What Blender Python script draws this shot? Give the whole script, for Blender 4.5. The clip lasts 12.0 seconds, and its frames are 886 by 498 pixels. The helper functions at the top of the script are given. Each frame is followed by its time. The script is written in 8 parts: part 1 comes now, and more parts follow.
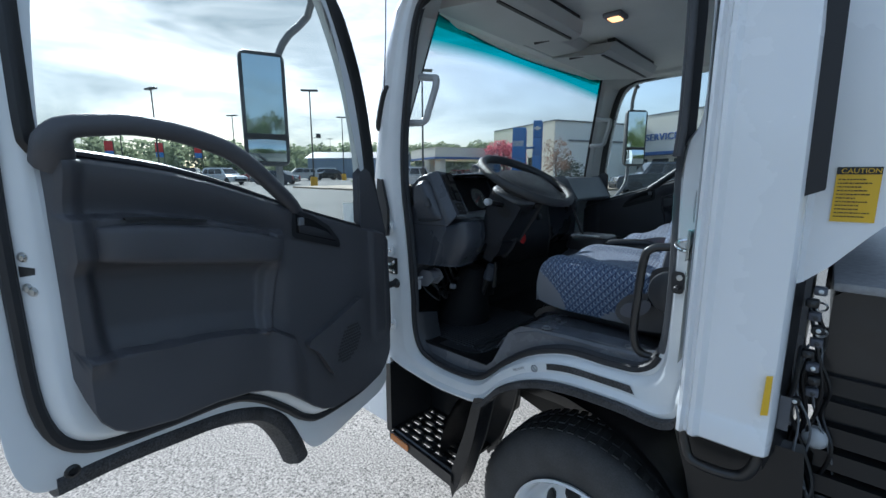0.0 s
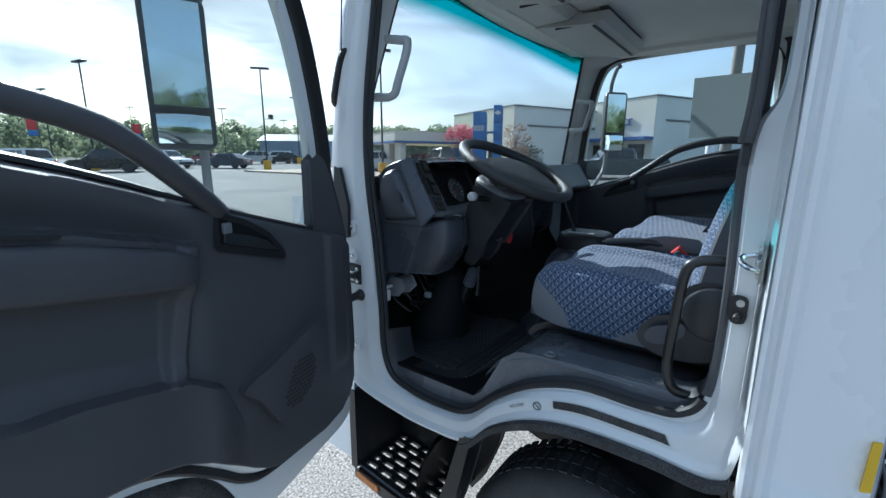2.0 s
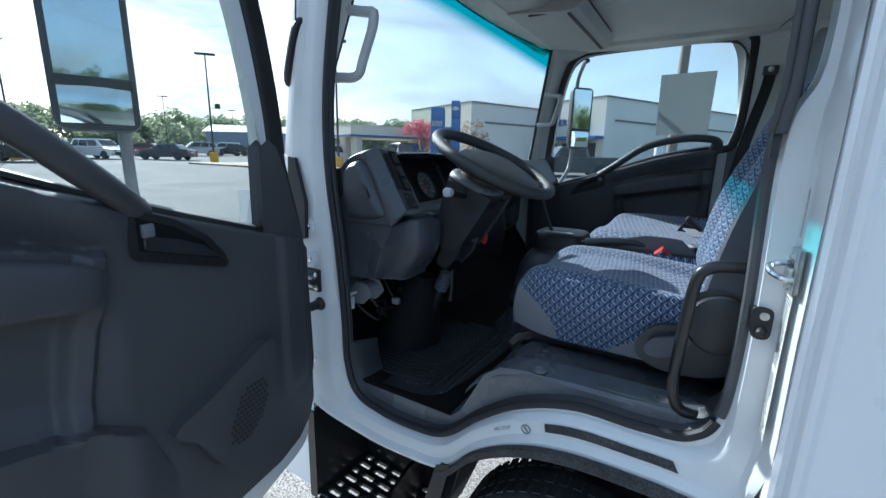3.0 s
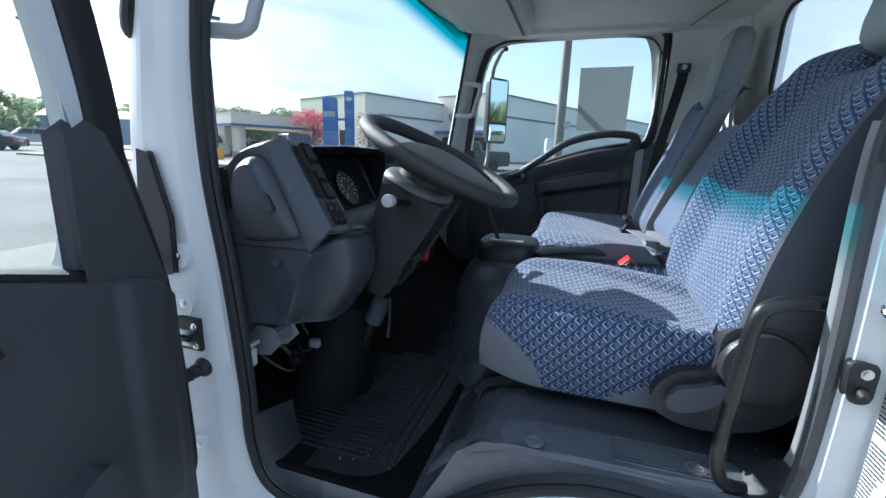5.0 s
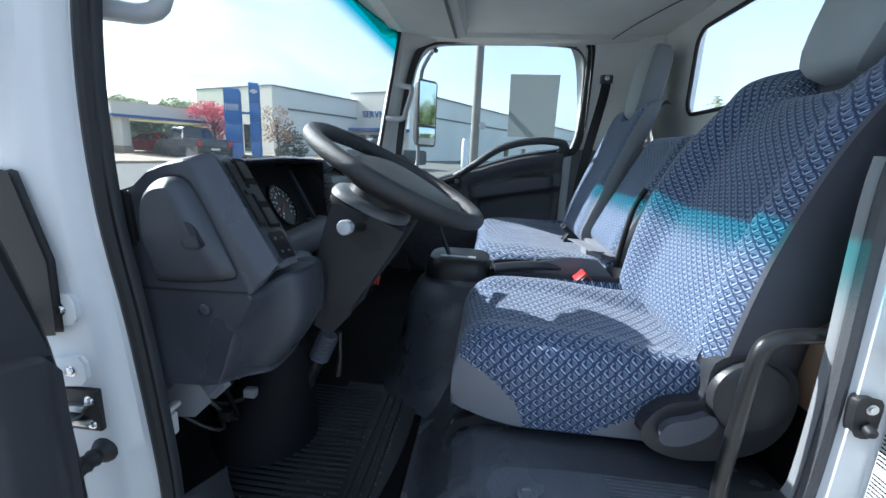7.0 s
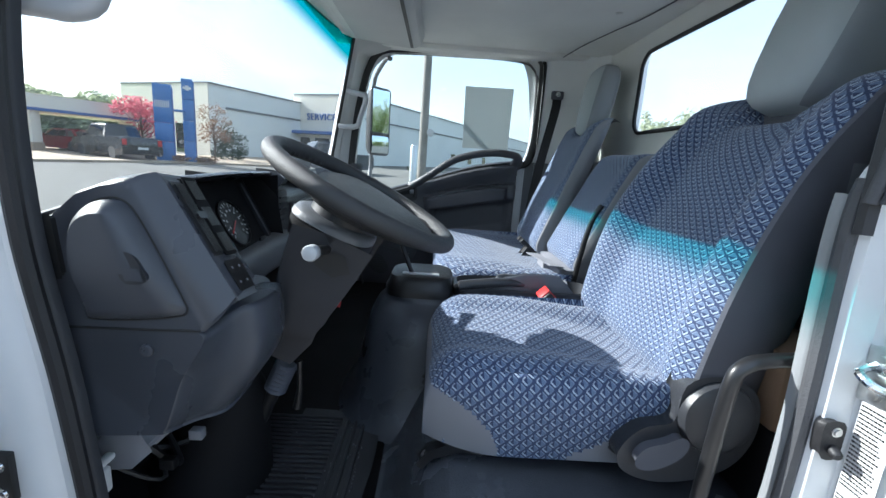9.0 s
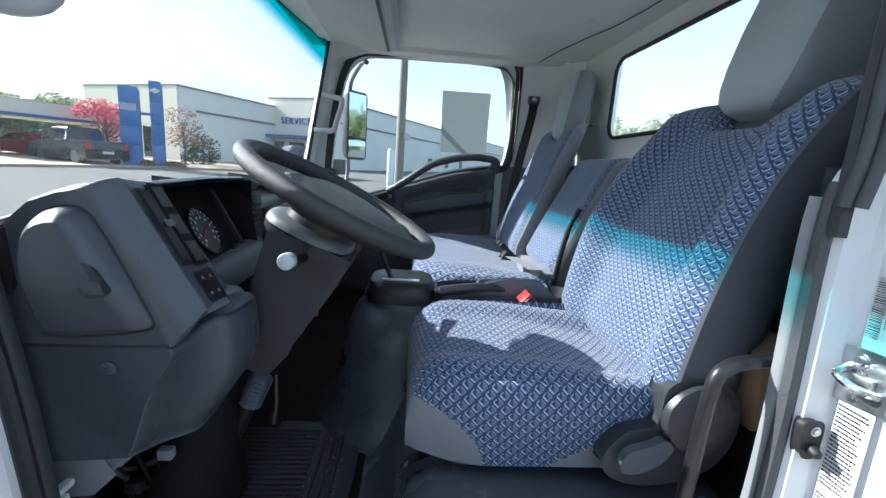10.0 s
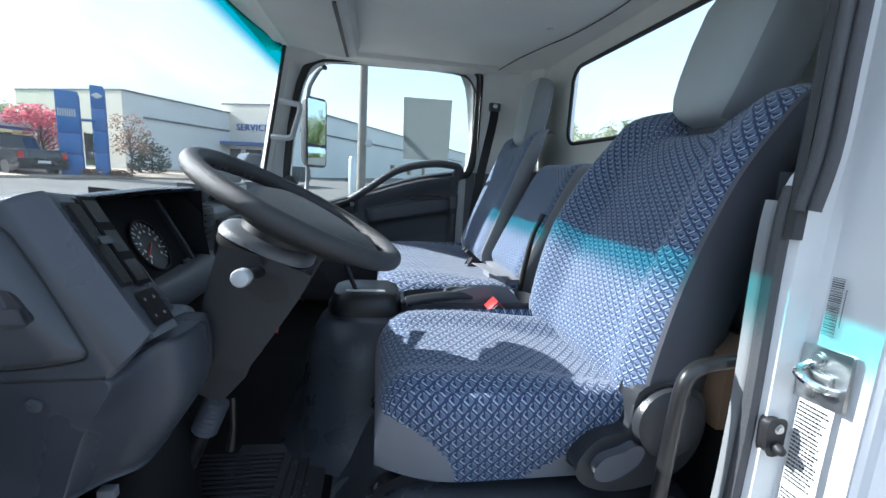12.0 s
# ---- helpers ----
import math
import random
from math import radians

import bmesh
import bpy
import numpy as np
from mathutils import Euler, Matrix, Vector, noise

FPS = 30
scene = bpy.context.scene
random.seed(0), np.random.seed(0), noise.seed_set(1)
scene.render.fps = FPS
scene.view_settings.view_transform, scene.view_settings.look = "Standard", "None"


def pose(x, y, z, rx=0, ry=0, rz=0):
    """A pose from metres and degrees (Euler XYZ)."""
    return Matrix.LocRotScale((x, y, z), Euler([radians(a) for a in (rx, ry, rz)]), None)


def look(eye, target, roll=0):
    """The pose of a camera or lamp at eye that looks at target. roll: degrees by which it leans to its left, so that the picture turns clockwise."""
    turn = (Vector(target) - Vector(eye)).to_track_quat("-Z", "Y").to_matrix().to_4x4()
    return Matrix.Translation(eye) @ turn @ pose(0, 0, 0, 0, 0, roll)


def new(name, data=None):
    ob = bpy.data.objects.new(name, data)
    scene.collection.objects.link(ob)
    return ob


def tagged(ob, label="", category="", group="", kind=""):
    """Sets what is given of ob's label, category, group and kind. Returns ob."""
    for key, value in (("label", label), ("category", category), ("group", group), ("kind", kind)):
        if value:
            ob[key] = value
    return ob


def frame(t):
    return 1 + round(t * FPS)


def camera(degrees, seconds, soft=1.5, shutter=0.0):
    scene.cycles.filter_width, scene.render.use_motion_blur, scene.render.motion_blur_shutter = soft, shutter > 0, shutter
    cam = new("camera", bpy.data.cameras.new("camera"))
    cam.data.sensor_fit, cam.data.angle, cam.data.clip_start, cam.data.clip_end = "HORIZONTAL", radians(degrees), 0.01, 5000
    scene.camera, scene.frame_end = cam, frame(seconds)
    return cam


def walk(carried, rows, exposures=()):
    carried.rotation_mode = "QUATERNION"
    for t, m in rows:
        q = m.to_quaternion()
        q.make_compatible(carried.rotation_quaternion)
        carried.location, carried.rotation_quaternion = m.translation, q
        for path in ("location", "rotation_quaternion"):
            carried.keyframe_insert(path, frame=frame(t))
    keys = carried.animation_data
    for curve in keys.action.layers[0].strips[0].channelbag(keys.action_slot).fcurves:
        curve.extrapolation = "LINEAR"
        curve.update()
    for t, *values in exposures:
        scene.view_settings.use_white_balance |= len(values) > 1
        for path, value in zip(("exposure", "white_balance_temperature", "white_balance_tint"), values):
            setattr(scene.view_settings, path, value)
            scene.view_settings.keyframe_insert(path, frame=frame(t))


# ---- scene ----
cam = camera(93.2, 12.0)
PATH = [
    (0, (0.238, -1.063, 1.548), (-1.098, 0.386, 1.203), -0.1),
    (0.5, (0.21, -1.032, 1.552), (-1.117, 0.422, 1.193), 0.0),
    (1, (0.171, -0.988, 1.546), (-1.128, 0.485, 1.167), 0.1),
    (1.5, (0.098, -0.93, 1.555), (-1.152, 0.579, 1.155), 0.2),
    (2, (0.006, -0.875, 1.559), (-1.177, 0.683, 1.144), 0.3),
    (2.5, (-0.062, -0.845, 1.557), (-1.166, 0.768, 1.131), 0.8),
    (3, (-0.112, -0.786, 1.547), (-1.126, 0.883, 1.115), 1.3),
    (5, (-0.346, -0.564, 1.549), (-0.922, 1.297, 1.099), 1.9),
    (5.5, (-0.37, -0.525, 1.551), (-0.834, 1.367, 1.098), 2.0),
    (6, (-0.411, -0.501, 1.561), (-0.774, 1.413, 1.108), 2.1),
    (6.5, (-0.444, -0.486, 1.568), (-0.717, 1.444, 1.118), 2.4),
    (7, (-0.463, -0.478, 1.58), (-0.658, 1.463, 1.136), 2.7),
    (9, (-0.511, -0.441, 1.603), (-0.458, 1.517, 1.198), 4.0),
    (9.5, (-0.514, -0.433, 1.603), (-0.407, 1.525, 1.212), 4.0),
    (10, (-0.516, -0.426, 1.603), (-0.36, 1.532, 1.224), 3.9),
    (10.5, (-0.522, -0.422, 1.604), (-0.318, 1.534, 1.237), 3.8),
    (11, (-0.526, -0.416, 1.603), (-0.274, 1.536, 1.249), 3.8),
    (11.5, (-0.52, -0.408, 1.602), (-0.229, 1.54, 1.256), 3.6),
    (12, (-0.517, -0.403, 1.605), (-0.195, 1.541, 1.265), 3.3),
]
walk(cam, [(t, look(eye, target, roll)) for t, eye, target, roll in PATH],
     [(0, 1.62, 5500, 9), (2.5, 1.90, 5350, 7), (5.0, 2.36, 5550, 11), (7.0, 2.58, 5650, 11), (9.0, 2.72, 5850, 12), (12, 2.72, 5750, 12)])


# ---- world and sun ----
SUN_EL, SUN_AZ = radians(31.4), radians(-72)      # azimuth from +y towards +x
world = bpy.data.worlds.new("sky")
scene.world = world
world.use_nodes = True
wn, wl = world.node_tree.nodes, world.node_tree.links
wn.clear()
sky = wn.new("ShaderNodeTexSky")
sky.sky_type, sky.sun_disc = "NISHITA", False
sky.sun_elevation, sky.sun_rotation = SUN_EL, SUN_AZ
sky.dust_density, sky.ozone_density = 1.5, 1.0
coord = wn.new("ShaderNodeTexCoord")
flat = wn.new("ShaderNodeMapping")
flat.inputs["Scale"].default_value = (1.0, 1.0, 3.2)
flat.inputs["Rotation"].default_value = (0.2, 0.1, 0.7)
veil = wn.new("ShaderNodeTexNoise")
veil.inputs["Scale"].default_value, veil.inputs["Detail"].default_value, veil.inputs["Roughness"].default_value = 2.2, 7.0, 0.55
veil.inputs["Distortion"].default_value = 0.6
amount = wn.new("ShaderNodeMapRange")
amount.inputs["From Min"].default_value, amount.inputs["From Max"].default_value = 0.40, 0.68
amount.inputs["To Min"].default_value, amount.inputs["To Max"].default_value = 0.42, 0.97
cloud = wn.new("ShaderNodeMix")
cloud.data_type = "RGBA"
cloud.inputs[7].default_value = (2.28, 2.58, 2.72, 1)
back = wn.new("ShaderNodeBackground")
back.inputs["Strength"].default_value = 0.085
out = wn.new("ShaderNodeOutputWorld")
wl.new(coord.outputs["Generated"], flat.inputs["Vector"])
wl.new(flat.outputs["Vector"], veil.inputs["Vector"])
wl.new(veil.outputs["Fac"], amount.inputs["Value"])
wl.new(amount.outputs["Result"], cloud.inputs[0])
wl.new(sky.outputs["Color"], cloud.inputs[6])
wl.new(cloud.outputs[2], back.inputs["Color"])
wl.new(back.outputs["Background"], out.inputs["Surface"])
sun = new("sun", bpy.data.lights.new("sun", "SUN"))
sun.data.energy, sun.data.angle, sun.data.color = 2.9, radians(0.6), (1.0, 0.95, 0.88)
sun_dir = Vector((math.sin(SUN_AZ) * math.cos(SUN_EL), math.cos(SUN_AZ) * math.cos(SUN_EL), math.sin(SUN_EL)))
sun.matrix_world = look(sun_dir * 50, (0, 0, 0))


# ---- materials ----
def material(name, color, rough=0.5, metal=0.0, coat=0.0, var=0.12, var_scale=6.0, grain=0.0, grain_scale=400.0, stain=0.0, spec=0.5, stretch=(1, 1, 1)):
    """A surface with variation at two scales: broad tone and roughness changes, and a fine grain in relief."""
    m = bpy.data.materials.new(name)
    m.use_nodes = True
    n, l = m.node_tree.nodes, m.node_tree.links
    b = n["Principled BSDF"]
    b.inputs["Metallic"].default_value, b.inputs["Coat Weight"].default_value, b.inputs["Coat Roughness"].default_value = metal, coat, 0.06
    b.inputs["Specular IOR Level"].default_value = spec
    tc, mp = n.new("ShaderNodeTexCoord"), n.new("ShaderNodeMapping")
    mp.inputs["Scale"].default_value = stretch
    l.new(tc.outputs["Object"], mp.inputs["Vector"])
    broad = n.new("ShaderNodeTexNoise")
    broad.inputs["Scale"].default_value, broad.inputs["Detail"].default_value = var_scale, 6.0
    l.new(mp.outputs["Vector"], broad.inputs["Vector"])
    ramp = n.new("ShaderNodeMapRange")
    ramp.inputs["From Min"].default_value, ramp.inputs["From Max"].default_value = 0.3, 0.7
    ramp.inputs["To Min"].default_value, ramp.inputs["To Max"].default_value = 1 - var, 1 + var
    l.new(broad.outputs["Fac"], ramp.inputs["Value"])
    tone = n.new("ShaderNodeVectorMath")
    tone.operation = "SCALE"
    tone.inputs[0].default_value = color[:3]
    l.new(ramp.outputs["Result"], tone.inputs["Scale"])
    last = tone.outputs["Vector"]
    fine = n.new("ShaderNodeTexNoise")
    fine.inputs["Scale"].default_value, fine.inputs["Detail"].default_value = grain_scale, 3.0
    l.new(mp.outputs["Vector"], fine.inputs["Vector"])
    if stain:
        fr = n.new("ShaderNodeMapRange")
        fr.inputs["From Min"].default_value, fr.inputs["From Max"].default_value = 0.25, 0.75
        fr.inputs["To Min"].default_value, fr.inputs["To Max"].default_value = 1 - stain, 1 + stain
        l.new(fine.outputs["Fac"], fr.inputs["Value"])
        t2 = n.new("ShaderNodeVectorMath")
        t2.operation = "SCALE"
        l.new(last, t2.inputs[0])
        l.new(fr.outputs["Result"], t2.inputs["Scale"])
        last = t2.outputs["Vector"]
    l.new(last, b.inputs["Base Color"])
    rr = n.new("ShaderNodeMapRange")
    rr.inputs["From Min"].default_value, rr.inputs["From Max"].default_value = 0.3, 0.7
    rr.inputs["To Min"].default_value, rr.inputs["To Max"].default_value = max(rough - 0.06, 0.02), min(rough + 0.06, 1)
    l.new(broad.outputs["Fac"], rr.inputs["Value"])
    l.new(rr.outputs["Result"], b.inputs["Roughness"])
    if grain:
        bump = n.new("ShaderNodeBump")
        bump.inputs["Strength"].default_value, bump.inputs["Distance"].default_value = grain, 0.002
        l.new(fine.outputs["Fac"], bump.inputs["Height"])
        l.new(bump.outputs["Normal"], b.inputs["Normal"])
    return m


def glass_material(name, tint=(0.96, 0.98, 0.97), gloss=1.0, haze=0.0):
    """Thin glazing: clear straight through, with a Fresnel gloss on top and a little dust."""
    m = bpy.data.materials.new(name)
    m.use_nodes = True
    n, l = m.node_tree.nodes, m.node_tree.links
    n.clear()
    o, clear, gl, mix = n.new("ShaderNodeOutputMaterial"), n.new("ShaderNodeBsdfTransparent"), n.new("ShaderNodeBsdfGlossy"), n.new("ShaderNodeMixShader")
    fres = n.new("ShaderNodeLayerWeight")
    fres.inputs["Blend"].default_value = 0.5
    scale = n.new("ShaderNodeMath")
    scale.operation = "MULTIPLY_ADD"
    scale.inputs[1].default_value, scale.inputs[2].default_value = gloss * 0.85, 0.03
    steep = n.new("ShaderNodeMath")
    steep.operation = "POWER"
    steep.inputs[1].default_value = 5.0
    clear.inputs["Color"].default_value = (*tint, 1)
    gl.inputs["Roughness"].default_value = 0.02
    l.new(fres.outputs["Facing"], steep.inputs[0])
    l.new(steep.outputs["Value"], scale.inputs[0])
    l.new(scale.outputs["Value"], mix.inputs["Fac"])
    l.new(clear.outputs["BSDF"], mix.inputs[1])
    l.new(gl.outputs["BSDF"], mix.inputs[2])
    if haze:
        dust, mix2 = n.new("ShaderNodeBsdfDiffuse"), n.new("ShaderNodeMixShader")
        dust.inputs["Color"].default_value = (0.8, 0.82, 0.84, 1)
        mix2.inputs["Fac"].default_value = haze
        l.new(mix.outputs["Shader"], mix2.inputs[1])
        l.new(dust.outputs["BSDF"], mix2.inputs[2])
        l.new(mix2.outputs["Shader"], o.inputs["Surface"])
    else:
        l.new(mix.outputs["Shader"], o.inputs["Surface"])
    return m


def band_material(name):
    """The teal shade band at the top of a windscreen: clear glass whose tint fades out downwards."""
    m = bpy.data.materials.new(name)
    m.use_nodes = True
    n, l = m.node_tree.nodes, m.node_tree.links
    n.clear()
    o, clear = n.new("ShaderNodeOutputMaterial"), n.new("ShaderNodeBsdfTransparent")
    tc, sep, mr, mix = n.new("ShaderNodeTexCoord"), n.new("ShaderNodeSeparateXYZ"), n.new("ShaderNodeMapRange"), n.new("ShaderNodeMix")
    mr.interpolation_type = "SMOOTHSTEP"
    mr.inputs["From Min"].default_value, mr.inputs["From Max"].default_value = 2.070, 2.142
    mix.data_type = "RGBA"
    mix.inputs[6].default_value, mix.inputs[7].default_value = (1, 1, 1, 1), (0.0, 0.42, 0.43, 1)
    l.new(tc.outputs["Object"], sep.inputs["Vector"])
    # the band is arched like the top edge of the glass
    arch = math_node(n, l, "MULTIPLY", math_node(n, l, "POWER", math_node(n, l, "ABSOLUTE", math_node(n, l, "SUBTRACT", sep.outputs["Y"], 1.0)), 2.0), 0.095)
    l.new(math_node(n, l, "ADD", sep.outputs["Z"], arch), mr.inputs["Value"])
    l.new(mr.outputs["Result"], mix.inputs[0])
    l.new(mix.outputs[2], clear.inputs["Color"])
    l.new(clear.outputs["BSDF"], o.inputs["Surface"])
    return m


def math_node(n, l, op, a, b=None, c=None):
    k = n.new("ShaderNodeMath")
    k.operation = op
    for slot, value in enumerate((a, b, c)):
        if value is None:
            continue
        if isinstance(value, (int, float)):
            k.inputs[slot].default_value = value
        else:
            l.new(value, k.inputs[slot])
    return k.outputs["Value"]


def cube_fabric(name, wide=0.0220, high=0.0212):
    """Woven seat cloth: staggered rhombs, each drawn by broken pale threads on navy, with a two-tone folded middle."""
    m = bpy.data.materials.new(name)
    m.use_nodes = True
    n, l = m.node_tree.nodes, m.node_tree.links
    b = n["Principled BSDF"]
    uv = n.new("ShaderNodeUVMap").outputs["UV"]
    sep = n.new("ShaderNodeSeparateXYZ")
    l.new(uv, sep.inputs["Vector"])
    x = math_node(n, l, "DIVIDE", sep.outputs["X"], wide)
    y = math_node(n, l, "DIVIDE", sep.outputs["Y"], high)
    f = math_node(n, l, "FRACT", math_node(n, l, "ADD", math_node(n, l, "MULTIPLY", x, 1.12), y))
    g = math_node(n, l, "FRACT", math_node(n, l, "SUBTRACT", math_node(n, l, "MULTIPLY", x, 0.88), y))

    def band(v, at, half, soft=0.03):
        """1 where v lies within half of at."""
        k = n.new("ShaderNodeMapRange")
        k.inputs["From Min"].default_value, k.inputs["From Max"].default_value = half, half + soft
        k.inputs["To Min"].default_value, k.inputs["To Max"].default_value = 1.0, 0.0
        l.new(math_node(n, l, "ABSOLUTE", math_node(n, l, "SUBTRACT", v, at)), k.inputs["Value"])
        return k.outputs["Result"]

    # bright threads along two sides, dimmer ones along the others, open at the corners
    t1 = math_node(n, l, "MULTIPLY", band(f, 0.15, 0.075), band(g, 0.52, 0.30))
    t2 = math_node(n, l, "MULTIPLY", math_node(n, l, "MULTIPLY", band(g, 0.85, 0.05), band(f, 0.40, 0.22)), 0.62)
    t3 = math_node(n, l, "MULTIPLY", math_node(n, l, "MULTIPLY", band(f, 0.85, 0.045), band(g, 0.50, 0.26)), 0.34)
    t4 = math_node(n, l, "MULTIPLY", math_node(n, l, "MULTIPLY", band(g, 0.15, 0.045), band(f, 0.56, 0.25)), 0.10)
    thread = math_node(n, l, "MAXIMUM", math_node(n, l, "MAXIMUM", t1, t2), math_node(n, l, "MAXIMUM", t3, t4))
    inside = math_node(n, l, "MULTIPLY", band(f, 0.5, 0.36), band(g, 0.5, 0.36))
    fold = math_node(n, l, "GREATER_THAN", f, g)

    def blend(fac, a, c):
        k = n.new("ShaderNodeMix")
        k.data_type = "RGBA"
        for slot, v in ((0, fac), (6, a), (7, c)):
            if isinstance(v, tuple):
                k.inputs[slot].default_value = v
            else:
                l.new(v, k.inputs[slot])
        return k.outputs[2]

    faces = blend(fold, (0.021, 0.036, 0.092, 1), (0.100, 0.146, 0.240, 1))
    ground = blend(inside, (0.027, 0.045, 0.105, 1), faces)
    cloth = blend(thread, ground, (0.36, 0.43, 0.53, 1))
    weave = n.new("ShaderNodeTexNoise")
    weave.inputs["Scale"].default_value = 900.0
    worn = n.new("ShaderNodeTexNoise")
    worn.inputs["Scale"].default_value = 9.0
    tc = n.new("ShaderNodeTexCoord")
    l.new(tc.outputs["Object"], weave.inputs["Vector"])
    l.new(tc.outputs["Object"], worn.inputs["Vector"])
    k = math_node(n, l, "MULTIPLY", math_node(n, l, "ADD", weave.outputs["Fac"], 0.5), math_node(n, l, "ADD", math_node(n, l, "MULTIPLY", worn.outputs["Fac"], 0.3), 0.85))
    final = n.new("ShaderNodeVectorMath")
    final.operation = "SCALE"
    l.new(cloth, final.inputs[0])
    l.new(k, final.inputs["Scale"])
    l.new(final.outputs["Vector"], b.inputs["Base Color"])
    b.inputs["Roughness"].default_value = 0.9
    b.inputs["Sheen Weight"].default_value, b.inputs["Sheen Roughness"].default_value = 0.2, 0.5
    bump = n.new("ShaderNodeBump")
    bump.inputs["Strength"].default_value, bump.inputs["Distance"].default_value = 0.5, 0.0015
    l.new(math_node(n, l, "ADD", math_node(n, l, "MULTIPLY", weave.outputs["Fac"], 0.4), math_node(n, l, "ADD", thread, math_node(n, l, "MULTIPLY", inside, 0.5))), bump.inputs["Height"])
    l.new(bump.outputs["Normal"], b.inputs["Normal"])
    return m


WHITE = material("white_paint", (0.80, 0.81, 0.82), 0.28, coat=0.6, var=0.02, var_scale=3)
WHITE_JAMB = material("white_jamb_paint", (0.67, 0.69, 0.70), 0.36, coat=0.3, var=0.03, var_scale=8)
RUBBER = material("rubber_seal", (0.016, 0.016, 0.018), 0.55, var=0.2, grain=0.2, grain_scale=300)
TRIM = material("charcoal_door_plastic", (0.060, 0.060, 0.067), 0.46, var=0.10, var_scale=5, grain=0.35, grain_scale=900)
DASH = material("blue_grey_dash_plastic", (0.051, 0.056, 0.068), 0.29, var=0.10, var_scale=5, grain=0.3, grain_scale=1000)
DASH_LIGHT = material("mid_grey_plastic", (0.135, 0.143, 0.155), 0.45, var=0.08, grain=0.3, grain_scale=1000)
BLACK = material("black_plastic", (0.009, 0.009, 0.010), 0.40, var=0.15, grain=0.2, grain_scale=700)
BLACK_METAL = material("black_painted_steel", (0.014, 0.014, 0.015), 0.36, metal=0.0, coat=0.3, var=0.2, var_scale=20)
BLACK_FLARE = material("black_flare_plastic_dusty", (0.036, 0.036, 0.038), 0.62, var=0.5, var_scale=26, grain=0.8, grain_scale=260, stain=0.95)
HEADLINER = material("grey_headliner", (0.69, 0.70, 0.67), 0.85, var=0.05, var_scale=4, grain=0.4, grain_scale=900, stain=0.06)
PILLAR = material("light_grey_plastic", (0.74, 0.76, 0.75), 0.55, var=0.04, grain=0.25, grain_scale=900)
CONSOLE_GREY = material("grey_overhead_plastic", (0.50, 0.51, 0.50), 0.6, var=0.05, grain=0.3, grain_scale=900)
FABRIC = cube_fabric("blue_block_cloth")
SHIELD = material("dark_satin_plastic", (0.036, 0.038, 0.043), 0.33, var=0.12, grain=0.2, grain_scale=900)
WHEEL_GRIP = material("grained_wheel_rim", (0.034, 0.035, 0.037), 0.47, var=0.10, grain=0.6, grain_scale=900)
# near-black for black parts; also carries the shade of gauge hood and footwell
CAVITY = material("black_plastic_and_shade", (0.007, 0.007, 0.008), 0.7, var=0.1, spec=0.2)
APERTURE = material("grey_aperture_plastic", (0.23, 0.24, 0.25), 0.5, var=0.05, grain=0.3, grain_scale=900)
APERTURE_DARK = material("charcoal_aperture_plastic", (0.026, 0.028, 0.033), 0.45, var=0.1, grain=0.3, grain_scale=900)
SEAT_GREY = material("grey_seat_vinyl", (0.082, 0.086, 0.104), 0.55, var=0.06, var_scale=8, grain=0.4, grain_scale=700)
SEAT_LIGHT = material("pale_grey_seat_cloth", (0.22, 0.225, 0.25), 0.8, var=0.06, var_scale=8, grain=0.5, grain_scale=700)
HEADREST = material("grey_green_headrest_cloth", (0.42, 0.46, 0.475), 0.85, var=0.05, grain=0.5, grain_scale=800)
CARPET = material("dark_floor_vinyl", (0.112, 0.120, 0.138), 0.26, var=0.18, var_scale=7, grain=0.5, grain_scale=300)
DARK_VINYL = material("blue_black_vinyl", (0.060, 0.066, 0.080), 0.30, var=0.15, var_scale=7, grain=0.4, grain_scale=350)
MAT = material("black_rubber_mat", (0.028, 0.029, 0.033), 0.45, var=0.3, var_scale=10, grain=0.4, grain_scale=250)
STEEL = material("zinc_plated_steel", (0.55, 0.56, 0.56), 0.32, metal=1.0, var=0.15, var_scale=40)
CHROME = material("chrome", (0.75, 0.76, 0.77), 0.10, metal=1.0, var=0.03)
SILVER = material("silver_plastic", (0.42, 0.43, 0.44), 0.35, var=0.04)
TYRE = material("tyre_rubber", (0.054, 0.054, 0.055), 0.72, var=0.25, var_scale=14, grain=0.5, grain_scale=200, stain=0.2)
MIRROR = material("mirror_glass", (0.60, 0.68, 0.72), 0.01, metal=1.0, var=0.0)
RED = material("red_plastic", (0.55, 0.03, 0.03), 0.4, var=0.05)
AMBER = material("amber_lens", (0.50, 0.16, 0.02), 0.25, var=0.1, coat=0.5)
YELLOW = material("yellow_label", (0.75, 0.47, 0.02), 0.5, var=0.05)
LABEL_WHITE = material("white_label_paper", (0.72, 0.73, 0.72), 0.5, var=0.03)
INK = material("black_print", (0.02, 0.02, 0.02), 0.5, var=0.0)
PAPER = material("grey_window_paper", (0.30, 0.33, 0.33), 0.8, var=0.05, var_scale=6)
CARDBOARD = material("brown_cardboard", (0.20, 0.125, 0.075), 0.85, var=0.1, grain=0.3, grain_scale=300)
BELT = material("seat_belt_webbing", (0.020, 0.020, 0.022), 0.7, var=0.1, grain=0.5, grain_scale=1200)
GLASS = glass_material("clear_side_glass", (0.66, 0.71, 0.69), 0.8, haze=0.035)
SCREEN_GLASS = glass_material("windscreen_glass", (0.66, 0.69, 0.67), 0.9, haze=0.125)
REAR_GLASS = glass_material("dusty_rear_glass", (0.95, 0.96, 0.95), 0.9, haze=0.16)
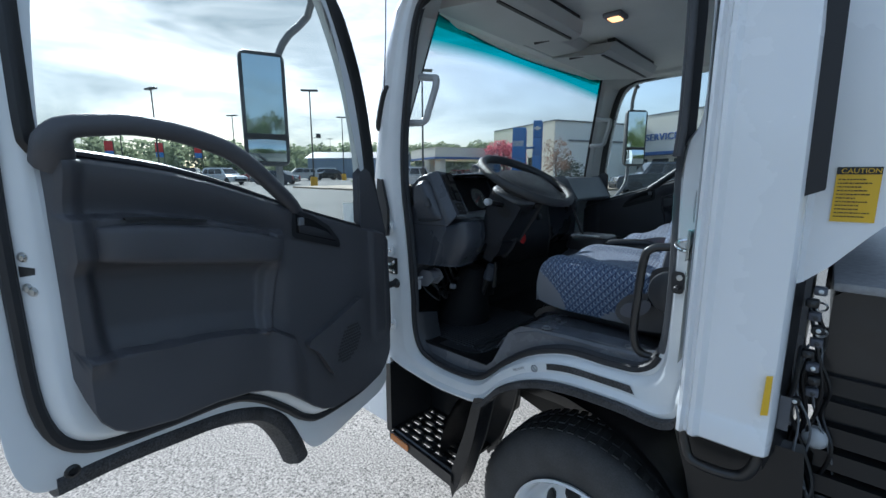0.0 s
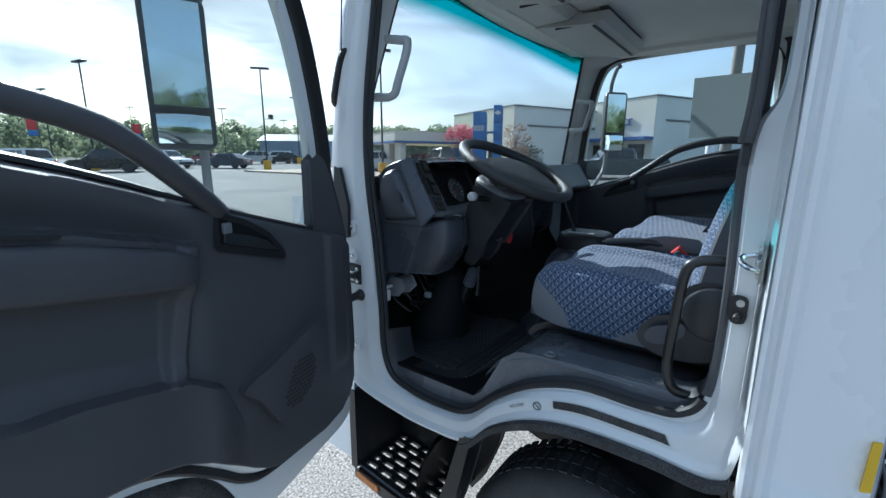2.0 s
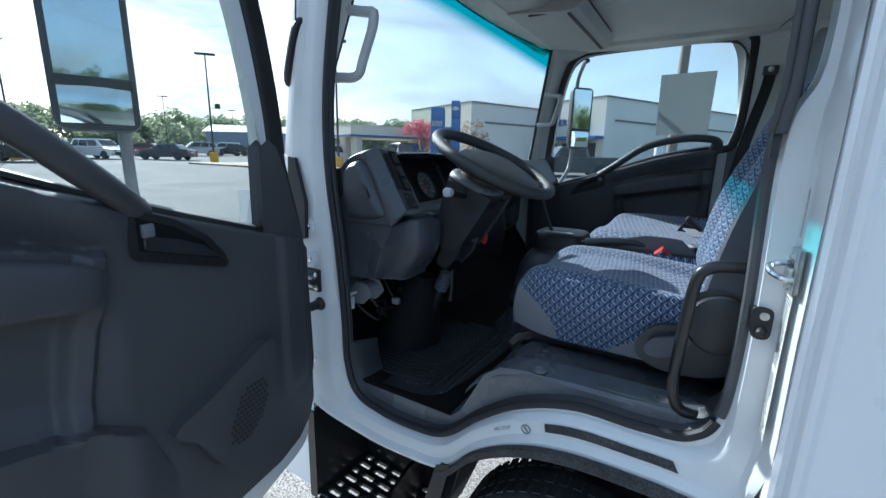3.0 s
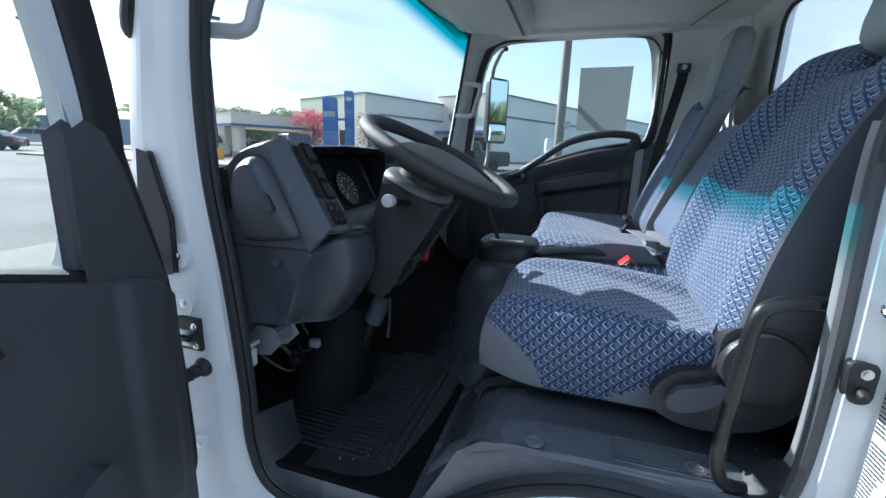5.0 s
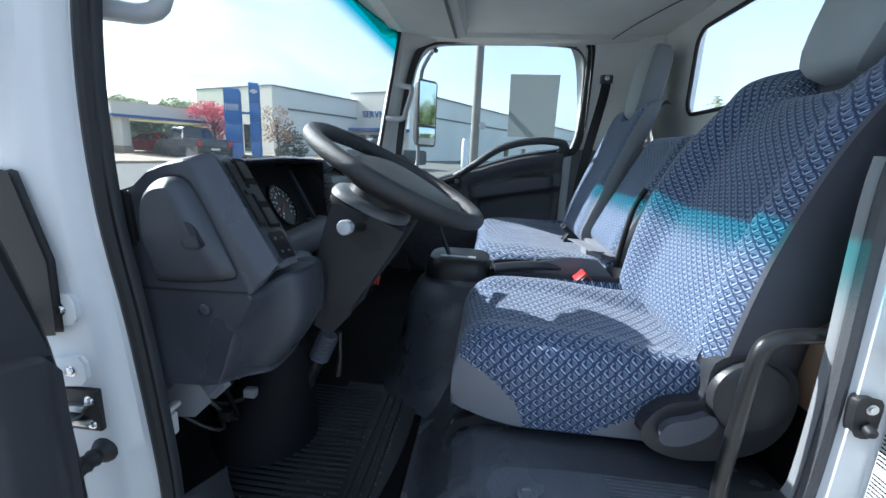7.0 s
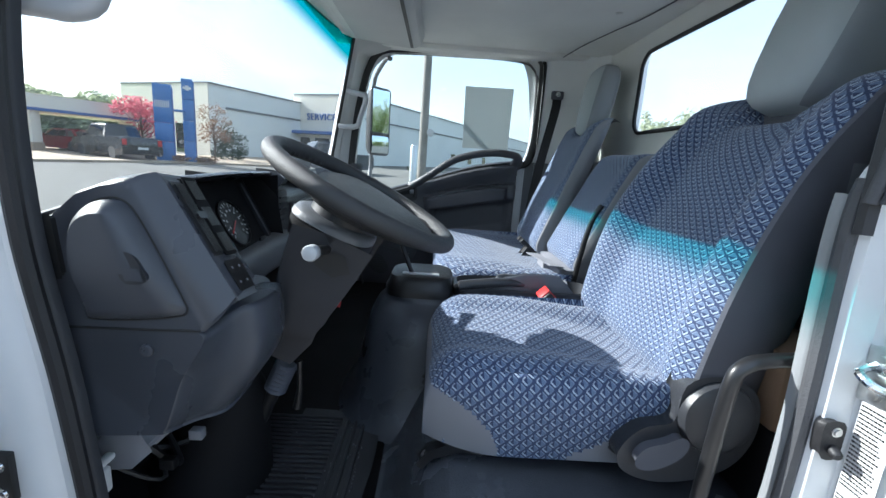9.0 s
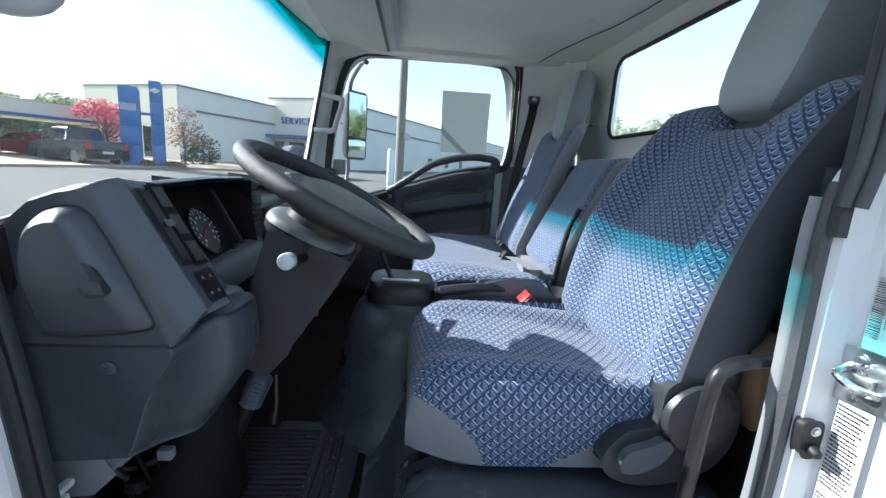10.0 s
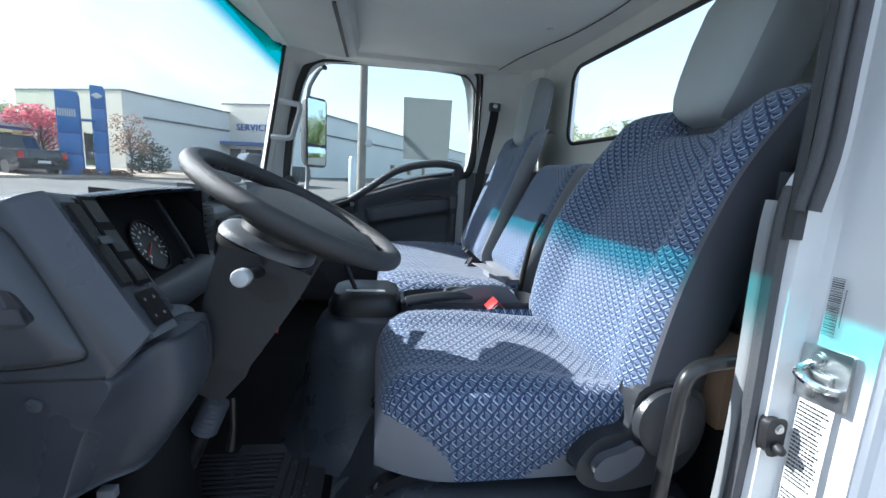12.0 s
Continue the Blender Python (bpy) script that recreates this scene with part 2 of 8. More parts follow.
SEAL_GREY = material("ribbed_grey_rubber", (0.060, 0.062, 0.068), 0.6, var=0.15, grain=0.5, grain_scale=300)
BAND = band_material("teal_shade_band")
pn, pl = PAPER.node_tree.nodes, PAPER.node_tree.links
thin, both = pn.new("ShaderNodeBsdfTranslucent"), pn.new("ShaderNodeMixShader")
thin.inputs["Color"].default_value, both.inputs["Fac"].default_value = (0.62, 0.66, 0.66, 1), 0.6
pl.new(pn["Principled BSDF"].outputs["BSDF"], both.inputs[1])
pl.new(thin.outputs["BSDF"], both.inputs[2])
pl.new(both.outputs["Shader"], pn["Material Output"].inputs["Surface"])


# ---- building helpers ----
def part(name, bm, mat, parent=None, label="", sharp=38.0):
    """Link a bmesh, in world coordinates, as one mesh object under a thing or a part."""
    bmesh.ops.recalc_face_normals(bm, faces=bm.faces)
    me = bpy.data.meshes.new(name)
    bm.to_mesh(me)
    bm.free()
    me.materials.append(mat)
    me.polygons.foreach_set("use_smooth", [True] * len(me.polygons))
    me.set_sharp_from_angle(angle=radians(sharp))
    ob = new(name, me)
    if parent is not None:
        ob.parent = parent
        if parent.type == "EMPTY":
            ob.matrix_parent_inverse = parent.matrix_basis.inverted()
    if label:
        tagged(ob, label)
    return ob


def thing(name, at, label, category, group="", kind=""):
    ob = new(name)
    ob.empty_display_size = 0.1
    ob.matrix_basis = Matrix.Translation(at)
    return tagged(ob, label, category, group, kind)


def edges_between(bm, verts):
    got = set(verts)
    return [e for e in bm.edges if e.verts[0] in got and e.verts[1] in got]


def bevel_new(bm, verts, size, segs=2, angle=25.0):
    """Round the sharp edges among the given vertices."""
    if size <= 0:
        return
    bm.normal_update()
    sharp = [e for e in edges_between(bm, verts) if len(e.link_faces) == 2 and e.calc_face_angle(0) > radians(angle)]
    bmesh.ops.bevel(bm, geom=sharp, offset=size, segments=segs, profile=0.5, affect="EDGES", clamp_overlap=True)


def box(bm, lo, hi, bev=0.0, segs=2, m=None):
    vs = bmesh.ops.create_cube(bm, size=1.0)["verts"]
    for v in vs:
        v.co = Vector([lo[i] + (v.co[i] + 0.5) * (hi[i] - lo[i]) for i in range(3)])
        if m:
            v.co = m @ v.co
    bevel_new(bm, vs, bev, segs)
    return bm


def spline(pts, count, closed=False):
    """Catmull-Rom through the points, count samples."""
    p = [Vector(q) for q in pts]
    n = len(p)
    spans = n if closed else n - 1
    res = []
    for i in range(count):
        f = i * spans / (count if closed else count - 1)
        k = min(int(f), spans - 1)
        t = f - k
        g = (lambda j: p[j % n]) if closed else (lambda j: p[min(max(j, 0), n - 1)])
        a, b, c, d = g(k - 1), g(k), g(k + 1), g(k + 2)
        res.append(0.5 * (2 * b + (c - a) * t + (2 * a - 5 * b + 4 * c - d) * t * t + (3 * b - a - 3 * c + d) * t ** 3))
    return res


def loft(bm, rings, closed=True, caps=True, uv=None):
    """Skin rings of equal count. uv: metres per ring point as (u, v) rows for a printed cloth."""
    rows = [[bm.verts.new(p) for p in r] for r in rings]
    n = len(rows[0])
    layer = bm.loops.layers.uv.verify() if uv else None
    for i in range(len(rows) - 1):
        for j in range(n if closed else n - 1):
            k = (j + 1) % n
            f = bm.faces.new((rows[i][j], rows[i][k], rows[i + 1][k], rows[i + 1][j]))
            if uv:
                kk = j + 1
                for lp, w in zip(f.loops, (uv[i][j], uv[i][kk], uv[i + 1][kk], uv[i + 1][j])):
                    lp[layer].uv = w
    if caps and closed:
        bm.faces.new(rows[0])
        bm.faces.new(reversed(rows[-1]))
    return rows


def prism(bm, pts, axis, c0, c1, bev=0.0, segs=2, m=None):
    """A closed outline of (a, b) pairs swept along an axis from c0 to c1. axis y: pairs are (x, z); x: (y, z); z: (x, y)."""
    def put(a, b, c):
        v = {"x": (c, a, b), "y": (a, c, b), "z": (a, b, c)}[axis]
        return m @ Vector(v) if m else Vector(v)
    rows = loft(bm, [[put(a, b, c0) for a, b in pts], [put(a, b, c1) for a, b in pts]])
    bevel_new(bm, [v for r in rows for v in r], bev, segs)
    return bm


def tube(bm, path, r, n=10, closed=False, flat=1.0, caps=True):
    """A round bar along a path; r may be one radius or one per point."""
    p = [Vector(q) for q in path]
    rings = []
    side = None
    for i, q in enumerate(p):
        a = p[(i - 1) % len(p)] if closed or i > 0 else q
        b = p[(i + 1) % len(p)] if closed or i < len(p) - 1 else q
        t = (b - a).normalized()
        if side is None:
            side = t.orthogonal().normalized()
        side = (side - t * side.dot(t)).normalized()
        up = t.cross(side)
        rad = r[i] if isinstance(r, (list, tuple)) else r
        rings.append([q + rad * (math.cos(2 * math.pi * k / n) * side + flat * math.sin(2 * math.pi * k / n) * up) for k in range(n)])
    if closed:
        rings.append(rings[0])
        rows = [[bm.verts.new(v) for v in ring] for ring in rings[:-1]]
        for i in range(len(rows)):
            for k in range(n):
                a, b = rows[i], rows[(i + 1) % len(rows)]
                bm.faces.new((a[k], a[(k + 1) % n], b[(k + 1) % n], b[k]))
    else:
        loft(bm, rings, caps=caps)
    return bm


def lathe(bm, profile, m, n=32, caps=True):
    """Turn (radius, height) pairs round the local z axis and place them by m."""
    rings = [[m @ Vector((r * math.cos(2 * math.pi * k / n), r * math.sin(2 * math.pi * k / n), h)) for k in range(n)] for r, h in profile]
    loft(bm, rings, caps=caps)
    return bm


def basis(at, zaxis, xhint=(1, 0, 0)):
    """A pose at a point whose z axis looks along zaxis."""
    z = Vector(zaxis).normalized()
    x = Vector(xhint)
    x = (x - z * x.dot(z)).normalized()
    return Matrix.Translation(at) @ Matrix((x, z.cross(x), z)).transposed().to_4x4()


def bolt(parent, at, axis, r=0.007, h=0.005, mat=None, name="bolt"):
    bm = bmesh.new()
    lathe(bm, [(r * 1.5, 0), (r * 1.5, h * 0.3), (r, h * 0.35), (r, h), (r * 0.6, h * 1.1)], basis(at, axis, (0.3, 0.5, 0.8)), 10)
    return part(name, bm, mat or STEEL, parent)


def smooth01(x, a, b):
    t = min(max((x - a) / (b - a), 0), 1)
    return t * t * (3 - 2 * t)


def ground_z(x, y):
    """The lot falls gently towards the camera's side."""
    return -0.035 - 0.010 * x + 0.014 * y


# ---- the truck: cab shell ----
truck = thing("truck", (-0.3, 1.0, 0), "white low cab forward truck with its driver door wide open", "truck")


def right_side(p):
    """The same point on the cab's other side."""
    return Vector((p[0], 2.0 - p[1], p[2]))


def left_side(p):
    return Vector(p)


# door opening, seen from the side (x back, z up): inner edge at the seal, and outer edge of the door gap
OPENING = [(-.021, 1.30), (-.026, 1.585), (.008, 1.68), (.008, 1.88), (.002, 2.06), (-.020, 2.125), (-.085, 2.158), (-.30, 2.168), (-.60, 2.164), (-.835, 2.152), (-.905, 2.092),
           (-.945, 1.92), (-.980, 1.70), (-.982, 1.50), (-.956, 1.30), (-.937, 1.09), (-.93, .95), (-.893, .865), (-.80, .836), (-.68, .832),
           (-.59, .852), (-.50, .932), (-.40, 1.000), (-.28, 1.040), (-.15, 1.042), (-.070, 1.055), (-.030, 1.12)]
GAP = [(.030, 1.30), (.030, 1.58), (.030, 1.69), (.028, 1.88), (.026, 2.08), (.006, 2.180), (-.075, 2.245), (-.30, 2.255), (-.55, 2.25), (-.80, 2.225), (-.93, 2.15),
       (-1.02, 1.95), (-1.068, 1.70), (-1.094, 1.50), (-1.085, 1.30), (-1.075, 1.09), (-1.07, .95), (-1.055, .81), (-.85, .765), (-.68, .762),
       (-.575, .780), (-.49, .865), (-.385, .925), (-.27, .953), (-.12, .958), (.0, .955), (.030, 1.02)]
N_LOOP = 200
LOOP_IN, LOOP_OUT = [spline([(x, 0, z) for x, z in lp], N_LOOP, True) for lp in (OPENING, GAP)]


FLANGES = ((0, .048), (0, .036), (.16, .034), (.30, .016), (.40, .013), (.72, .012), (.80, .006), (.88, -.001), (1.0, 0), (1.02, .03), (.9, .075))
LATCH_FLANGES = ((0, .048), (0, .036), (.10, .030), (.22, .021), (.40, .020), (.80, .018), (.93, .010), (.98, -.036), (1.04, -.052), (1.16, -.03), (.9, .075))


def latch_weight(q):
    """How far the jamb has the deep fold of the latch pillar."""
    return smooth01(q.x, -.07, .02) * smooth01(q.z, .97, 1.12) * (1 - smooth01(q.z, 2.02, 2.16))


def jamb_ring(side, k):
    res = []
    for a, b in zip(LOOP_IN, LOOP_OUT):
        w = latch_weight(b)
        t = FLANGES[k][0] * (1 - w) + LATCH_FLANGES[k][0] * w
        y = FLANGES[k][1] * (1 - w) + LATCH_FLANGES[k][1] * w
        res.append(side((a.x + (b.x - a.x) * t, y, a.z + (b.z - a.z) * t)))
    return res


def shrunk_ring(side, d, y):
    """The opening's edge moved inwards by d."""
    res = []
    for i, a in enumerate(LOOP_IN):
        t = (LOOP_IN[(i + 1) % N_LOOP] - LOOP_IN[i - 1]).normalized()
        shallow = 1 - min(max((a.x + .90) / .12, 0), 1)          # the front pillar's lip is slim
        shallow = max(shallow, min(max((a.z - 1.05) / .10, 0), 1))
        if a.z < 1.0:
            shallow = 0
        k = 1 - .75 * shallow
        res.append(side((a.x - t.z * d * k, .046 + (y - .046) * (1 - .85 * shallow), a.z + t.x * d * k)))
    return res


def cab_side(side):
    bm = bmesh.new()
    loft(bm, [jamb_ring(side, k) for k in range(len(FLANGES))], caps=False)
    ob = part("door_frame", bm, WHITE_JAMB, truck, "white painted door jamb with stepped flanges")
    bare = [i for i in range(N_LOOP) if LOOP_IN[i].x > -.045 and 1.605 < LOOP_IN[i].z < 2.07]      # the latch pillar has its own seal here
    run = [(bare[-1] + k) % N_LOOP for k in range(N_LOOP - len(bare) + 2)]
    bm = bmesh.new()
    low_rear = [i for i in run if LOOP_IN[i].x > -.06 and 1.10 < LOOP_IN[i].z < 1.66]
    tube(bm, [side((LOOP_IN[i].x, .036, LOOP_IN[i].z)) for i in run if i not in low_rear], .0095, 8)
    part("weatherstrip", bm, RUBBER, ob, "black rubber door seal")
    bm = bmesh.new()
    tube(bm, [side((LOOP_IN[i].x, .036, LOOP_IN[i].z)) for i in low_rear], .0098, 8)
    part("latch_seal", bm, SEAL_GREY if side is left_side else RUBBER, ob, "grey rubber seal on the latch pillar")
    if side is right_side:
        bm = bmesh.new()
        tube(bm, [side((LOOP_IN[i].x, .036, LOOP_IN[i].z)) for i in [bare[0] - 1] + bare + [bare[-1] + 1]], .0095, 8)
        part("pillar_strip", bm, RUBBER, ob, "black rubber seal on the latch pillar")
    rings = [shrunk_ring(side, -.002, .046), shrunk_ring(side, .010, .060), shrunk_ring(side, .020, .085), shrunk_ring(side, .022, .15)]
    rear = [i for i in range(-30, N_LOOP - 30) if LOOP_IN[i].x > -.115 and 1.13 < LOOP_IN[i].z < 1.615]
    rest = [i for i in run if i not in [k % N_LOOP for k in rear[1:-1]]]
    bm = bmesh.new()
    start = next(k for k, i in enumerate(rest) if rest[k - 1] != (i - 1) % N_LOOP and k)
    rest = rest[start:] + rest[:start] if (rest[0] - 1) % N_LOOP == rest[-1] else rest
    loft(bm, [[r[i] for i in rest if LOOP_IN[i].z > 1.66 or LOOP_IN[i].z < 1.15 or LOOP_IN[i].x < -.10] for r in rings], closed=False)
    part("aperture_trim", bm, APERTURE_DARK, ob, "dark plastic trim round the door opening")
    bm = bmesh.new()
    loft(bm, [[r[i] for i in rear] for r in rings], closed=False)
    part("latch_pillar_trim", bm, APERTURE, ob, "grey plastic trim on the latch pillar")
    # rear quarter panel behind the door gap
    bm = bmesh.new()
    sect = [(.033, -.046), (.036, -.057), (.043, -.060), (.049, -.048), (.055, -.047), (.060, -.059), (.069, -.061), (.080, -.049), (.184, -.049), (.197, -.044), (.204, -.030), (.205, .060), (.04, .06)]
    rings = []
    for z, dy, dx in ((.962, .030, -.014), (.966, .010, -.004), (.974, .000, 0), (1.021, .000, 0), (1.029, .005, 0), (1.038, .006, 0), (1.4, .004, 0), (1.8, .004, -.006), (2.1, .022, -.014), (2.22, .05, -.02), (2.26, .08, -.02)):
        rings.append([side((x + (dx if x > .1 else 0), min(y + dy, .07), z)) for x, y in sect])
    loft(bm, rings)
    part("quarter_panel", bm, WHITE, truck, "white painted side panel behind the door")
    # rounded rear corner
    bm = bmesh.new()
    path = [(.200, .045, 1.325), (.214, .062, 1.330), (.25, .066, 1.365), (.30, .074, 1.43), (.36, .095, 1.50), (.405, .15, 1.55), (.42, .24, 1.56)]
    rings = []
    for t in (0.0, 0.02, 0.3, 0.6, 0.9, 1.0):
        rings.append([side((x - (.03 if t == 1 else 0), y + (.03 if t == 1 else 0), zb + (2.24 - zb) * t)) for x, y, zb in path])
    inner = [[side((x - .03, y + .02, zb + (2.2 - zb) * t)) for x, y, zb in path] for t in (1.0, 0.0)]
    loft(bm, rings + inner + [rings[0]], closed=False)
    part("rear_corner", bm, WHITE, truck, "rounded white rear corner panel")
    return ob


left_frame = cab_side(left_side)
cab_side(right_side)
for dx, dy in ((-.0275, .010), (-.0185, .000)):
    bm = bmesh.new()
    tube(bm, spline([(dx - .006, dy + .004, 1.590), (dx, dy, 1.655), (dx, dy, 1.75), (dx - .002, dy, 1.90), (dx - .010, dy + .004, 2.04), (dx - .040, dy + .018, 2.12)], 22), .0072, 10)
    part("pillar_seal", bm, SEAL_GREY, left_frame, "ribbed rubber seal on the latch pillar")
bm = bmesh.new()
rows = []
for z in (1.555, 1.615, 1.75, 1.9, 2.04):
    rows.append([Vector((x - .01 * smooth01(z, 1.9, 2.05), y, z)) for x, y in ((-.004, .046), (-.024, .036), (-.033, .026), (-.032, .016), (-.022, .012))])
loft(bm, rows, closed=False)
part("seal_carrier", bm, APERTURE_DARK, left_frame, "charcoal plastic seal carrier")


def wind_x(y, z):
    """The windscreen's surface."""
    return -.955 - .275 * (2.15 - z) - .10 * (1 - ((y - 1.0) / .8) ** 2)


def wind_half(z, driver=False):
    return .785 + .115 * (2.15 - z) / .55 + (.065 if driver else 0)


def windscreen_grid(z0, z1, rows, off=0.0):
    res = []
    for i in range(rows):
        z = z0 + (z1 - z0) * i / (rows - 1)
        ys = [1 + s * wind_half(z, s < 0) for s in [k / 12 - 1 for k in range(25)]]
        res.append([Vector((wind_x(y, z) + off, y, z)) for y in ys])
    return res


bm = bmesh.new()
loft(bm, windscreen_grid(1.42, 2.165, 14), closed=False)
screen = part("windscreen", bm, SCREEN_GLASS, truck, "clear curved windscreen with a teal shade band")
bm = bmesh.new()
loft(bm, windscreen_grid(2.03, 2.163, 8, .004), closed=False)
part("shade_band", bm, BAND, screen, "teal tinted band along the top of the glass")
bm = bmesh.new()
edge = [r[0] for r in windscreen_grid(1.42, 2.165, 10)] + windscreen_grid(1.42, 2.165, 2)[1][1:-1] + [r[-1] for r in reversed(windscreen_grid(1.42, 2.165, 10))]
tube(bm, edge, .010, 6)
part("screen_seal", bm, RUBBER, screen, "black rubber windscreen seal")


def a_pillar(side):
    """White outer skin, light grey inner skin."""
    outer, inner = [], []
    for i in range(12):
        z = 1.40 + (2.19 - 1.40) * i / 11
        edge_y = 1 - wind_half(z, side is left_side)
        w = Vector((wind_x(edge_y, z), edge_y, z))
        gap = min(LOOP_OUT[70:140], key=lambda q: abs(q.z - z))
        seal = min(LOOP_IN[62:130], key=lambda q: abs(q.z - z))
        outer.append([side(p) for p in ((gap.x, .0, z), (gap.x - .022, .004, z), (gap.x - .042, .020, z), ((gap.x - .05 + w.x) / 2 - .01, (.02 + w.y) / 2 - .012, z), (w.x - .012, w.y - .008, z), (w.x + .003, w.y + .002, z))])
        inner.append([side(p) for p in ((w.x - .002, w.y + .030, z), (w.x + .010, w.y + .030, z), (w.x + .03, w.y + .010, z), ((w.x + seal.x) / 2 - .012, (w.y + .06) / 2 + .004, z), (seal.x - .020, .066, z), (seal.x - .004, .060, z), (seal.x + .002, .050, z))])
    bm = bmesh.new()
    loft(bm, outer, closed=False)
    part("pillar_skin", bm, WHITE, truck, "white painted windscreen pillar")
    bm = bmesh.new()
    loft(bm, inner, closed=False)
    seal_bm = bmesh.new()
    tube(seal_bm, [side((wind_x(1 - wind_half(z, side is left_side), z) + .004, 1 - wind_half(z, side is left_side) + .031, z)) for z in [1.40 + .79 * i / 11 for i in range(12)]], .0085, 8)
    part("inner_screen_seal", seal_bm, RUBBER, truck, "black rubber edge between glass and pillar trim")
    return part("pillar_trim", bm, CONSOLE_GREY, truck, "light grey plastic pillar trim")


a_left, a_right = a_pillar(left_side), a_pillar(right_side)


def grab_handle(side):
    """Loop handle on the pillar trim: a moulded bar on two feet."""
    bm = bmesh.new()
    inward = .118 if side is left_side else .200
    ft, fb = Vector((-.963, inward, 1.918)), Vector((-1.008, inward - .025, 1.750))
    ct, cb = Vector((-.885, inward + .012, 1.903)), Vector((-.935, inward - .008, 1.748))
    path = []
    for a, b in ((ft + (ft - ct) * .35, ct), (ct, cb), (cb, fb + (fb - cb) * .35)):
        path += [a.lerp(b, q) for q in (.0, .2, .45, .75, .88)]
    path = spline(path[:4] + [path[4].lerp(path[5], .3)] + path[6:9] + [path[9].lerp(path[10], .4)] + path[11:] + [fb + (fb - cb) * .35], 34)
    tube(bm, [side(p) for p in path], .0135, 10)
    return bm


part("grab_handle", grab_handle(left_side), SILVER, a_left, "grey moulded grab handle")
part("grab_handle", grab_handle(right_side), SILVER, a_right, "grey moulded grab handle")

# headliner and roof
def roof_grid(lift, grow):
    rows = []
    for i in range(25):
        x = -.985 + (1.33 + grow) * i / 24
        row = []
        for k in range(25):
            y = (.05 - grow) + (1.90 + 2 * grow) * k / 24
            e = min(y - .05 + grow, 1.95 + grow - y)
            z = 2.205 - .050 * max(0, 1 - e / .16) ** 2 - .055 * max(0, 1 - (x + .985) / .22) ** 2 - .035 * max(0, (x - .20) / .14) ** 2
            row.append(Vector((x, y, z + lift)))
        rows.append(row)
    return rows


bm = bmesh.new()
loft(bm, roof_grid(0, 0), closed=False)
part("headliner", bm, HEADLINER, truck, "pale grey woven headliner")
bm = bmesh.new()
loft(bm, roof_grid(.075, .05), closed=False)
part("roof", bm, WHITE, truck, "white painted cab roof")
bm = bmesh.new()
tube(bm, spline([(.10, 1.86, 2.172), (.156, 1.73, 2.199), (.21, 1.5, 2.203), (.245, 1.3, 2.196), (.262, 1.0, 2.19), (.245, .7, 2.196), (.20, .45, 2.203), (.15, .26, 2.199), (.10, .14, 2.172)], 60), .0028, 6)
part("headliner_seam", bm, SEAT_GREY, truck, "dark seam across the headliner")
for y in (1.30, .62):
    bm = bmesh.new()
    lathe(bm, [(.013, 0), (.012, .004), (.006, .0065), (.002, .007)], basis((.145, y, 2.205), (0, 0, -1)), 16)
    part("headliner_button", bm, HEADLINER, truck)
for y0, y1 in ((.055, .13), (1.87, 1.945)):
    bm = bmesh.new()
    box(bm, (-.94, y0, 2.168), (.30, y1, 2.21), .015)
    part("roof_rail_trim", bm, HEADLINER, truck)
bm = bmesh.new()
box(bm, (-1.06, .12, 2.158), (-.93, 1.88, 2.225), .012)
part("windscreen_header", bm, HEADLINER, truck)

# rear wall with its window
def rear_loop(y0, y1, z0, z1, r, x, n=12):
    res = []
    for cy, cz, a0 in ((y1 - r, z1 - r, 0), (y0 + r, z1 - r, 90), (y0 + r, z0 + r, 180), (y1 - r, z0 + r, 270)):
        for k in range(n + 1):
            a = radians(a0 + 90 * k / n)
            res.append(Vector((x, cy + r * math.cos(a), cz + r * math.sin(a))))
    return res


bm = bmesh.new()
loft(bm, [rear_loop(.12, 1.88, 1.46, 2.20, .05, .325), rear_loop(.52, 1.48, 1.750, 2.135, .080, .325), rear_loop(.545, 1.455, 1.772, 2.112, .07, .332), rear_loop(.545, 1.455, 1.772, 2.112, .07, .338)], caps=False)
back = part("rear_wall_trim", bm, HEADLINER, truck, "light grey rear wall trim round the window")
bm = bmesh.new()
loft(bm, [rear_loop(.52, 1.48, 1.748, 2.138, .07, .343), rear_loop(.2, 1.80, 1.5, 2.26, .1, .36), rear_loop(.2, 1.80, 1.5, 2.26, .1, .385), rear_loop(.49, 1.51, 1.72, 2.165, .07, .385), rear_loop(.52, 1.48, 1.748, 2.138, .07, .343)], caps=False)
part("rear_wall_panel", bm, WHITE, truck, "white painted rear cab wall")
bm = bmesh.new()
tube(bm, rear_loop(.552, 1.448, 1.779, 2.105, .066, .332, 6), .0085, 8, closed=True)
part("rear_window_seal", bm, RUBBER, back, "black rubber window seal")
bm = bmesh.new()
bm.faces.new([bm.verts.new(p) for p in rear_loop(.54, 1.46, 1.767, 2.117, .07, .340)])
part("rear_window", bm, REAR_GLASS, back, "clear rear window glass")
bm = bmesh.new()
prism(bm, [(.222, 1.0), (.222, 1.34), (.335, 1.50), (.328, 1.66), (.29, 1.66), (.287, 1.53), (.180, 1.37), (.180, 1.0)], "y", .10, 1.90, .008)
part("rear_wall_lower_trim", bm, DASH, truck, "dark lower rear wall trim")
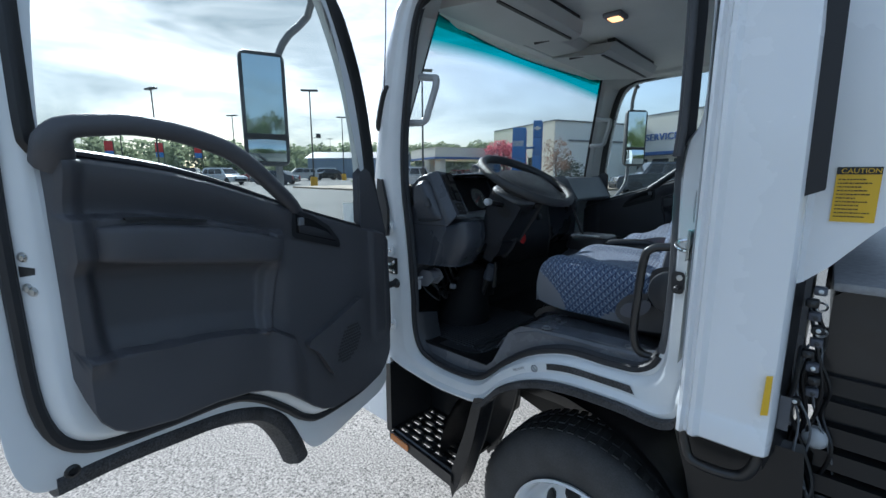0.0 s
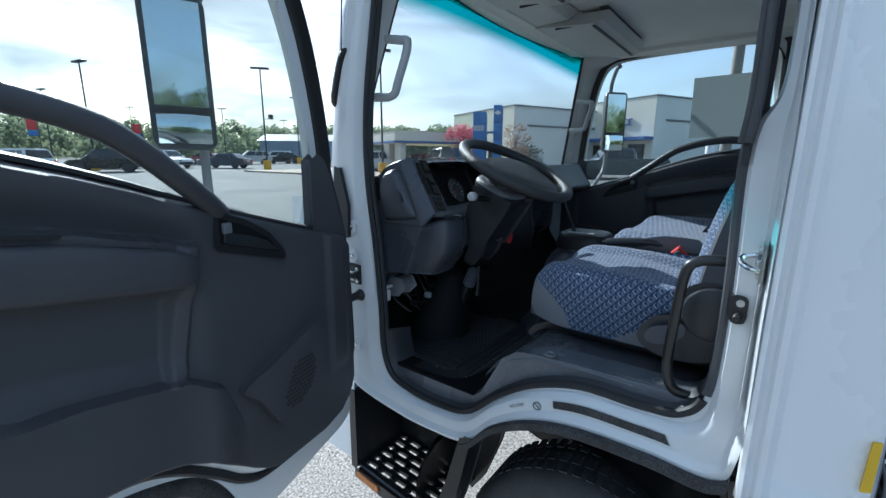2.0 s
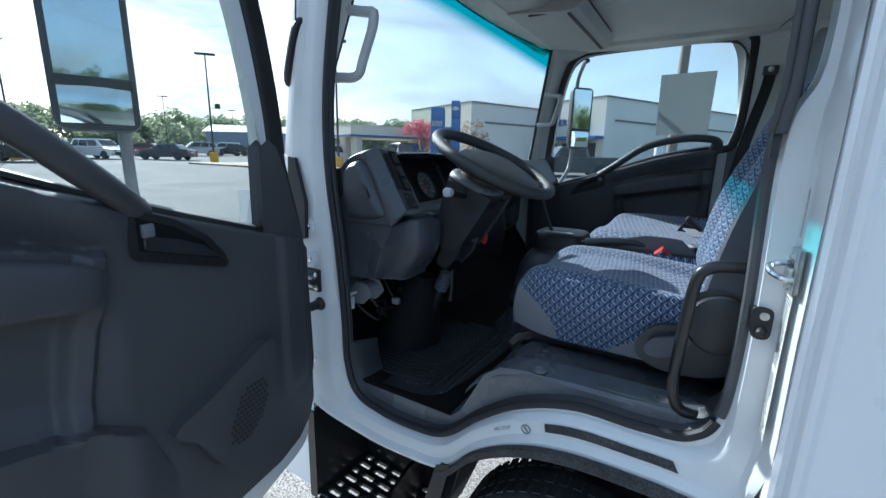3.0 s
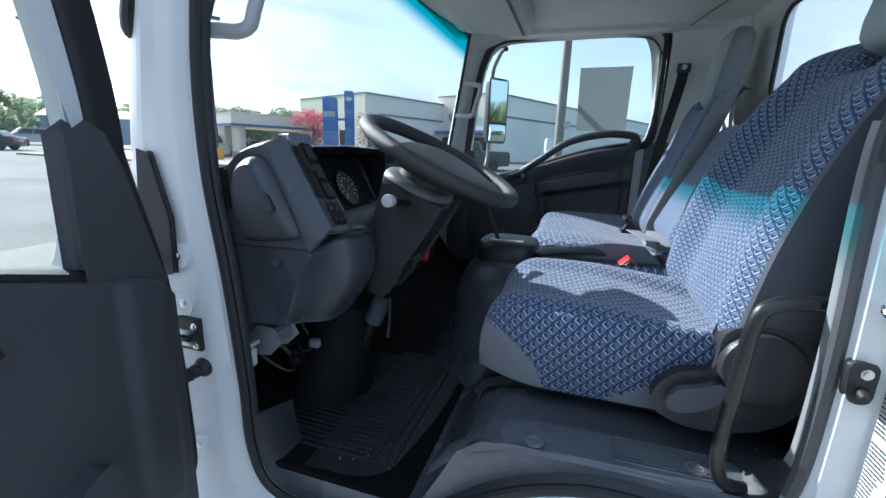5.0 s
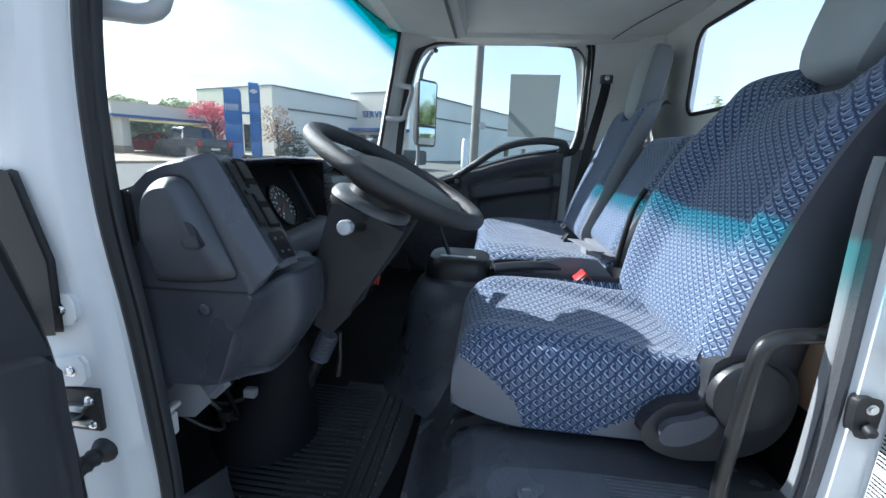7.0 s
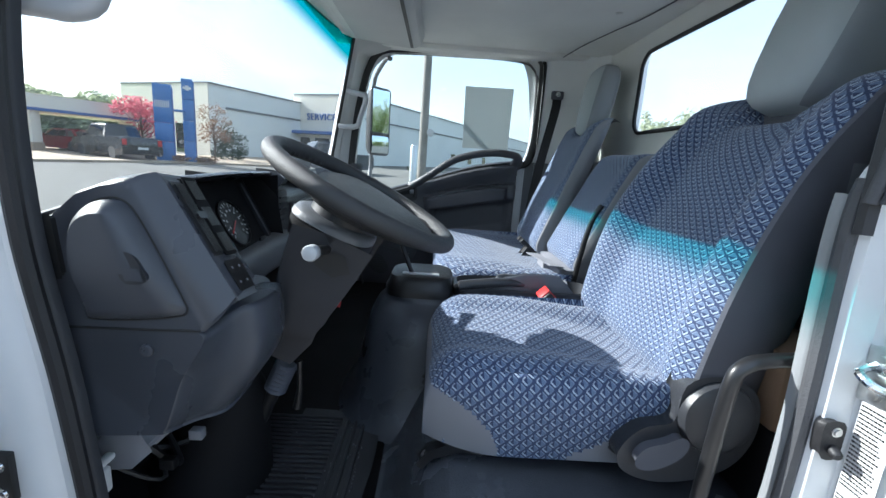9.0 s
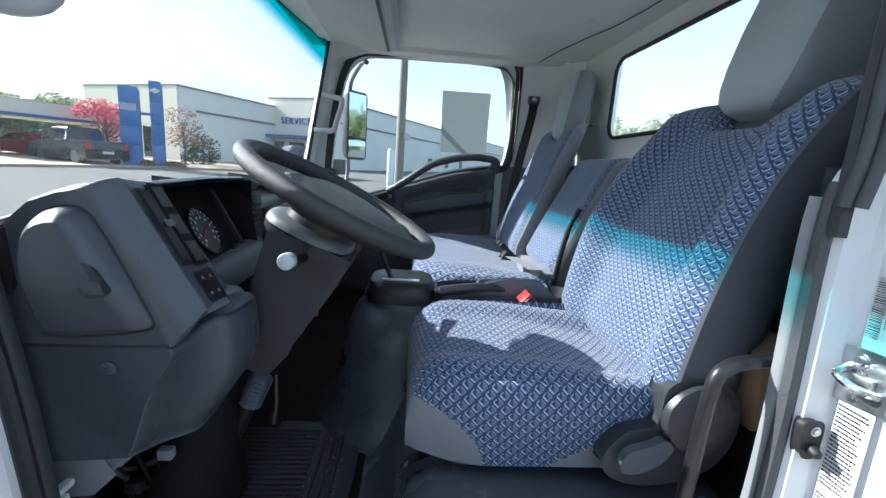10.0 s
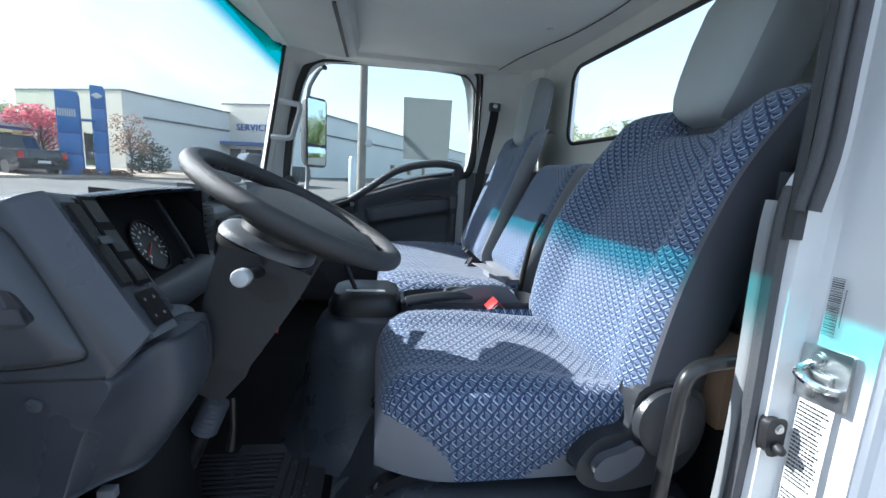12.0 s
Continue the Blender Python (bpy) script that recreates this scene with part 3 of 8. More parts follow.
# rear pillars inside, both sides
for side in (left_side, right_side):
    bm = bmesh.new()
    rings = []
    for z in (1.0, 1.3, 1.635, 1.645, 1.9, 2.1, 2.19):
        k = 0 if z < 1.64 else .006
        lim = .21 if z < 1.4 else .33
        rings.append([side((x, y, z)) for x, y in ((-.022 + (.046 if z > 1.64 else 0), .056), (.06, .066 + k), (.12, .085 + k), (.2, .105 + k), (min(.28, lim), .14 + k), (min(.32, lim), .22 + k), (min(.33, lim), .12))])
    loft(bm, rings[3:], closed=False)
    part("rear_pillar_trim", bm, PILLAR, truck, "light grey rear pillar trim")
    bm = bmesh.new()
    loft(bm, rings[:3], closed=False)
    part("lower_pillar_trim", bm, DASH_LIGHT, truck, "grey lower pillar trim")

# floor, seat platform, tunnel, firewall, nose
bm = bmesh.new()
prism(bm, [(-1.22, 1.20), (-1.20, 1.05), (-1.10, .92), (-1.02, .882), (-.590, .880), (-.562, .905), (-.530, .965), (-.498, 1.028), (-.458, 1.058), (-.40, 1.067), (.22, 1.067), (.22, 1.00), (-.30, 1.00), (-.52, .84), (-1.05, .84), (-1.22, .90), (-1.26, 1.2)], "y", .062, 1.938, .006)
part("floor", bm, CARPET, truck, "dark moulded vinyl floor covering")
# added near-black sheet: the footwell's shade, laid over the same vinyl
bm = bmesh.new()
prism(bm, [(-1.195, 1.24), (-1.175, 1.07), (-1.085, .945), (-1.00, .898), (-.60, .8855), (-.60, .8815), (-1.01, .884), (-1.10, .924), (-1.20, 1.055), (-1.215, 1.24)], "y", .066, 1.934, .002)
part("footwell_shade_sheet", bm, CAVITY, truck, "near-black sheet added for the shade on floor and firewall")
bm = bmesh.new()
prism(bm, [(-.50, .88), (-.50, 1.08), (-.49, 1.15), (-.47, 1.185), (-.42, 1.20), (-.36, 1.15), (-.30, 1.06), (-.30, .88)], "y", .66, 1.16, .035, 4)
part("engine_cover", bm, DASH, truck, "black vinyl engine cover between the seats")
bm = bmesh.new()
prism(bm, [(-1.24, .62), (-1.34, .9), (-1.31, 1.40), (-1.16, 1.47), (-1.12, 1.40), (-1.22, 1.2), (-1.22, .62)], "y", .06, 1.94, .02)
part("front_panel", bm, WHITE, truck, "white painted front panel")
for side in (left_side, right_side):
    bm = bmesh.new()
    prism(bm, [(-1.32, .50), (-1.33, 1.42), (-1.09, 1.42), (-1.07, .95), (-1.055, .80), (-1.06, .50)], "y", side((0, .0, 0)).y, side((0, .06, 0)).y, .012)
    part("front_corner_panel", bm, WHITE, truck, "white painted front corner panel")

# sill: anti-slip strip and printed warning, wheel-arch lip
bm = bmesh.new()
low = [i for i in range(N_LOOP) if -.345 < LOOP_IN[i].x < -.105 and LOOP_IN[i].z < 1.07]
rows = []
for t, y in ((.40, .0115), (.40, .0095), (.62, .0090), (.62, .0115)):
    rows.append([Vector((LOOP_IN[i].x + (LOOP_OUT[i].x - LOOP_IN[i].x) * t, y, LOOP_IN[i].z + (LOOP_OUT[i].z - LOOP_IN[i].z) * t)) for i in low])
loft(bm, rows, closed=False)
part("anti_slip_strip", bm, BLACK_FLARE, left_frame, "black anti-slip strip stuck on the sill")
bm = bmesh.new()
low = [i for i in range(N_LOOP) if -.59 < LOOP_OUT[i].x < .035 and LOOP_OUT[i].z < .99]
rows = []
for d, y in ((.004, -.004), (-.002, -.014), (-.020, -.016), (-.026, .0), (-.024, .05), (.006, .05)):
    rows.append([Vector((LOOP_OUT[i].x, y, LOOP_OUT[i].z + d)) for i in low])
loft(bm, rows, closed=False)
part("arch_lip", bm, BLACK_FLARE, left_frame, "black rubber wheel-arch lip")


bm = bmesh.new()
rows = []
for x, y0, y1, z in ((-.56, .075, .10, .96), (-.53, .065, .12, 1.00), (-.47, .06, .14, 1.045), (-.40, .058, .150, 1.068), (-.30, .058, .150, 1.074), (-.18, .060, .150, 1.074), (-.10, .066, .145, 1.076), (-.06, .075, .13, 1.080)):
    rows.append([Vector((x, y0, z - .006)), Vector((x, y0 + .006, z + .002)), Vector((x, (y0 + y1) / 2, z + .005)), Vector((x, y1 - .010, z + .003)), Vector((x, y1, z - .008))])
loft(bm, rows, closed=False)
scuff = part("scuff_plate", bm, CARPET, left_frame, "dark moulded sill scuff plate")
for k in range(9):
    bm = bmesh.new()
    y = .072 + .0075 * k
    box(bm, (-.245, y, 1.0765), (-.10, y + .0035, 1.0812), .001)
    part("rib", bm, CARPET, scuff)
for x, y in ((-.125, .094), (-.371, .075)):
    bm = bmesh.new()
    lathe(bm, [(.016, 0), (.016, .003), (.011, .0045), (.009, .001)], basis((x, y, 1.0775), (0, 0, 1)), 18)
    part("screw_cup", bm, DASH_LIGHT, scuff)


def print_lines(name, parent, o, ux, uz, w, h, lines, mat=None, fill=(.55, 1.0), seed=3, thick=.45):
    """Small print that cannot be read: plain bars in rows."""
    rnd = random.Random(seed)
    bm = bmesh.new()
    o, ux, uz = Vector(o), Vector(ux).normalized(), Vector(uz).normalized()
    for i in range(lines):
        z0 = h * (1 - (i + .5) / lines)
        t = h / lines * thick
        e = w * rnd.uniform(*fill)
        s = 0
        while s < e - .002:
            b = min(s + rnd.uniform(.03, .11) * w, e)
            bm.faces.new([bm.verts.new(o + ux * q + uz * r) for q, r in ((s, z0), (b, z0), (b, z0 + t), (s, z0 + t))])
            s = b + .018 * w
    return part(name, bm, mat or INK, parent)


# ---- outside of the cab ----
# step well with a punched tread
step = thing("cab_step", (-.81, .12, .45), "black steel cab step with a punched non-slip tread", "step")
bm = bmesh.new()
prism(bm, [(-1.055, .775), (-1.05, .48), (-.74, .44), (-.70, .40), (-.66, .46), (-.60, .62), (-.56, .79), (-.66, .772), (-.85, .765)], "y", .235, .262, .004)
part("back_plate", bm, BLACK_METAL, step)
bm = bmesh.new()
prism(bm, [(-1.058, .47), (-1.058, .77), (-1.035, .77), (-1.035, .47)], "y", -.012, .25, .004)
part("front_cheek", bm, BLACK_METAL, step)
bm = bmesh.new()
prism(bm, [(-.70, .42), (-.685, .36), (-.655, .43), (-.60, .60), (-.555, .80), (-.585, .79), (-.63, .63), (-.675, .50)], "y", -.012, .075, .004)
part("rear_cheek", bm, BLACK, step)
bm = bmesh.new()
tread_o, tread_u, tread_v = Vector((-1.04, .0, .480)), Vector((.35, .012, -.035)), Vector((.0, .235, .0))
def tread_at(u, v):
    return tread_o + tread_u * u + tread_v * v
nu, nv = 16, 13
gridv = [[bm.verts.new(tread_at(i / nu, j / nv)) for j in range(nv + 1)] for i in range(nu + 1)]
for i in range(nu):
    for j in range(nv):
        if 1 <= i < nu - 1 and 1 <= j < nv - 1 and j % 2 == 1 and (i + (j // 2) % 2) % 3 != 0:
            continue
        bm.faces.new((gridv[i][j], gridv[i + 1][j], gridv[i + 1][j + 1], gridv[i][j + 1]))
ext = bmesh.ops.extrude_face_region(bm, geom=list(bm.faces))
for v in [g for g in ext["geom"] if isinstance(g, bmesh.types.BMVert)]:
    v.co.z -= .012
part("tread", bm, BLACK_METAL, step, "punched black tread plate")
for j in range(1, nv - 1, 2):
    for i in range(3 - (j // 2) % 2, nu - 2, 3):
        bm = bmesh.new()
        c = tread_at((i + .5) / nu, (j + .5) / nv)
        box(bm, (c.x - .008, c.y - .006, c.z - .001), (c.x + .008, c.y + .006, c.z + .005), .002)
        part("cleat", bm, BLACK_METAL, step)
bm = bmesh.new()
prism(bm, [(-1.03, .475), (-1.03, .445), (-.69, .405), (-.69, .44)], "y", -.020, .004, .006)
part("front_rail", bm, BLACK_METAL, step)
bm = bmesh.new()
prism(bm, [(-1.02, .470), (-1.02, .449), (-.92, .438), (-.92, .459)], "y", -.026, -.018, .003)
part("marker_lens", bm, AMBER, step, "amber side marker lens under the tread")
for x, z in ((-1.0, .735), (-.80, .70), (-.63, .735)):
    bolt(step, (x, .234, z), (0, -1, 0), .008)

# front wheel
wheel = thing("front_wheel", (-.262, .20, -.03), "front wheel with a black tyre and white steel rim", "wheel")
hub = basis((-.262, .20, .345), (0, -1, 0)) @ Matrix.Diagonal((.975, .975, 1, 1))
bm = bmesh.new()
lathe(bm, [(.21, -.09), (.24, -.105), (.30, -.115), (.345, -.108), (.372, -.09), (.385, -.07), (.386, .0), (.385, .07), (.372, .09), (.345, .108), (.30, .115), (.24, .105), (.21, .09)], hub, 72, False)
tyre = part("tyre", bm, TYRE, wheel)
bm = bmesh.new()
for k in range(64):
    a = 2 * math.pi * k / 64
    for h0, h1 in ((.035, .070), (-.02, .02), (-.090, -.045)):
        m = hub @ Matrix.Rotation(a + (0 if h0 > 0 else .05), 4, "Z")
        box(bm, (.382, -.011, h0), (.389, .011, h1), 0, 1, m)
tagged(part("tyre_tread", bm, TYRE, tyre), kind="stuff")
bm = bmesh.new()
lathe(bm, [(.222, .098), (.228, .112), (.220, .117), (.212, .108), (.203, .085), (.196, .040), (.184, .012), (.165, .0), (.150, .004), (.128, .030), (.115, .050), (.10, .058), (.10, .03), (.2, -.05), (.222, -.09)], hub, 64, False)
rim = part("rim", bm, WHITE, wheel, "white painted steel rim")
for k in range(8):
    bm = bmesh.new()
    a = 2 * math.pi * (k + .35) / 8
    lathe(bm, [(.030, -.008), (.030, .003), (.028, .0045)], hub @ Matrix.Rotation(a, 4, "Z") @ Matrix.Translation((.137, 0, .021)) @ Matrix.Rotation(radians(50), 4, 'Y'), 16)
    part("hand_hole", bm, BLACK, rim, "dark oval hand hole")
bm = bmesh.new()
lathe(bm, [(.10, .05), (.098, .075), (.085, .085), (.055, .088), (.05, .11), (.02, .115)], hub, 24)
part("hub", bm, BLACK_METAL, wheel)

# wheel-house liner and chassis behind the wheel
bm = bmesh.new()
arc = [(-.325 + .47 * math.cos(radians(a)), .40 + .50 * math.sin(radians(a))) for a in range(0, 181, 12)]
loft(bm, [[Vector((x, .03, z)) for x, z in arc], [Vector((x, .60, z)) for x, z in arc], [Vector((x * .98, .60, z + .02)) for x, z in arc], [Vector((x, .03, z + .02)) for x, z in arc]], closed=False)
part("wheel_house", bm, BLACK, truck, "black wheel-house liner")
bm = bmesh.new()
prism(bm, [(-.80, .50), (-.74, .72), (-.60, .90), (.12, .90), (.16, .46), (-.20, .42), (-.60, .44)], "y", .585, .60, .004)
part("inner_wheel_house", bm, BLACK, truck, "black inner wall of the wheel house")
# inner rear skin under the corner panel
bm = bmesh.new()
loft(bm, [[Vector(p) for p in ((.196, -.02, z), (.206, .06, z), (.225, .12, z), (.232, .30, z), (.232, 1.7, z))] for z in (.93, 1.2, 1.33)], closed=False)
part("rear_lower_skin", bm, BLACK_METAL, truck, "black rear skin below the corner panel")
chassis = thing("chassis", (.9, .6, .5), "black steel chassis rails and lines behind the cab", "chassis")
bm = bmesh.new()
box(bm, (-1.1, .58, .52), (4.6, .65, .76), .01)
part("frame_rail", bm, BLACK_METAL, chassis)
bm = bmesh.new()
box(bm, (-1.1, 1.35, .52), (4.6, 1.42, .76), .01)
part("frame_rail", bm, BLACK_METAL, chassis)
# engine hump cover with ribs, and its flat lid
bm = bmesh.new()
prism(bm, [(.285, 1.00), (.285, 1.27), (.31, 1.295), (1.9, 1.295), (1.9, 1.0)], "y", .20, 1.75, .02)
part("equipment_box", bm, BLACK_METAL, chassis, "black equipment box behind the cab")
bm = bmesh.new()
box(bm, (.262, .17, 1.297), (1.95, 1.80, 1.318), .006)
part("flat_lid", bm, material("grey_painted_lid", (0.33, 0.33, 0.34), 0.5, var=0.18, var_scale=4, stain=0.2, grain_scale=60), chassis, "scuffed grey flat lid")
for k in range(5):
    bm = bmesh.new()
    z = 1.06 - .055 * k
    prism(bm, [(.28, z), (.28, z + .026), (.272, z + .034), (1.2, z + .034), (1.2, z)], "y", .185 - .012 * k, .60, .006)
    part("ribbed_cover", bm, BLACK, chassis)
bm = bmesh.new()
box(bm, (.26, .14, .52), (.95, .55, .83), .02)
battery = part("battery_box", bm, BLACK_METAL, chassis, "black battery box")
bm = bmesh.new()
box(bm, (.40, .115, .80), (.60, .21, .835), .006)
part("box_label", bm, SEAT_LIGHT, battery, "pale worn label plate")
bm = bmesh.new()
lathe(bm, [(.022, 0), (.026, .010), (.024, .022), (.018, .032), (.008, .036)], basis((.275, .16, .955), (-.2, -1, .35)), 18)
part("filler_cap", bm, SILVER, chassis, "silver filler cap")
rnd = random.Random(61)
for k in range(9):
    x, y = .215 + .012 * (k % 4), .11 + .018 * (k % 5)
    bm = bmesh.new()
    pts = [(x, y, 1.30 - .02 * k)]
    for q in range(6):
        pts.append((x + rnd.uniform(-.02, .035) + .01 * q, y + rnd.uniform(-.03, .02), pts[-1][2] - rnd.uniform(.06, .12)))
    tube(bm, spline(pts, 30), .0025 + .0014 * (k % 3), 7)
    part("hose", bm, BLACK if k % 3 else DASH_LIGHT, chassis, "hanging hose")
for k in range(10):
    bm = bmesh.new()
    x, z = .222 + rnd.uniform(-.004, .030), 1.30 - .028 * k
    box(bm, (x, .085, z), (x + .022, .108, z + .018), .004)
    con = part("connector", bm, BLACK if k % 2 else SEAT_GREY, chassis)
    bolt(con, (x + .012, .085, z + .009), (.2, -1, .2), .003, .004, mat=BLACK_METAL if k % 3 else STEEL)
for k in range(2):
    bm = bmesh.new()
    c = Vector((.250 + .006 * k, .095, 1.275 - .055 * k))
    tube(bm, [c + Vector((.009 * math.cos(a), -.005 * math.sin(2 * a), .009 * math.sin(a))) for a in [2 * math.pi * q / 16 for q in range(16)]], .0022, 5, closed=True)
    part("wire_clip", bm, STEEL, chassis, "bright wire clip")
# catch loop under the cab corner
bm = bmesh.new()
tube(bm, spline([(.030, .03, .955), (.042, .025, .900), (.065, .02, .865), (.145, .02, .868), (.176, .02, .900), (.186, .03, .955)], 30), .012, 10)
part("catch_loop", bm, BLACK_METAL, chassis, "black bent catch loop under the cab corner")
bm = bmesh.new()
prism(bm, [(.02, .93), (.06, .80), (.10, .62), (.22, .55), (.26, .70), (.24, .93)], "y", .07, .11, .02)
part("mud_guard", bm, BLACK, chassis, "black mud guard behind the wheel")
for x in (.7, 1.7, 2.8, 3.9):
    bm = bmesh.new()
    box(bm, (x, .65, .66), (x + .08, 1.35, .80), .01)
    part("cross_member", bm, BLACK_METAL, chassis)


# ---- doors ----
OPEN_DEG = 78.0
_u, _w = Vector((math.cos(radians(OPEN_DEG)), -math.sin(radians(OPEN_DEG)), 0)), Vector((math.sin(radians(OPEN_DEG)), math.cos(radians(OPEN_DEG)), 0))
DOOR_OPEN = Matrix(((_u.x, _w.x, 0, -1.05), (_u.y, _w.y, 0, .01), (0, 0, 1, 0), (0, 0, 0, 1)))
DOOR_SHUT = Matrix(((1.115, 0, 0, -1.22), (0, -1, 0, 2.0), (.05, 0, 1, -.017), (0, 0, 0, 1)))
DOOR_EDGE = [(1.128, 1.00), (1.136, 1.30), (1.132, 1.60), (1.112, 1.85), (1.07, 2.10), (.96, 2.215), (.75, 2.24), (.50, 2.23), (.345, 2.172), (.262, 2.085), (.205, 1.94),
             (.155, 1.70), (.102, 1.50), (.055, 1.30), (.040, 1.00), (.042, .80), (.06, .70), (.20, .665), (.40, .635), (.47, .68), (.53, .80), (.60, .87), (.70, .91), (.85, .932), (1.05, .935)]
DOOR_WINDOW = [(1.030, 1.606), (1.035, 1.62), (1.035, 1.70), (1.030, 1.88), (1.01, 2.06), (.94, 2.135), (.75, 2.155), (.50, 2.14), (.37, 2.09), (.31, 2.00), (.245, 1.84),
               (.205, 1.65), (.195, 1.52), (.208, 1.44), (.225, 1.388), (.26, 1.386), (.34, 1.410), (.42, 1.434), (.48, 1.452), (.56, 1.478), (.66, 1.515), (.76, 1.547), (.84, 1.568), (.92, 1.582), (1.0, 1.594)]
SHUT_WINDOW = [(1.060, 1.600), (1.075, 1.62), (1.092, 1.72), (1.098, 1.92), (1.098, 2.075), (1.086, 2.118), (1.040, 2.134), (.75, 2.142), (.48, 2.150), (.345, 2.135), (.292, 2.05), (.258, 1.89),
               (.235, 1.70), (.222, 1.54), (.225, 1.44), (.235, 1.388), (.265, 1.388), (.34, 1.410), (.42, 1.434), (.48, 1.452), (.56, 1.478), (.66, 1.515), (.76, 1.547), (.84, 1.568), (.92, 1.582), (1.0, 1.594)]
SEAL_LINE = [(1.080, 1.09), (1.090, 1.30), (1.087, 1.60), (1.068, 1.85), (1.028, 2.075), (.94, 2.178), (.75, 2.205), (.50, 2.195), (.385, 2.15), (.295, 2.06), (.240, 1.92),
             (.190, 1.70), (.140, 1.50), (.090, 1.30), (.074, 1.00), (.078, .88), (.112, .797), (.20, .757), (.40, .752), (.48, .783), (.545, .845), (.63, .918), (.72, .962), (.88, .978), (1.02, 1.004)]
TRIM_LOW = [(.106, .99), (.110, .93), (.120, .88), (.140, .838), (.18, .804), (.253, .787), (.419, .790), (.46, .808), (.499, .838), (.55, .886), (.605, .935), (.66, .967), (.706, .985), (.795, 1.001), (.887, 1.006), (.974, 1.024), (1.0, 1.042), (1.020, 1.070), (1.033, 1.11), (1.038, 1.16)]
TRIM_TOP = [(.106, 1.315), (.135, 1.352), (.20, 1.372), (.26, 1.386), (.431, 1.437), (.55, 1.474), (.679, 1.521), (.761, 1.547), (.832, 1.566), (.904, 1.579), (.977, 1.589), (1.038, 1.597)]
ARM_TOP = [(.585, 1.388), (.648, 1.409), (.776, 1.441), (.911, 1.460), (1.002, 1.465)]
ARM_LOW = [(.585, 1.335), (.619, 1.326), (.757, 1.347), (.90, 1.372), (1.002, 1.390)]
POCKET = [(.50, .95), (.56, 1.10), (.628, 1.146), (.761, 1.178), (.852, 1.192), (.94, 1.204), (1.02, 1.214)]


def along(table, u):
    """Height at u on a line of (u, z) points."""
    for (a, za), (b, zb) in zip(table, table[1:]):
        if u <= b:
            return za + (zb - za) * min(max((u - a) / (b - a), 0), 1)
    return table[-1][1]


def trim_depth(u, z):
    """Relief of the moulded door panel: rolled top, armrest bed, rib, map pocket and lower panel."""
    zt, zb = along(TRIM_TOP, u), along(TRIM_LOW, u)
    rear = smooth01(u, .56, .66)                       # behind the rib
    s = zt - z
    w = .076
    w += .026 * smooth01(s, .0, .022) * (1 - smooth01(s, .03, .105)) * smooth01(u, .50, .62)
    w += .014 * (1 - rear)
    arm = along(ARM_TOP, u)
    w += .030 * rear * smooth01(z, arm - .10, arm - .06) * (1 - smooth01(z, arm + .006, arm + .016))
    pocket = along(POCKET, u)
    w += .026 * smooth01(pocket - z, .0, .010) * smooth01(u, .505, .60)
    w -= .014 * rear * smooth01(z, pocket, pocket + .05) * (1 - smooth01(z, arm - .12, arm - .07)) * (1 - smooth01(u, .985, 1.01))
    side = 1.0 + .012 * smooth01(z, 1.2, 1.55)
    w += .016 * smooth01(u, side - .024, side + .006) * smooth01(z, 1.16, 1.22)
    f = min(max((1.395 - z) / .25, 0), 1)
    rib = abs(u - (.600 + .042 * f))
    w += .020 * (1 - smooth01(rib, .009, .026)) * smooth01(z, 1.135, 1.15) * (1 - smooth01(z, 1.395, 1.41))
    w += .008 * (1 - smooth01(abs(u - .18), .02, .05)) * smooth01(z, .95, 1.0)
    edge = min(s, z - zb, (1.038 - u) * 1.2, (u - .106) * 1.2)
    return .052 + (w - .052) * math.sqrt(min(max(edge, 0) / .014, 1))


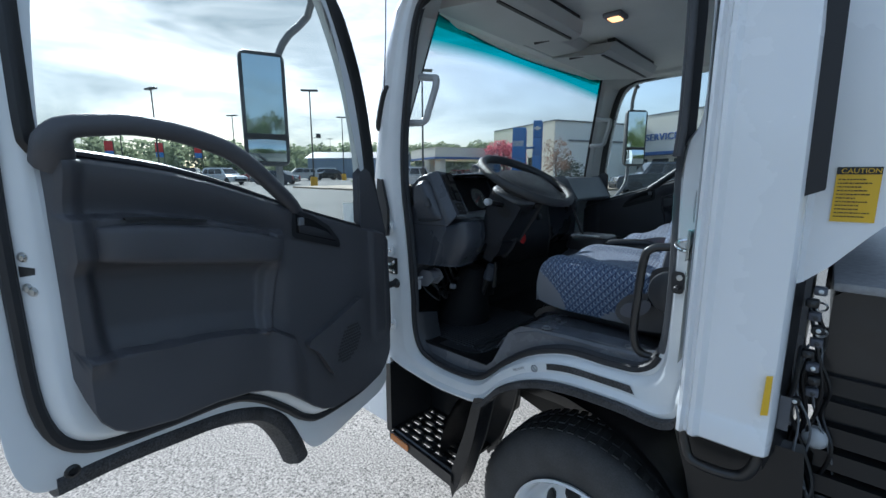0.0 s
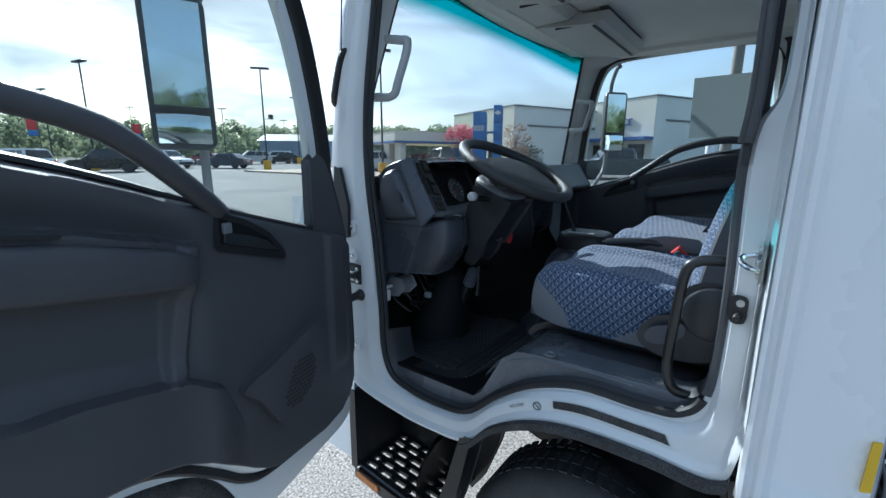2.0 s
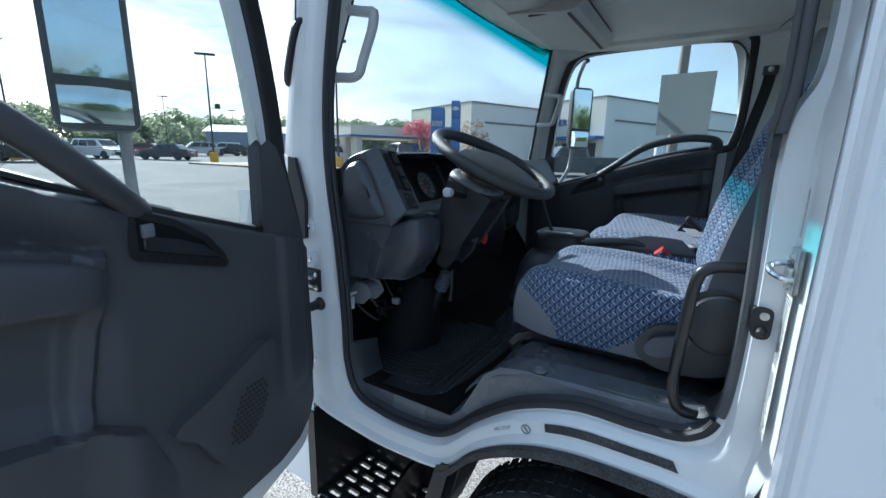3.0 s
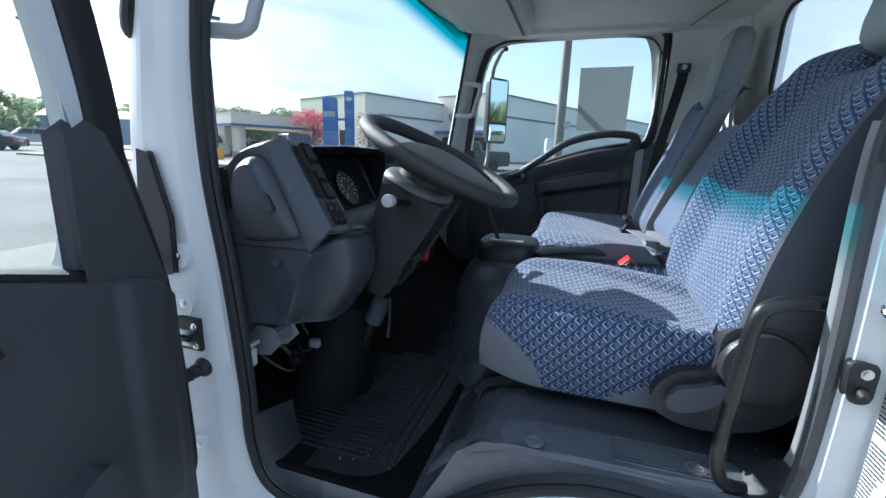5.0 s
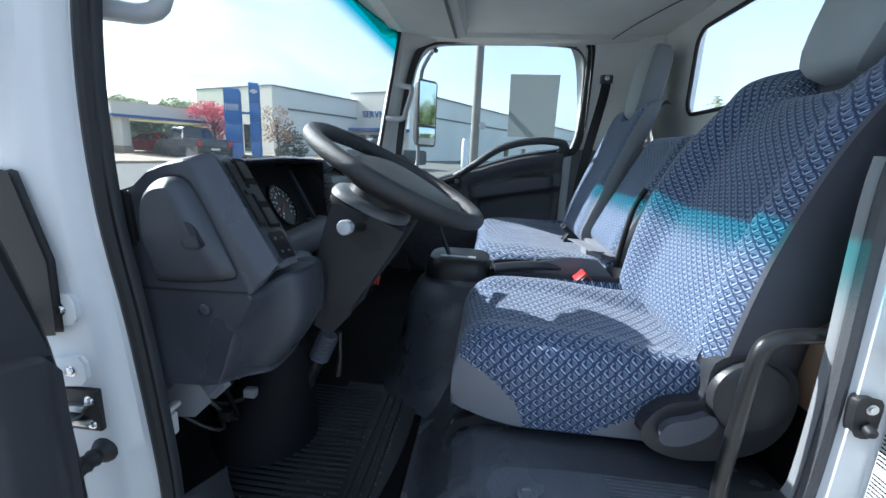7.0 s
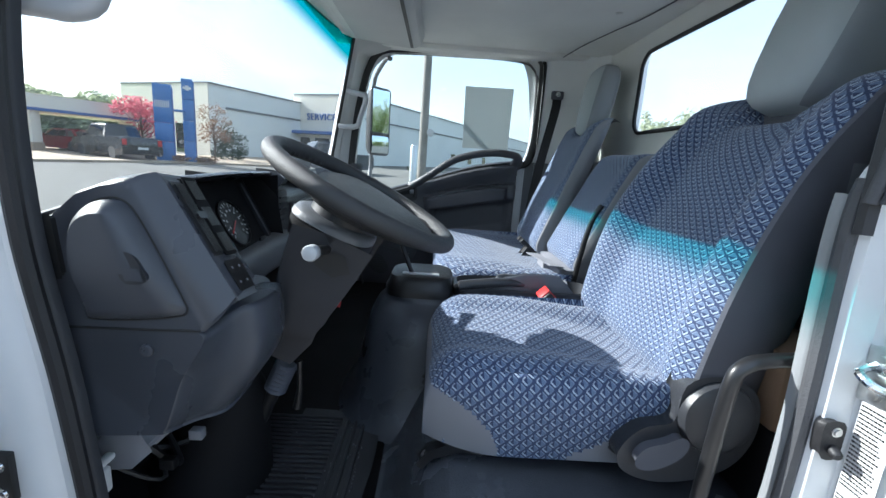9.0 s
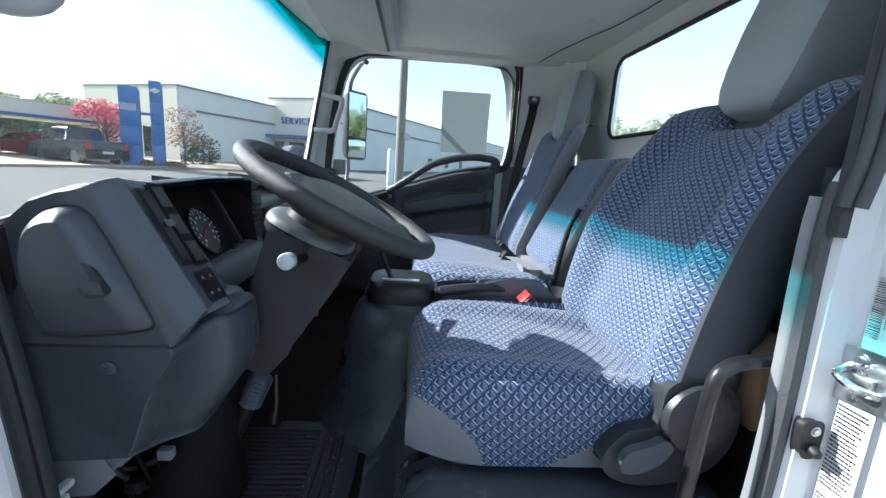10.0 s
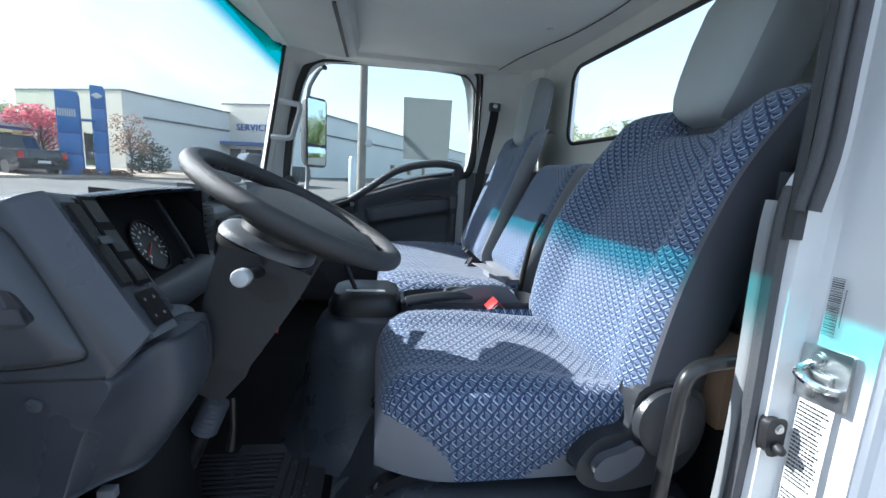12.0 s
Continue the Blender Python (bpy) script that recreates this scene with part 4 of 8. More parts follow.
def door(m, name, label, thing_parent, window, lining, seal_out):
    """A cab door in its own frame: u from the hinge, w towards the inside, z up; m sets it in place."""
    def P(u, w, z):
        return m @ Vector((u, w, z))

    def hinge_side(u, z):
        return (1 - smooth01(u, .26, .42)) * smooth01(z, .86, .98)

    def ring(pts, w, n=130, d=0.0, lift=0.0, wide=0.0):
        loop = spline([(u, 0, z) for u, z in pts], n, True)
        res = []
        for i, a in enumerate(loop):
            t = (loop[(i + 1) % n] - loop[i - 1]).normalized()
            e = d - wide * (1 - smooth01(a.x, .30, .48)) * smooth01(a.z, 1.42, 1.55) * (1 - smooth01(a.z, 2.0, 2.12))
            res.append(P(a.x - t.z * e, w + lift * hinge_side(a.x, a.z), a.z + t.x * e))
        return res

    seal = SEAL_LINE if not seal_out else [(u + (.060 if u > 1.0 else 0), z) for u, z in SEAL_LINE]
    bm = bmesh.new()
    loft(bm, [ring(window, .006), ring(DOOR_EDGE, -.004, d=.03), ring(DOOR_EDGE, .0), ring(DOOR_EDGE, .007), ring(DOOR_EDGE, .009, d=.006), ring(seal, .010, d=-.012 - seal_out, lift=.016), ring(seal, .010, d=-seal_out, lift=.028), ring(seal, .020, d=.010 - seal_out, lift=.026), ring(seal, .047, d=.026 - seal_out, lift=.003), ring(seal, .053, d=.036 - seal_out), ring(seal, .054, d=.055 - seal_out), ring(window, .056, d=-.012), ring(window, .052), ring(window, .006)], caps=False)
    shell = part(name, bm, WHITE_JAMB, thing_parent, label)
    # seal round the shut face
    bm = bmesh.new()
    tube(bm, ring(seal, .018, d=-.001 - seal_out, lift=.028), .0125, 8, closed=True)
    part("door_seal", bm, RUBBER, shell, "black rubber door seal")
    # window frame lining, black, with the glass run
    bm = bmesh.new()
    sel = spline([(u, 0, z) for u, z in window], 130, True)
    keep = [i for i in range(130) if not (sel[i].z < 1.605 and .27 < sel[i].x < 1.02)]
    first = next(i for i in keep if (i - 1) % 130 not in keep)
    run = [(first + k) % 130 for k in range(len(keep))]
    broad = .024 if not seal_out else 0
    rows = [[r[i] for i in run] for r in (ring(window, .030), ring(window, .060), ring(window, .066, d=-.008), ring(window, .066, d=-lining, wide=broad), ring(window, .057, d=-lining - .008, wide=broad))]
    loft(bm, rows, closed=False)
    part("window_frame", bm, BLACK, shell, "black window frame lining")
    bm = bmesh.new()
    bm.faces.new([bm.verts.new(p) for p in ring(window, .028, 80)])
    part("window_glass", bm, GLASS, shell, "clear side window glass")
    bm = bmesh.new()
    prism(bm, [(.240, 1.55), (.222, 1.562), (.204, 1.552), (.184, 1.510), (.160, 1.43), (.134, 1.350), (.242, 1.378)], "y", .052, .082, .010, 3, m)
    part("mirror_sail", bm, TRIM, shell, "charcoal triangular corner cover")
    # moulded inner panel and its relief
    bm = bmesh.new()
    us = [.106 + .003 * k for k in range(4)] + [.118 + (1.026 - .118) * k / 290 for k in range(291)] + [1.026 + .004 * k for k in range(1, 4)]
    rows = []
    for u in us:
        zt, zb = along(TRIM_TOP, u), along(TRIM_LOW, u) + .011
        fs = [0, .004, .009, .015] + [.02 + .96 * k / 120 for k in range(121)] + [.985, .991, .996, 1.0]
        rows.append([P(u, trim_depth(u, zb + (zt - zb) * f), zb + (zt - zb) * f) for f in fs])
    loft(bm, rows, closed=False)
    trim = part("trim_panel", bm, TRIM, shell, "charcoal moulded plastic door trim")

    def relief(name, pts, w0, w1, bev, mat=TRIM, segs=4, label=""):
        b = bmesh.new()
        prism(b, pts, "y", w0, w1, bev, segs, m)
        return part(name, b, mat, shell, label)

    bm = bmesh.new()
    line = [(u, along(TRIM_TOP, u)) for u in [.245 + .0195 * k for k in range(41)]]
    loft(bm, [[P(u, w, z + dz) for w, dz in ((.026, -.004), (.028, .007), (.034, .010), (.060, .006), (.076, .002), (.080, -.006))] for u, z in line], closed=False)
    part("belt_seal", bm, RUBBER, shell, "black rubber seal under the window glass")
    # padded armrest with a slit along its top
    bm = bmesh.new()
    rows = []
    for k in range(33):
        u = .587 + (1.000 - .587) * k / 32
        zt, zb = along(ARM_TOP, u) - .004, along(ARM_LOW, u)
        end = math.sqrt(max(1 - ((u - .79) / .2075) ** 8, 0))
        zc, h = (zt + zb) / 2, (zt - zb) / 2
        rows.append([P(u, .088 + .046 * end * max(math.sin(a), 0) ** .35, zc + h * (.75 + .25 * end) * math.copysign(abs(math.cos(a)) ** .45, math.cos(a))) for a in [math.pi * q / 18 for q in range(19)]])
    loft(bm, rows, closed=False)
    arm = part("armrest", bm, TRIM, shell, "padded charcoal armrest")
    relief("pull_pocket", [(.945, 1.470), (.90, 1.4675), (.79, 1.452), (.794, 1.4485), (.90, 1.4635), (.942, 1.466)], .108, .1185, .001, BLACK, 2)
    # loudspeaker
    pod = relief("speaker_pod", [(p.x, p.z) for p in spline([(.522, 0, 1.066), (.45, 0, 1.090), (.36, 0, 1.122), (.296, 0, 1.144), (.280, 0, 1.115), (.286, 0, 1.03), (.304, 0, .960), (.345, 0, .925), (.39, 0, .913), (.43, 0, .935), (.48, 0, 1.02)], 48, True)], .080, .116, .010, label="teardrop loudspeaker housing")
    bm = bmesh.new()
    prism(bm, [(p.x, p.z) for p in spline([(.405, 0, 1.058), (.352, 0, 1.082), (.310, 0, 1.070), (.306, 0, 1.01), (.330, 0, .960), (.385, 0, .945), (.424, 0, .985)], 36, True)], "y", .1105, .1170, .002, m=m)
    part("speaker_grille", bm, TRIM, pod, "charcoal perforated speaker grille")
    bm = bmesh.new()
    for i in range(11):
        for k in range(13):
            u, z = .308 + i * .0105 + (k % 2) * .005, .952 + k * .0105
            if ((u - .363 + .35 * (z - 1.015)) / .048) ** 2 + ((z - 1.015) / .062) ** 2 < 1:
                prism(bm, [(u - .0036, z - .0036), (u + .0036, z - .0036), (u + .0036, z + .0036), (u - .0036, z + .0036)], "y", .1168, .1176, 0, 1, m)
    tagged(part("grille_hole", bm, INK, pod), kind="stuff")
    # latch handle in its black cup
    cup = relief("handle_bezel", [(.542, 1.452), (.536, 1.455), (.470, 1.432), (.410, 1.395), (.376, 1.355), (.368, 1.336), (.374, 1.332), (.44, 1.352), (.535, 1.380), (.543, 1.388)], .080, .0975, .004, BLACK, label="black door handle cup")
    bm = bmesh.new()
    prism(bm, [(.532, 1.444), (.470, 1.421), (.416, 1.388), (.386, 1.350), (.44, 1.366), (.532, 1.393)], "y", .0965, .0983, .0005, m=m)
    part("cup_recess", bm, CAVITY, cup, "dark hollow of the handle cup")
    bm = bmesh.new()
    prism(bm, [(.522, 1.412), (.470, 1.398), (.425, 1.380), (.398, 1.358), (.44, 1.370), (.522, 1.394)], "y", .0975, .105, .003, m=m)
    part("handle_lever", bm, BLACK_METAL, cup, "black latch lever")
    bm = bmesh.new()
    box(bm, (.508, .0975, 1.412), (.528, .106, 1.434), .003, m=m)
    part("lock_button", bm, DASH_LIGHT, cup, "grey lock button")
    # pull bar over the belt line
    bm = bmesh.new()
    path = spline([(1.024, .075, 1.575), (1.028, .104, 1.606), (1.012, .117, 1.629), (.96, .121, 1.6385), (.91, .124, 1.642), (.828, .124, 1.633), (.737, .124, 1.608), (.675, .122, 1.572), (.610, .116, 1.521), (.565, .104, 1.488), (.535, .086, 1.466), (.515, .066, 1.450)], 48)
    tube(bm, [P(*p) for p in path], [.032, .032, .031, .030, .029, .027, .025, .023, .0215] + [.0198] * 30 + [.020, .0205, .021, .022, .023, .024, .0255, .027, .028], 12)
    part("pull_bar", bm, TRIM, shell, "arched charcoal pull bar")
    # wheel-arch flare on the lower edge
    bm = bmesh.new()
    arch = spline([(1.075, 0, .955), (.97, 0, .952), (.85, 0, .938), (.74, 0, .922), (.67, 0, .900), (.60, 0, .862), (.545, 0, .80), (.50, 0, .71), (.475, 0, .635)], 40)
    rows = []
    for dw, dn in ((.012, .004), (.004, .012), (-.030, .010), (-.052, -.016), (-.050, -.048), (-.020, -.046), (.010, -.030), (.014, -.010)):
        row = []
        for i, a in enumerate(arch):
            t = (arch[min(i + 1, 39)] - arch[max(i - 1, 0)]).normalized()
            row.append(P(a.x - t.z * dn * -1, dw, a.z + t.x * dn * -1))
        rows.append(row)
    loft(bm, [list(c) for c in zip(*rows)])
    part("arch_flare", bm, BLACK_FLARE, shell, "dusty black wheel-arch flare on the door edge")
    return shell


driver_door = door(DOOR_OPEN, "driver_door", "white cab door swung wide open, charcoal trim inside", truck, DOOR_WINDOW, .020, 0.0)
passenger_door = door(DOOR_SHUT, "passenger_door", "closed passenger door with charcoal trim", truck, SHUT_WINDOW, .030, .050)


def dP(u, w, z):
    return DOOR_OPEN @ Vector((u, w, z))


# latch slot, screws and grommet on the shut face of the open door
slant = Vector((.027, .016)).normalized()                  # outward normal of the shut face in (u, w)
def on_shut(f, z, d=0.0):
    u, w = 1.080 - .018 * f, .020 + .028 * f
    return dP(u + slant.x * d, w + slant.y * d, z)
bm = bmesh.new()
loft(bm, [[on_shut(f, z, d) for f, z in ((.15, 1.372), (.95, 1.376), (.98, 1.388), (.15, 1.392))] for d in (.0, .0018)])
part("latch_slot", bm, INK, driver_door, "dark latch slot in the door edge")
shut_n = (DOOR_OPEN.to_3x3() @ Vector((slant.x, slant.y, 0)))
for f, z in ((.45, 1.408), (.45, 1.352), (.70, 1.345)):
    bolt(driver_door, on_shut(f, z, .001), shut_n, .006)
bm = bmesh.new()
lathe(bm, [(.013, 0), (.013, .004), (.008, .006), (.006, .002)], basis(dP(1.06, .047, .985), _w), 14)
part("drain_plug", bm, BLACK, driver_door, "black rubber plug")


def side_mirror(name, label, c, facing, w, h, split, arm):
    """Tall truck mirror: housing, flat glass above, small wide-angle glass below, and its bracket."""
    t = thing(name, (c[0], c[1], c[2] - h / 2), label, "mirror")
    m = basis(c, facing, (0, 0, 1))            # local x up, y across, z out of the glass
    bm = bmesh.new()
    rings = []
    for d, k in ((-.055, .55), (-.045, .82), (-.02, .97), (.004, 1.0), (.010, .985)):
        r = .026
        ring = []
        for sx, sy, a0 in ((1, 1, 0), (-1, 1, 90), (-1, -1, 180), (1, -1, 270)):
            for q in range(6):
                a = radians(a0 + 18 * q)
                ring.append(m @ Vector((k * (sx * (h / 2 - r) + r * math.cos(a)), k * (sy * (w / 2 - r) + r * math.sin(a)), d)))
        rings.append(ring)
    loft(bm, rings)
    part("housing", bm, SHIELD, t, "dark satin mirror housing")
    def pane(x0, x1, bulge, z):
        b = bmesh.new()
        rows = []
        for i in range(9):
            fx = i / 8
            rows.append([m @ Vector((x0 + (x1 - x0) * fx, (w / 2 - .013) * (2 * k / 8 - 1), z + bulge * (1 - (2 * fx - 1) ** 2) + bulge * (1 - (2 * k / 8 - 1) ** 2))) for k in range(9)])
        loft(b, rows, closed=False)
        return b
    part("main_glass", pane(-h / 2 + split + .012, h / 2 - .015, .0006, .0115), MIRROR, t, "tall flat mirror glass")
    part("wide_glass", pane(-h / 2 + .016, -h / 2 + split - .006, .004, .0115), MIRROR, t, "small wide-angle mirror glass")
    bm = bmesh.new()
    box(bm, (-h / 2 + split - .008, -w / 2 + .006, .008), (-h / 2 + split + .014, w / 2 - .006, .0155), .003, m=m)
    part("divider", bm, BLACK, t)
    bm = bmesh.new()
    tube(bm, spline(arm, 26), .0125, 10)
    part("bracket", bm, DASH_LIGHT, t, "bent grey tubular bracket")
    return t


side_mirror("left_mirror", "tall black truck mirror on the open driver door", (-1.222, -.378, 1.770), (.93, -.34, .02), .146, .378, .096,
            [dP(.30, .0, 2.12), dP(.30, -.03, 2.13), (-1.19, -.215, 2.10), (-1.235, -.28, 2.02), (-1.262, -.305, 1.93), (-1.272, -.312, 1.75), (-1.270, -.315, 1.55), (-1.262, -.315, 1.40), (-1.235, -.305, 1.24), dP(.26, -.03, 1.20), dP(.26, .003, 1.20)])
side_mirror("right_mirror", "tall black truck mirror outside the passenger window", (-.885, 2.262, 1.818), (.78, -.62, .0), .165, .405, .125,
            [(-.80, 1.99, 2.13), (-.83, 2.05, 2.14), (-.89, 2.18, 2.10), (-.925, 2.265, 2.05), (-.935, 2.29, 1.9), (-.935, 2.29, 1.7), (-.935, 2.27, 1.5), (-.95, 2.10, 1.38), (-.93, 1.99, 1.36)])

# hinges, check strap, striker, switch and labels on the jamb
for z in (1.345, 1.252, .945):
    bm = bmesh.new()
    prism(bm, [(-1.072, z - .024), (-1.022, z - .018), (-1.014, z - .008), (-1.014, z + .014), (-1.022, z + .024), (-1.072, z + .016)], "y", .004, .0135, .002)
    box(bm, (-1.076, -.030, z - .022), (-1.068, .012, z + .014), .002)
    h = part("hinge_bracket", bm, WHITE_JAMB, left_frame, "white painted hinge leaf")
    bolt(h, (-1.034, .004, z + .003), (0, -1, 0), .006, .005, mat=CHROME)
bm = bmesh.new()
box(bm, (-1.060, .004, 1.160), (-1.000, .0135, 1.226), .002)
part("check_recess", bm, INK, left_frame, "dark recess behind the door check")
bm = bmesh.new()
box(bm, (-1.058, -.05, 1.186), (-1.022, .006, 1.192), .002)
box(bm, (-1.050, -.006, 1.172), (-1.012, .005, 1.182), .003)
box(bm, (-1.046, -.008, 1.196), (-1.014, .005, 1.206), .003)
cs = part("door_check", bm, STEEL, left_frame, "zinc-plated door check")
for z in (1.172, 1.210):
    bolt(cs, (-1.012, .004, z), (0, -1, 0), .005, .004, mat=CHROME)
bm = bmesh.new()
hose = spline([(-1.008, .014, 1.123), (-1.010, -.020, 1.122), (-1.028, -.042, 1.105), (-1.044, -.05, 1.07), (-1.050, -.05, 1.02)], 26)
tube(bm, hose, [.020, .020, .017] + [.014 if i % 2 else .0115 for i in range(23)], 12)
part("harness_boot", bm, RUBBER, left_frame, "ribbed black rubber cable boot")
bm = bmesh.new()
prism(bm, [(-1.084, 1.534), (-1.066, 1.530), (-1.034, 1.417), (-1.038, 1.318), (-1.078, 1.312), (-1.100, 1.393)], "y", -.008, .004, .004)
part("jamb_bumper", bm, RUBBER, left_frame, "black rubber jamb filler")
bm = bmesh.new()
prism(bm, [(p.x, p.z) for p in [Vector((-.036, 0, 1.428)), Vector((.014, 0, 1.424)), Vector((.014, 0, 1.360)), Vector((-.036, 0, 1.364))]], "x", .0175, .0235, .004, 2)
sp = part("striker_plate", bm, STEEL, left_frame, "zinc-plated door striker")
bm = bmesh.new()
tube(bm, spline([(.019, .006, 1.404), (.004, .003, 1.402), (-.008, -.001, 1.398), (-.008, -.014, 1.391), (.004, -.024, 1.385), (.019, -.028, 1.382)], 22), .0050, 8)
part("striker_loop", bm, CHROME, sp)
bm = bmesh.new()
box(bm, (.010, -.026, 1.378), (.019, .008, 1.400), .004)
part("striker_block", bm, STEEL, sp)
for y, z in ((-.004, 1.414), (-.002, 1.370)):
    bolt(sp, (.0175, y, z), (-1, 0, 0), .006)
bm = bmesh.new()
prism(bm, [(p.x, p.z) for p in spline([(-.014, 0, 1.322), (.006, 0, 1.322), (.008, 0, 1.30), (.006, 0, 1.278), (-.011, 0, 1.278), (-.015, 0, 1.30)], 20, True)], "y", .010, .024, .003)
sw = part("door_switch", bm, RUBBER, left_frame, "black rubber door light switch")
bolt(sw, (-.001, .010, 1.312), (0, -1, 0), .0045, .003)
bm = bmesh.new()
lathe(bm, [(.007, 0), (.0065, .011), (.004, .014)], basis((-.001, .010, 1.289), (-.3, -1, -.2)), 12)
part("plunger", bm, RUBBER, sw)
bm = bmesh.new()
loft(bm, [[Vector((.0205, y, z)) for y in (.012, -.030)] for z in (1.362, 1.12)], closed=False)
lab = part("certification_label", bm, LABEL_WHITE, left_frame, "white printed certification label")
print_lines("label_print", lab, (.0200, .010, 1.240), (0, -1, 0), (0, 0, 1), .038, .112, 21, fill=(.75, 1.0), seed=5, thick=.50)
print_lines("label_print", lab, (.0200, .010, 1.125), (0, -1, 0), (0, 0, 1), .038, .105, 20, fill=(.6, 1.0), seed=8, thick=.50)
bm = bmesh.new()
rnd = random.Random(4)
z = 1.444
while z < 1.515:
    t = rnd.choice((.0006, .0009, .0014))
    bm.faces.new([bm.verts.new((.0192, y, q)) for y, q in ((.002, z), (-.012, z), (-.012, z + t), (.002, z + t))])
    z += t + rnd.choice((.0007, .0012))
for k in range(17):
    z = 1.458 + k * .0027
    bm.faces.new([bm.verts.new((.0192, y, q)) for y, q in ((-.0145, z), (-.0160, z), (-.0160, z + .0016), (-.0145, z + .0016))])
tagged(part("bar_code", bm, INK, left_frame, "black printed bars on the white pillar"), kind="stuff")
# sill warning: a round sign and a line of lettering
bm = bmesh.new()
tube(bm, [Vector((-.372 + .010 * math.cos(a), .0098, .965 + .010 * math.sin(a))) for a in [2 * math.pi * k / 20 for k in range(20)]], .0012, 4, closed=True)
tube(bm, [(-.379, .0098, .972), (-.365, .0098, .958)], .0012, 4)
part("sill_sign", bm, DASH_LIGHT, left_frame, "grey printed round warning sign")
txt = bpy.data.curves.new("sill_text", "FONT")
txt.body, txt.size, txt.extrude = "NO STEP", .0115, .0002
txt.materials.append(DASH_LIGHT)
tob = new("sill_text", txt)
tob.matrix_basis = Matrix.Translation((-.445, .0095, .932)) @ Matrix.Rotation(radians(-28), 4, "Y") @ Matrix.Rotation(radians(90), 4, "X")
tob.parent = left_frame
tagged(tob, "small grey sill lettering reading NO STEP")
# caution label on the rear corner
bm = bmesh.new()
cl = [Vector((x, y, z)) for x, y, z in ((.240, .0640, 1.458), (.303, .0725, 1.458), (.303, .0725, 1.563), (.240, .0640, 1.563))]
bm.faces.new([bm.verts.new(p + Vector((0, -.002, 0))) for p in cl])
caution = part("caution_label", bm, YELLOW, truck, "yellow caution label with small print")
bm = bmesh.new()
bm.faces.new([bm.verts.new(p + Vector((0, -.003, 0))) for p in (cl[3] + Vector((0, 0, -.014)), cl[2] + Vector((0, 0, -.014)), cl[2], cl[3])])
part("label_header", bm, INK, caution)
label_dir = (cl[1] - cl[0]).normalized()
print_lines("label_print", caution, cl[0] + Vector((.004, -.0035, .006)), label_dir, (0, 0, 1), .054, .078, 11, seed=11, thick=.3)
txt = bpy.data.curves.new("label_text", "FONT")
txt.body, txt.size, txt.extrude = "CAUTION", .0125, .0001
txt.materials.append(YELLOW)
tob = new("label_text", txt)
tob.matrix_basis = Matrix.Translation(cl[3] + Vector((.006, -.0045, -.0115))) @ Matrix.Rotation(math.atan2(label_dir.y, label_dir.x), 4, "Z") @ Matrix.Rotation(radians(90), 4, "X")
tob.parent = caution
# black gutter strip on the rear corner, antenna on the pillar
bm = bmesh.new()
prism(bm, [(.198, 1.850), (.216, 1.857), (.222, 1.525), (.204, 1.517)], "y", -.030, .058, .006)
part("vent_strip", bm, RUBBER, truck, "black rubber vent strip on the cab corner")
bm = bmesh.new()
base_pts = spline([(-1.085, .010, 1.72), (-1.076, -.002, 1.75), (-1.040, -.002, 1.85), (-1.026, .010, 1.88)], 10)
tube(bm, base_pts, [.006, .010, .011, .011, .011, .011, .011, .010, .009, .006], 8)
ant = part("antenna_base", bm, BLACK, truck, "black antenna mount on the pillar")
bm = bmesh.new()
tube(bm, [(-1.036, -.004, 1.86), (-1.0, -.020, 2.05), (-.96, -.04, 2.45)], .0022, 6)
part("antenna_rod", bm, BLACK_METAL, ant)
bm = bmesh.new()
prism(bm, [(.182, 1.066), (.184, 1.150), (.194, 1.153), (.194, 1.070)], "y", -.051, -.044, 0)
part("yellow_tag", bm, YELLOW, truck, "small yellow sticker on the panel edge")


# ---- dashboard ----
dash = thing("dashboard", (-1.05, 1.0, 1.14), "dark blue-grey moulded truck dashboard with gauges and vents", "dashboard")


def y_loft(bm, stations):
    """Skin cross-sections (y, [(x, z), ...]) laid across the cab."""
    loft(bm, [[Vector((x, y, z)) for x, z in pts] for y, pts in stations])
    return bm


bm = bmesh.new()
main_prof = [(-1.30, 1.30), (-1.27, 1.385), (-1.19, 1.436), (-1.06, 1.500), (-.930, 1.546), (-.880, 1.548), (-.868, 1.536), (-.880, 1.520), (-.925, 1.500), (-.940, 1.42), (-.935, 1.375), (-.935, 1.36), (-.940, 1.335), (-.940, 1.28), (-.945, 1.20), (-1.00, 1.14), (-1.24, 1.13)]
# under the thin hood the dash is hollowed out for the gauges
hollow = dict(zip(range(4, 11), [(-.930, 1.550), (-.906, 1.5525), (-.900, 1.5495), (-.905, 1.5455), (-.995, 1.530), (-1.000, 1.400), (-.940, 1.378)]))
hood_prof = [hollow.get(i, p) for i, p in enumerate(main_prof)]
stations = []
for y, dx, dz in ((.10, -.05, -.03), (.16, -.02, -.008), (.205, -.006, -.002), (.21, -.004, -.001), (.24, .002, .002), (.38, .010, .006), (.55, .002, .002), (.598, -.012, -.001), (.603, -.013, -.001), (.64, -.04, -.004), (1.05, -.09, -.02), (1.35, -.13, -.035), (1.60, -.16, -.05), (1.84, -.18, -.06), (1.90, -.21, -.08)):
    stations.append((y, [(x + dx * (1 if x > -1.2 else .2), z + dz) for x, z in (hood_prof if .208 < y < .60 else main_prof)]))
y_loft(bm, stations)
part("dash_body", bm, DASH, dash, "dark blue-grey dash top and gauge hood")
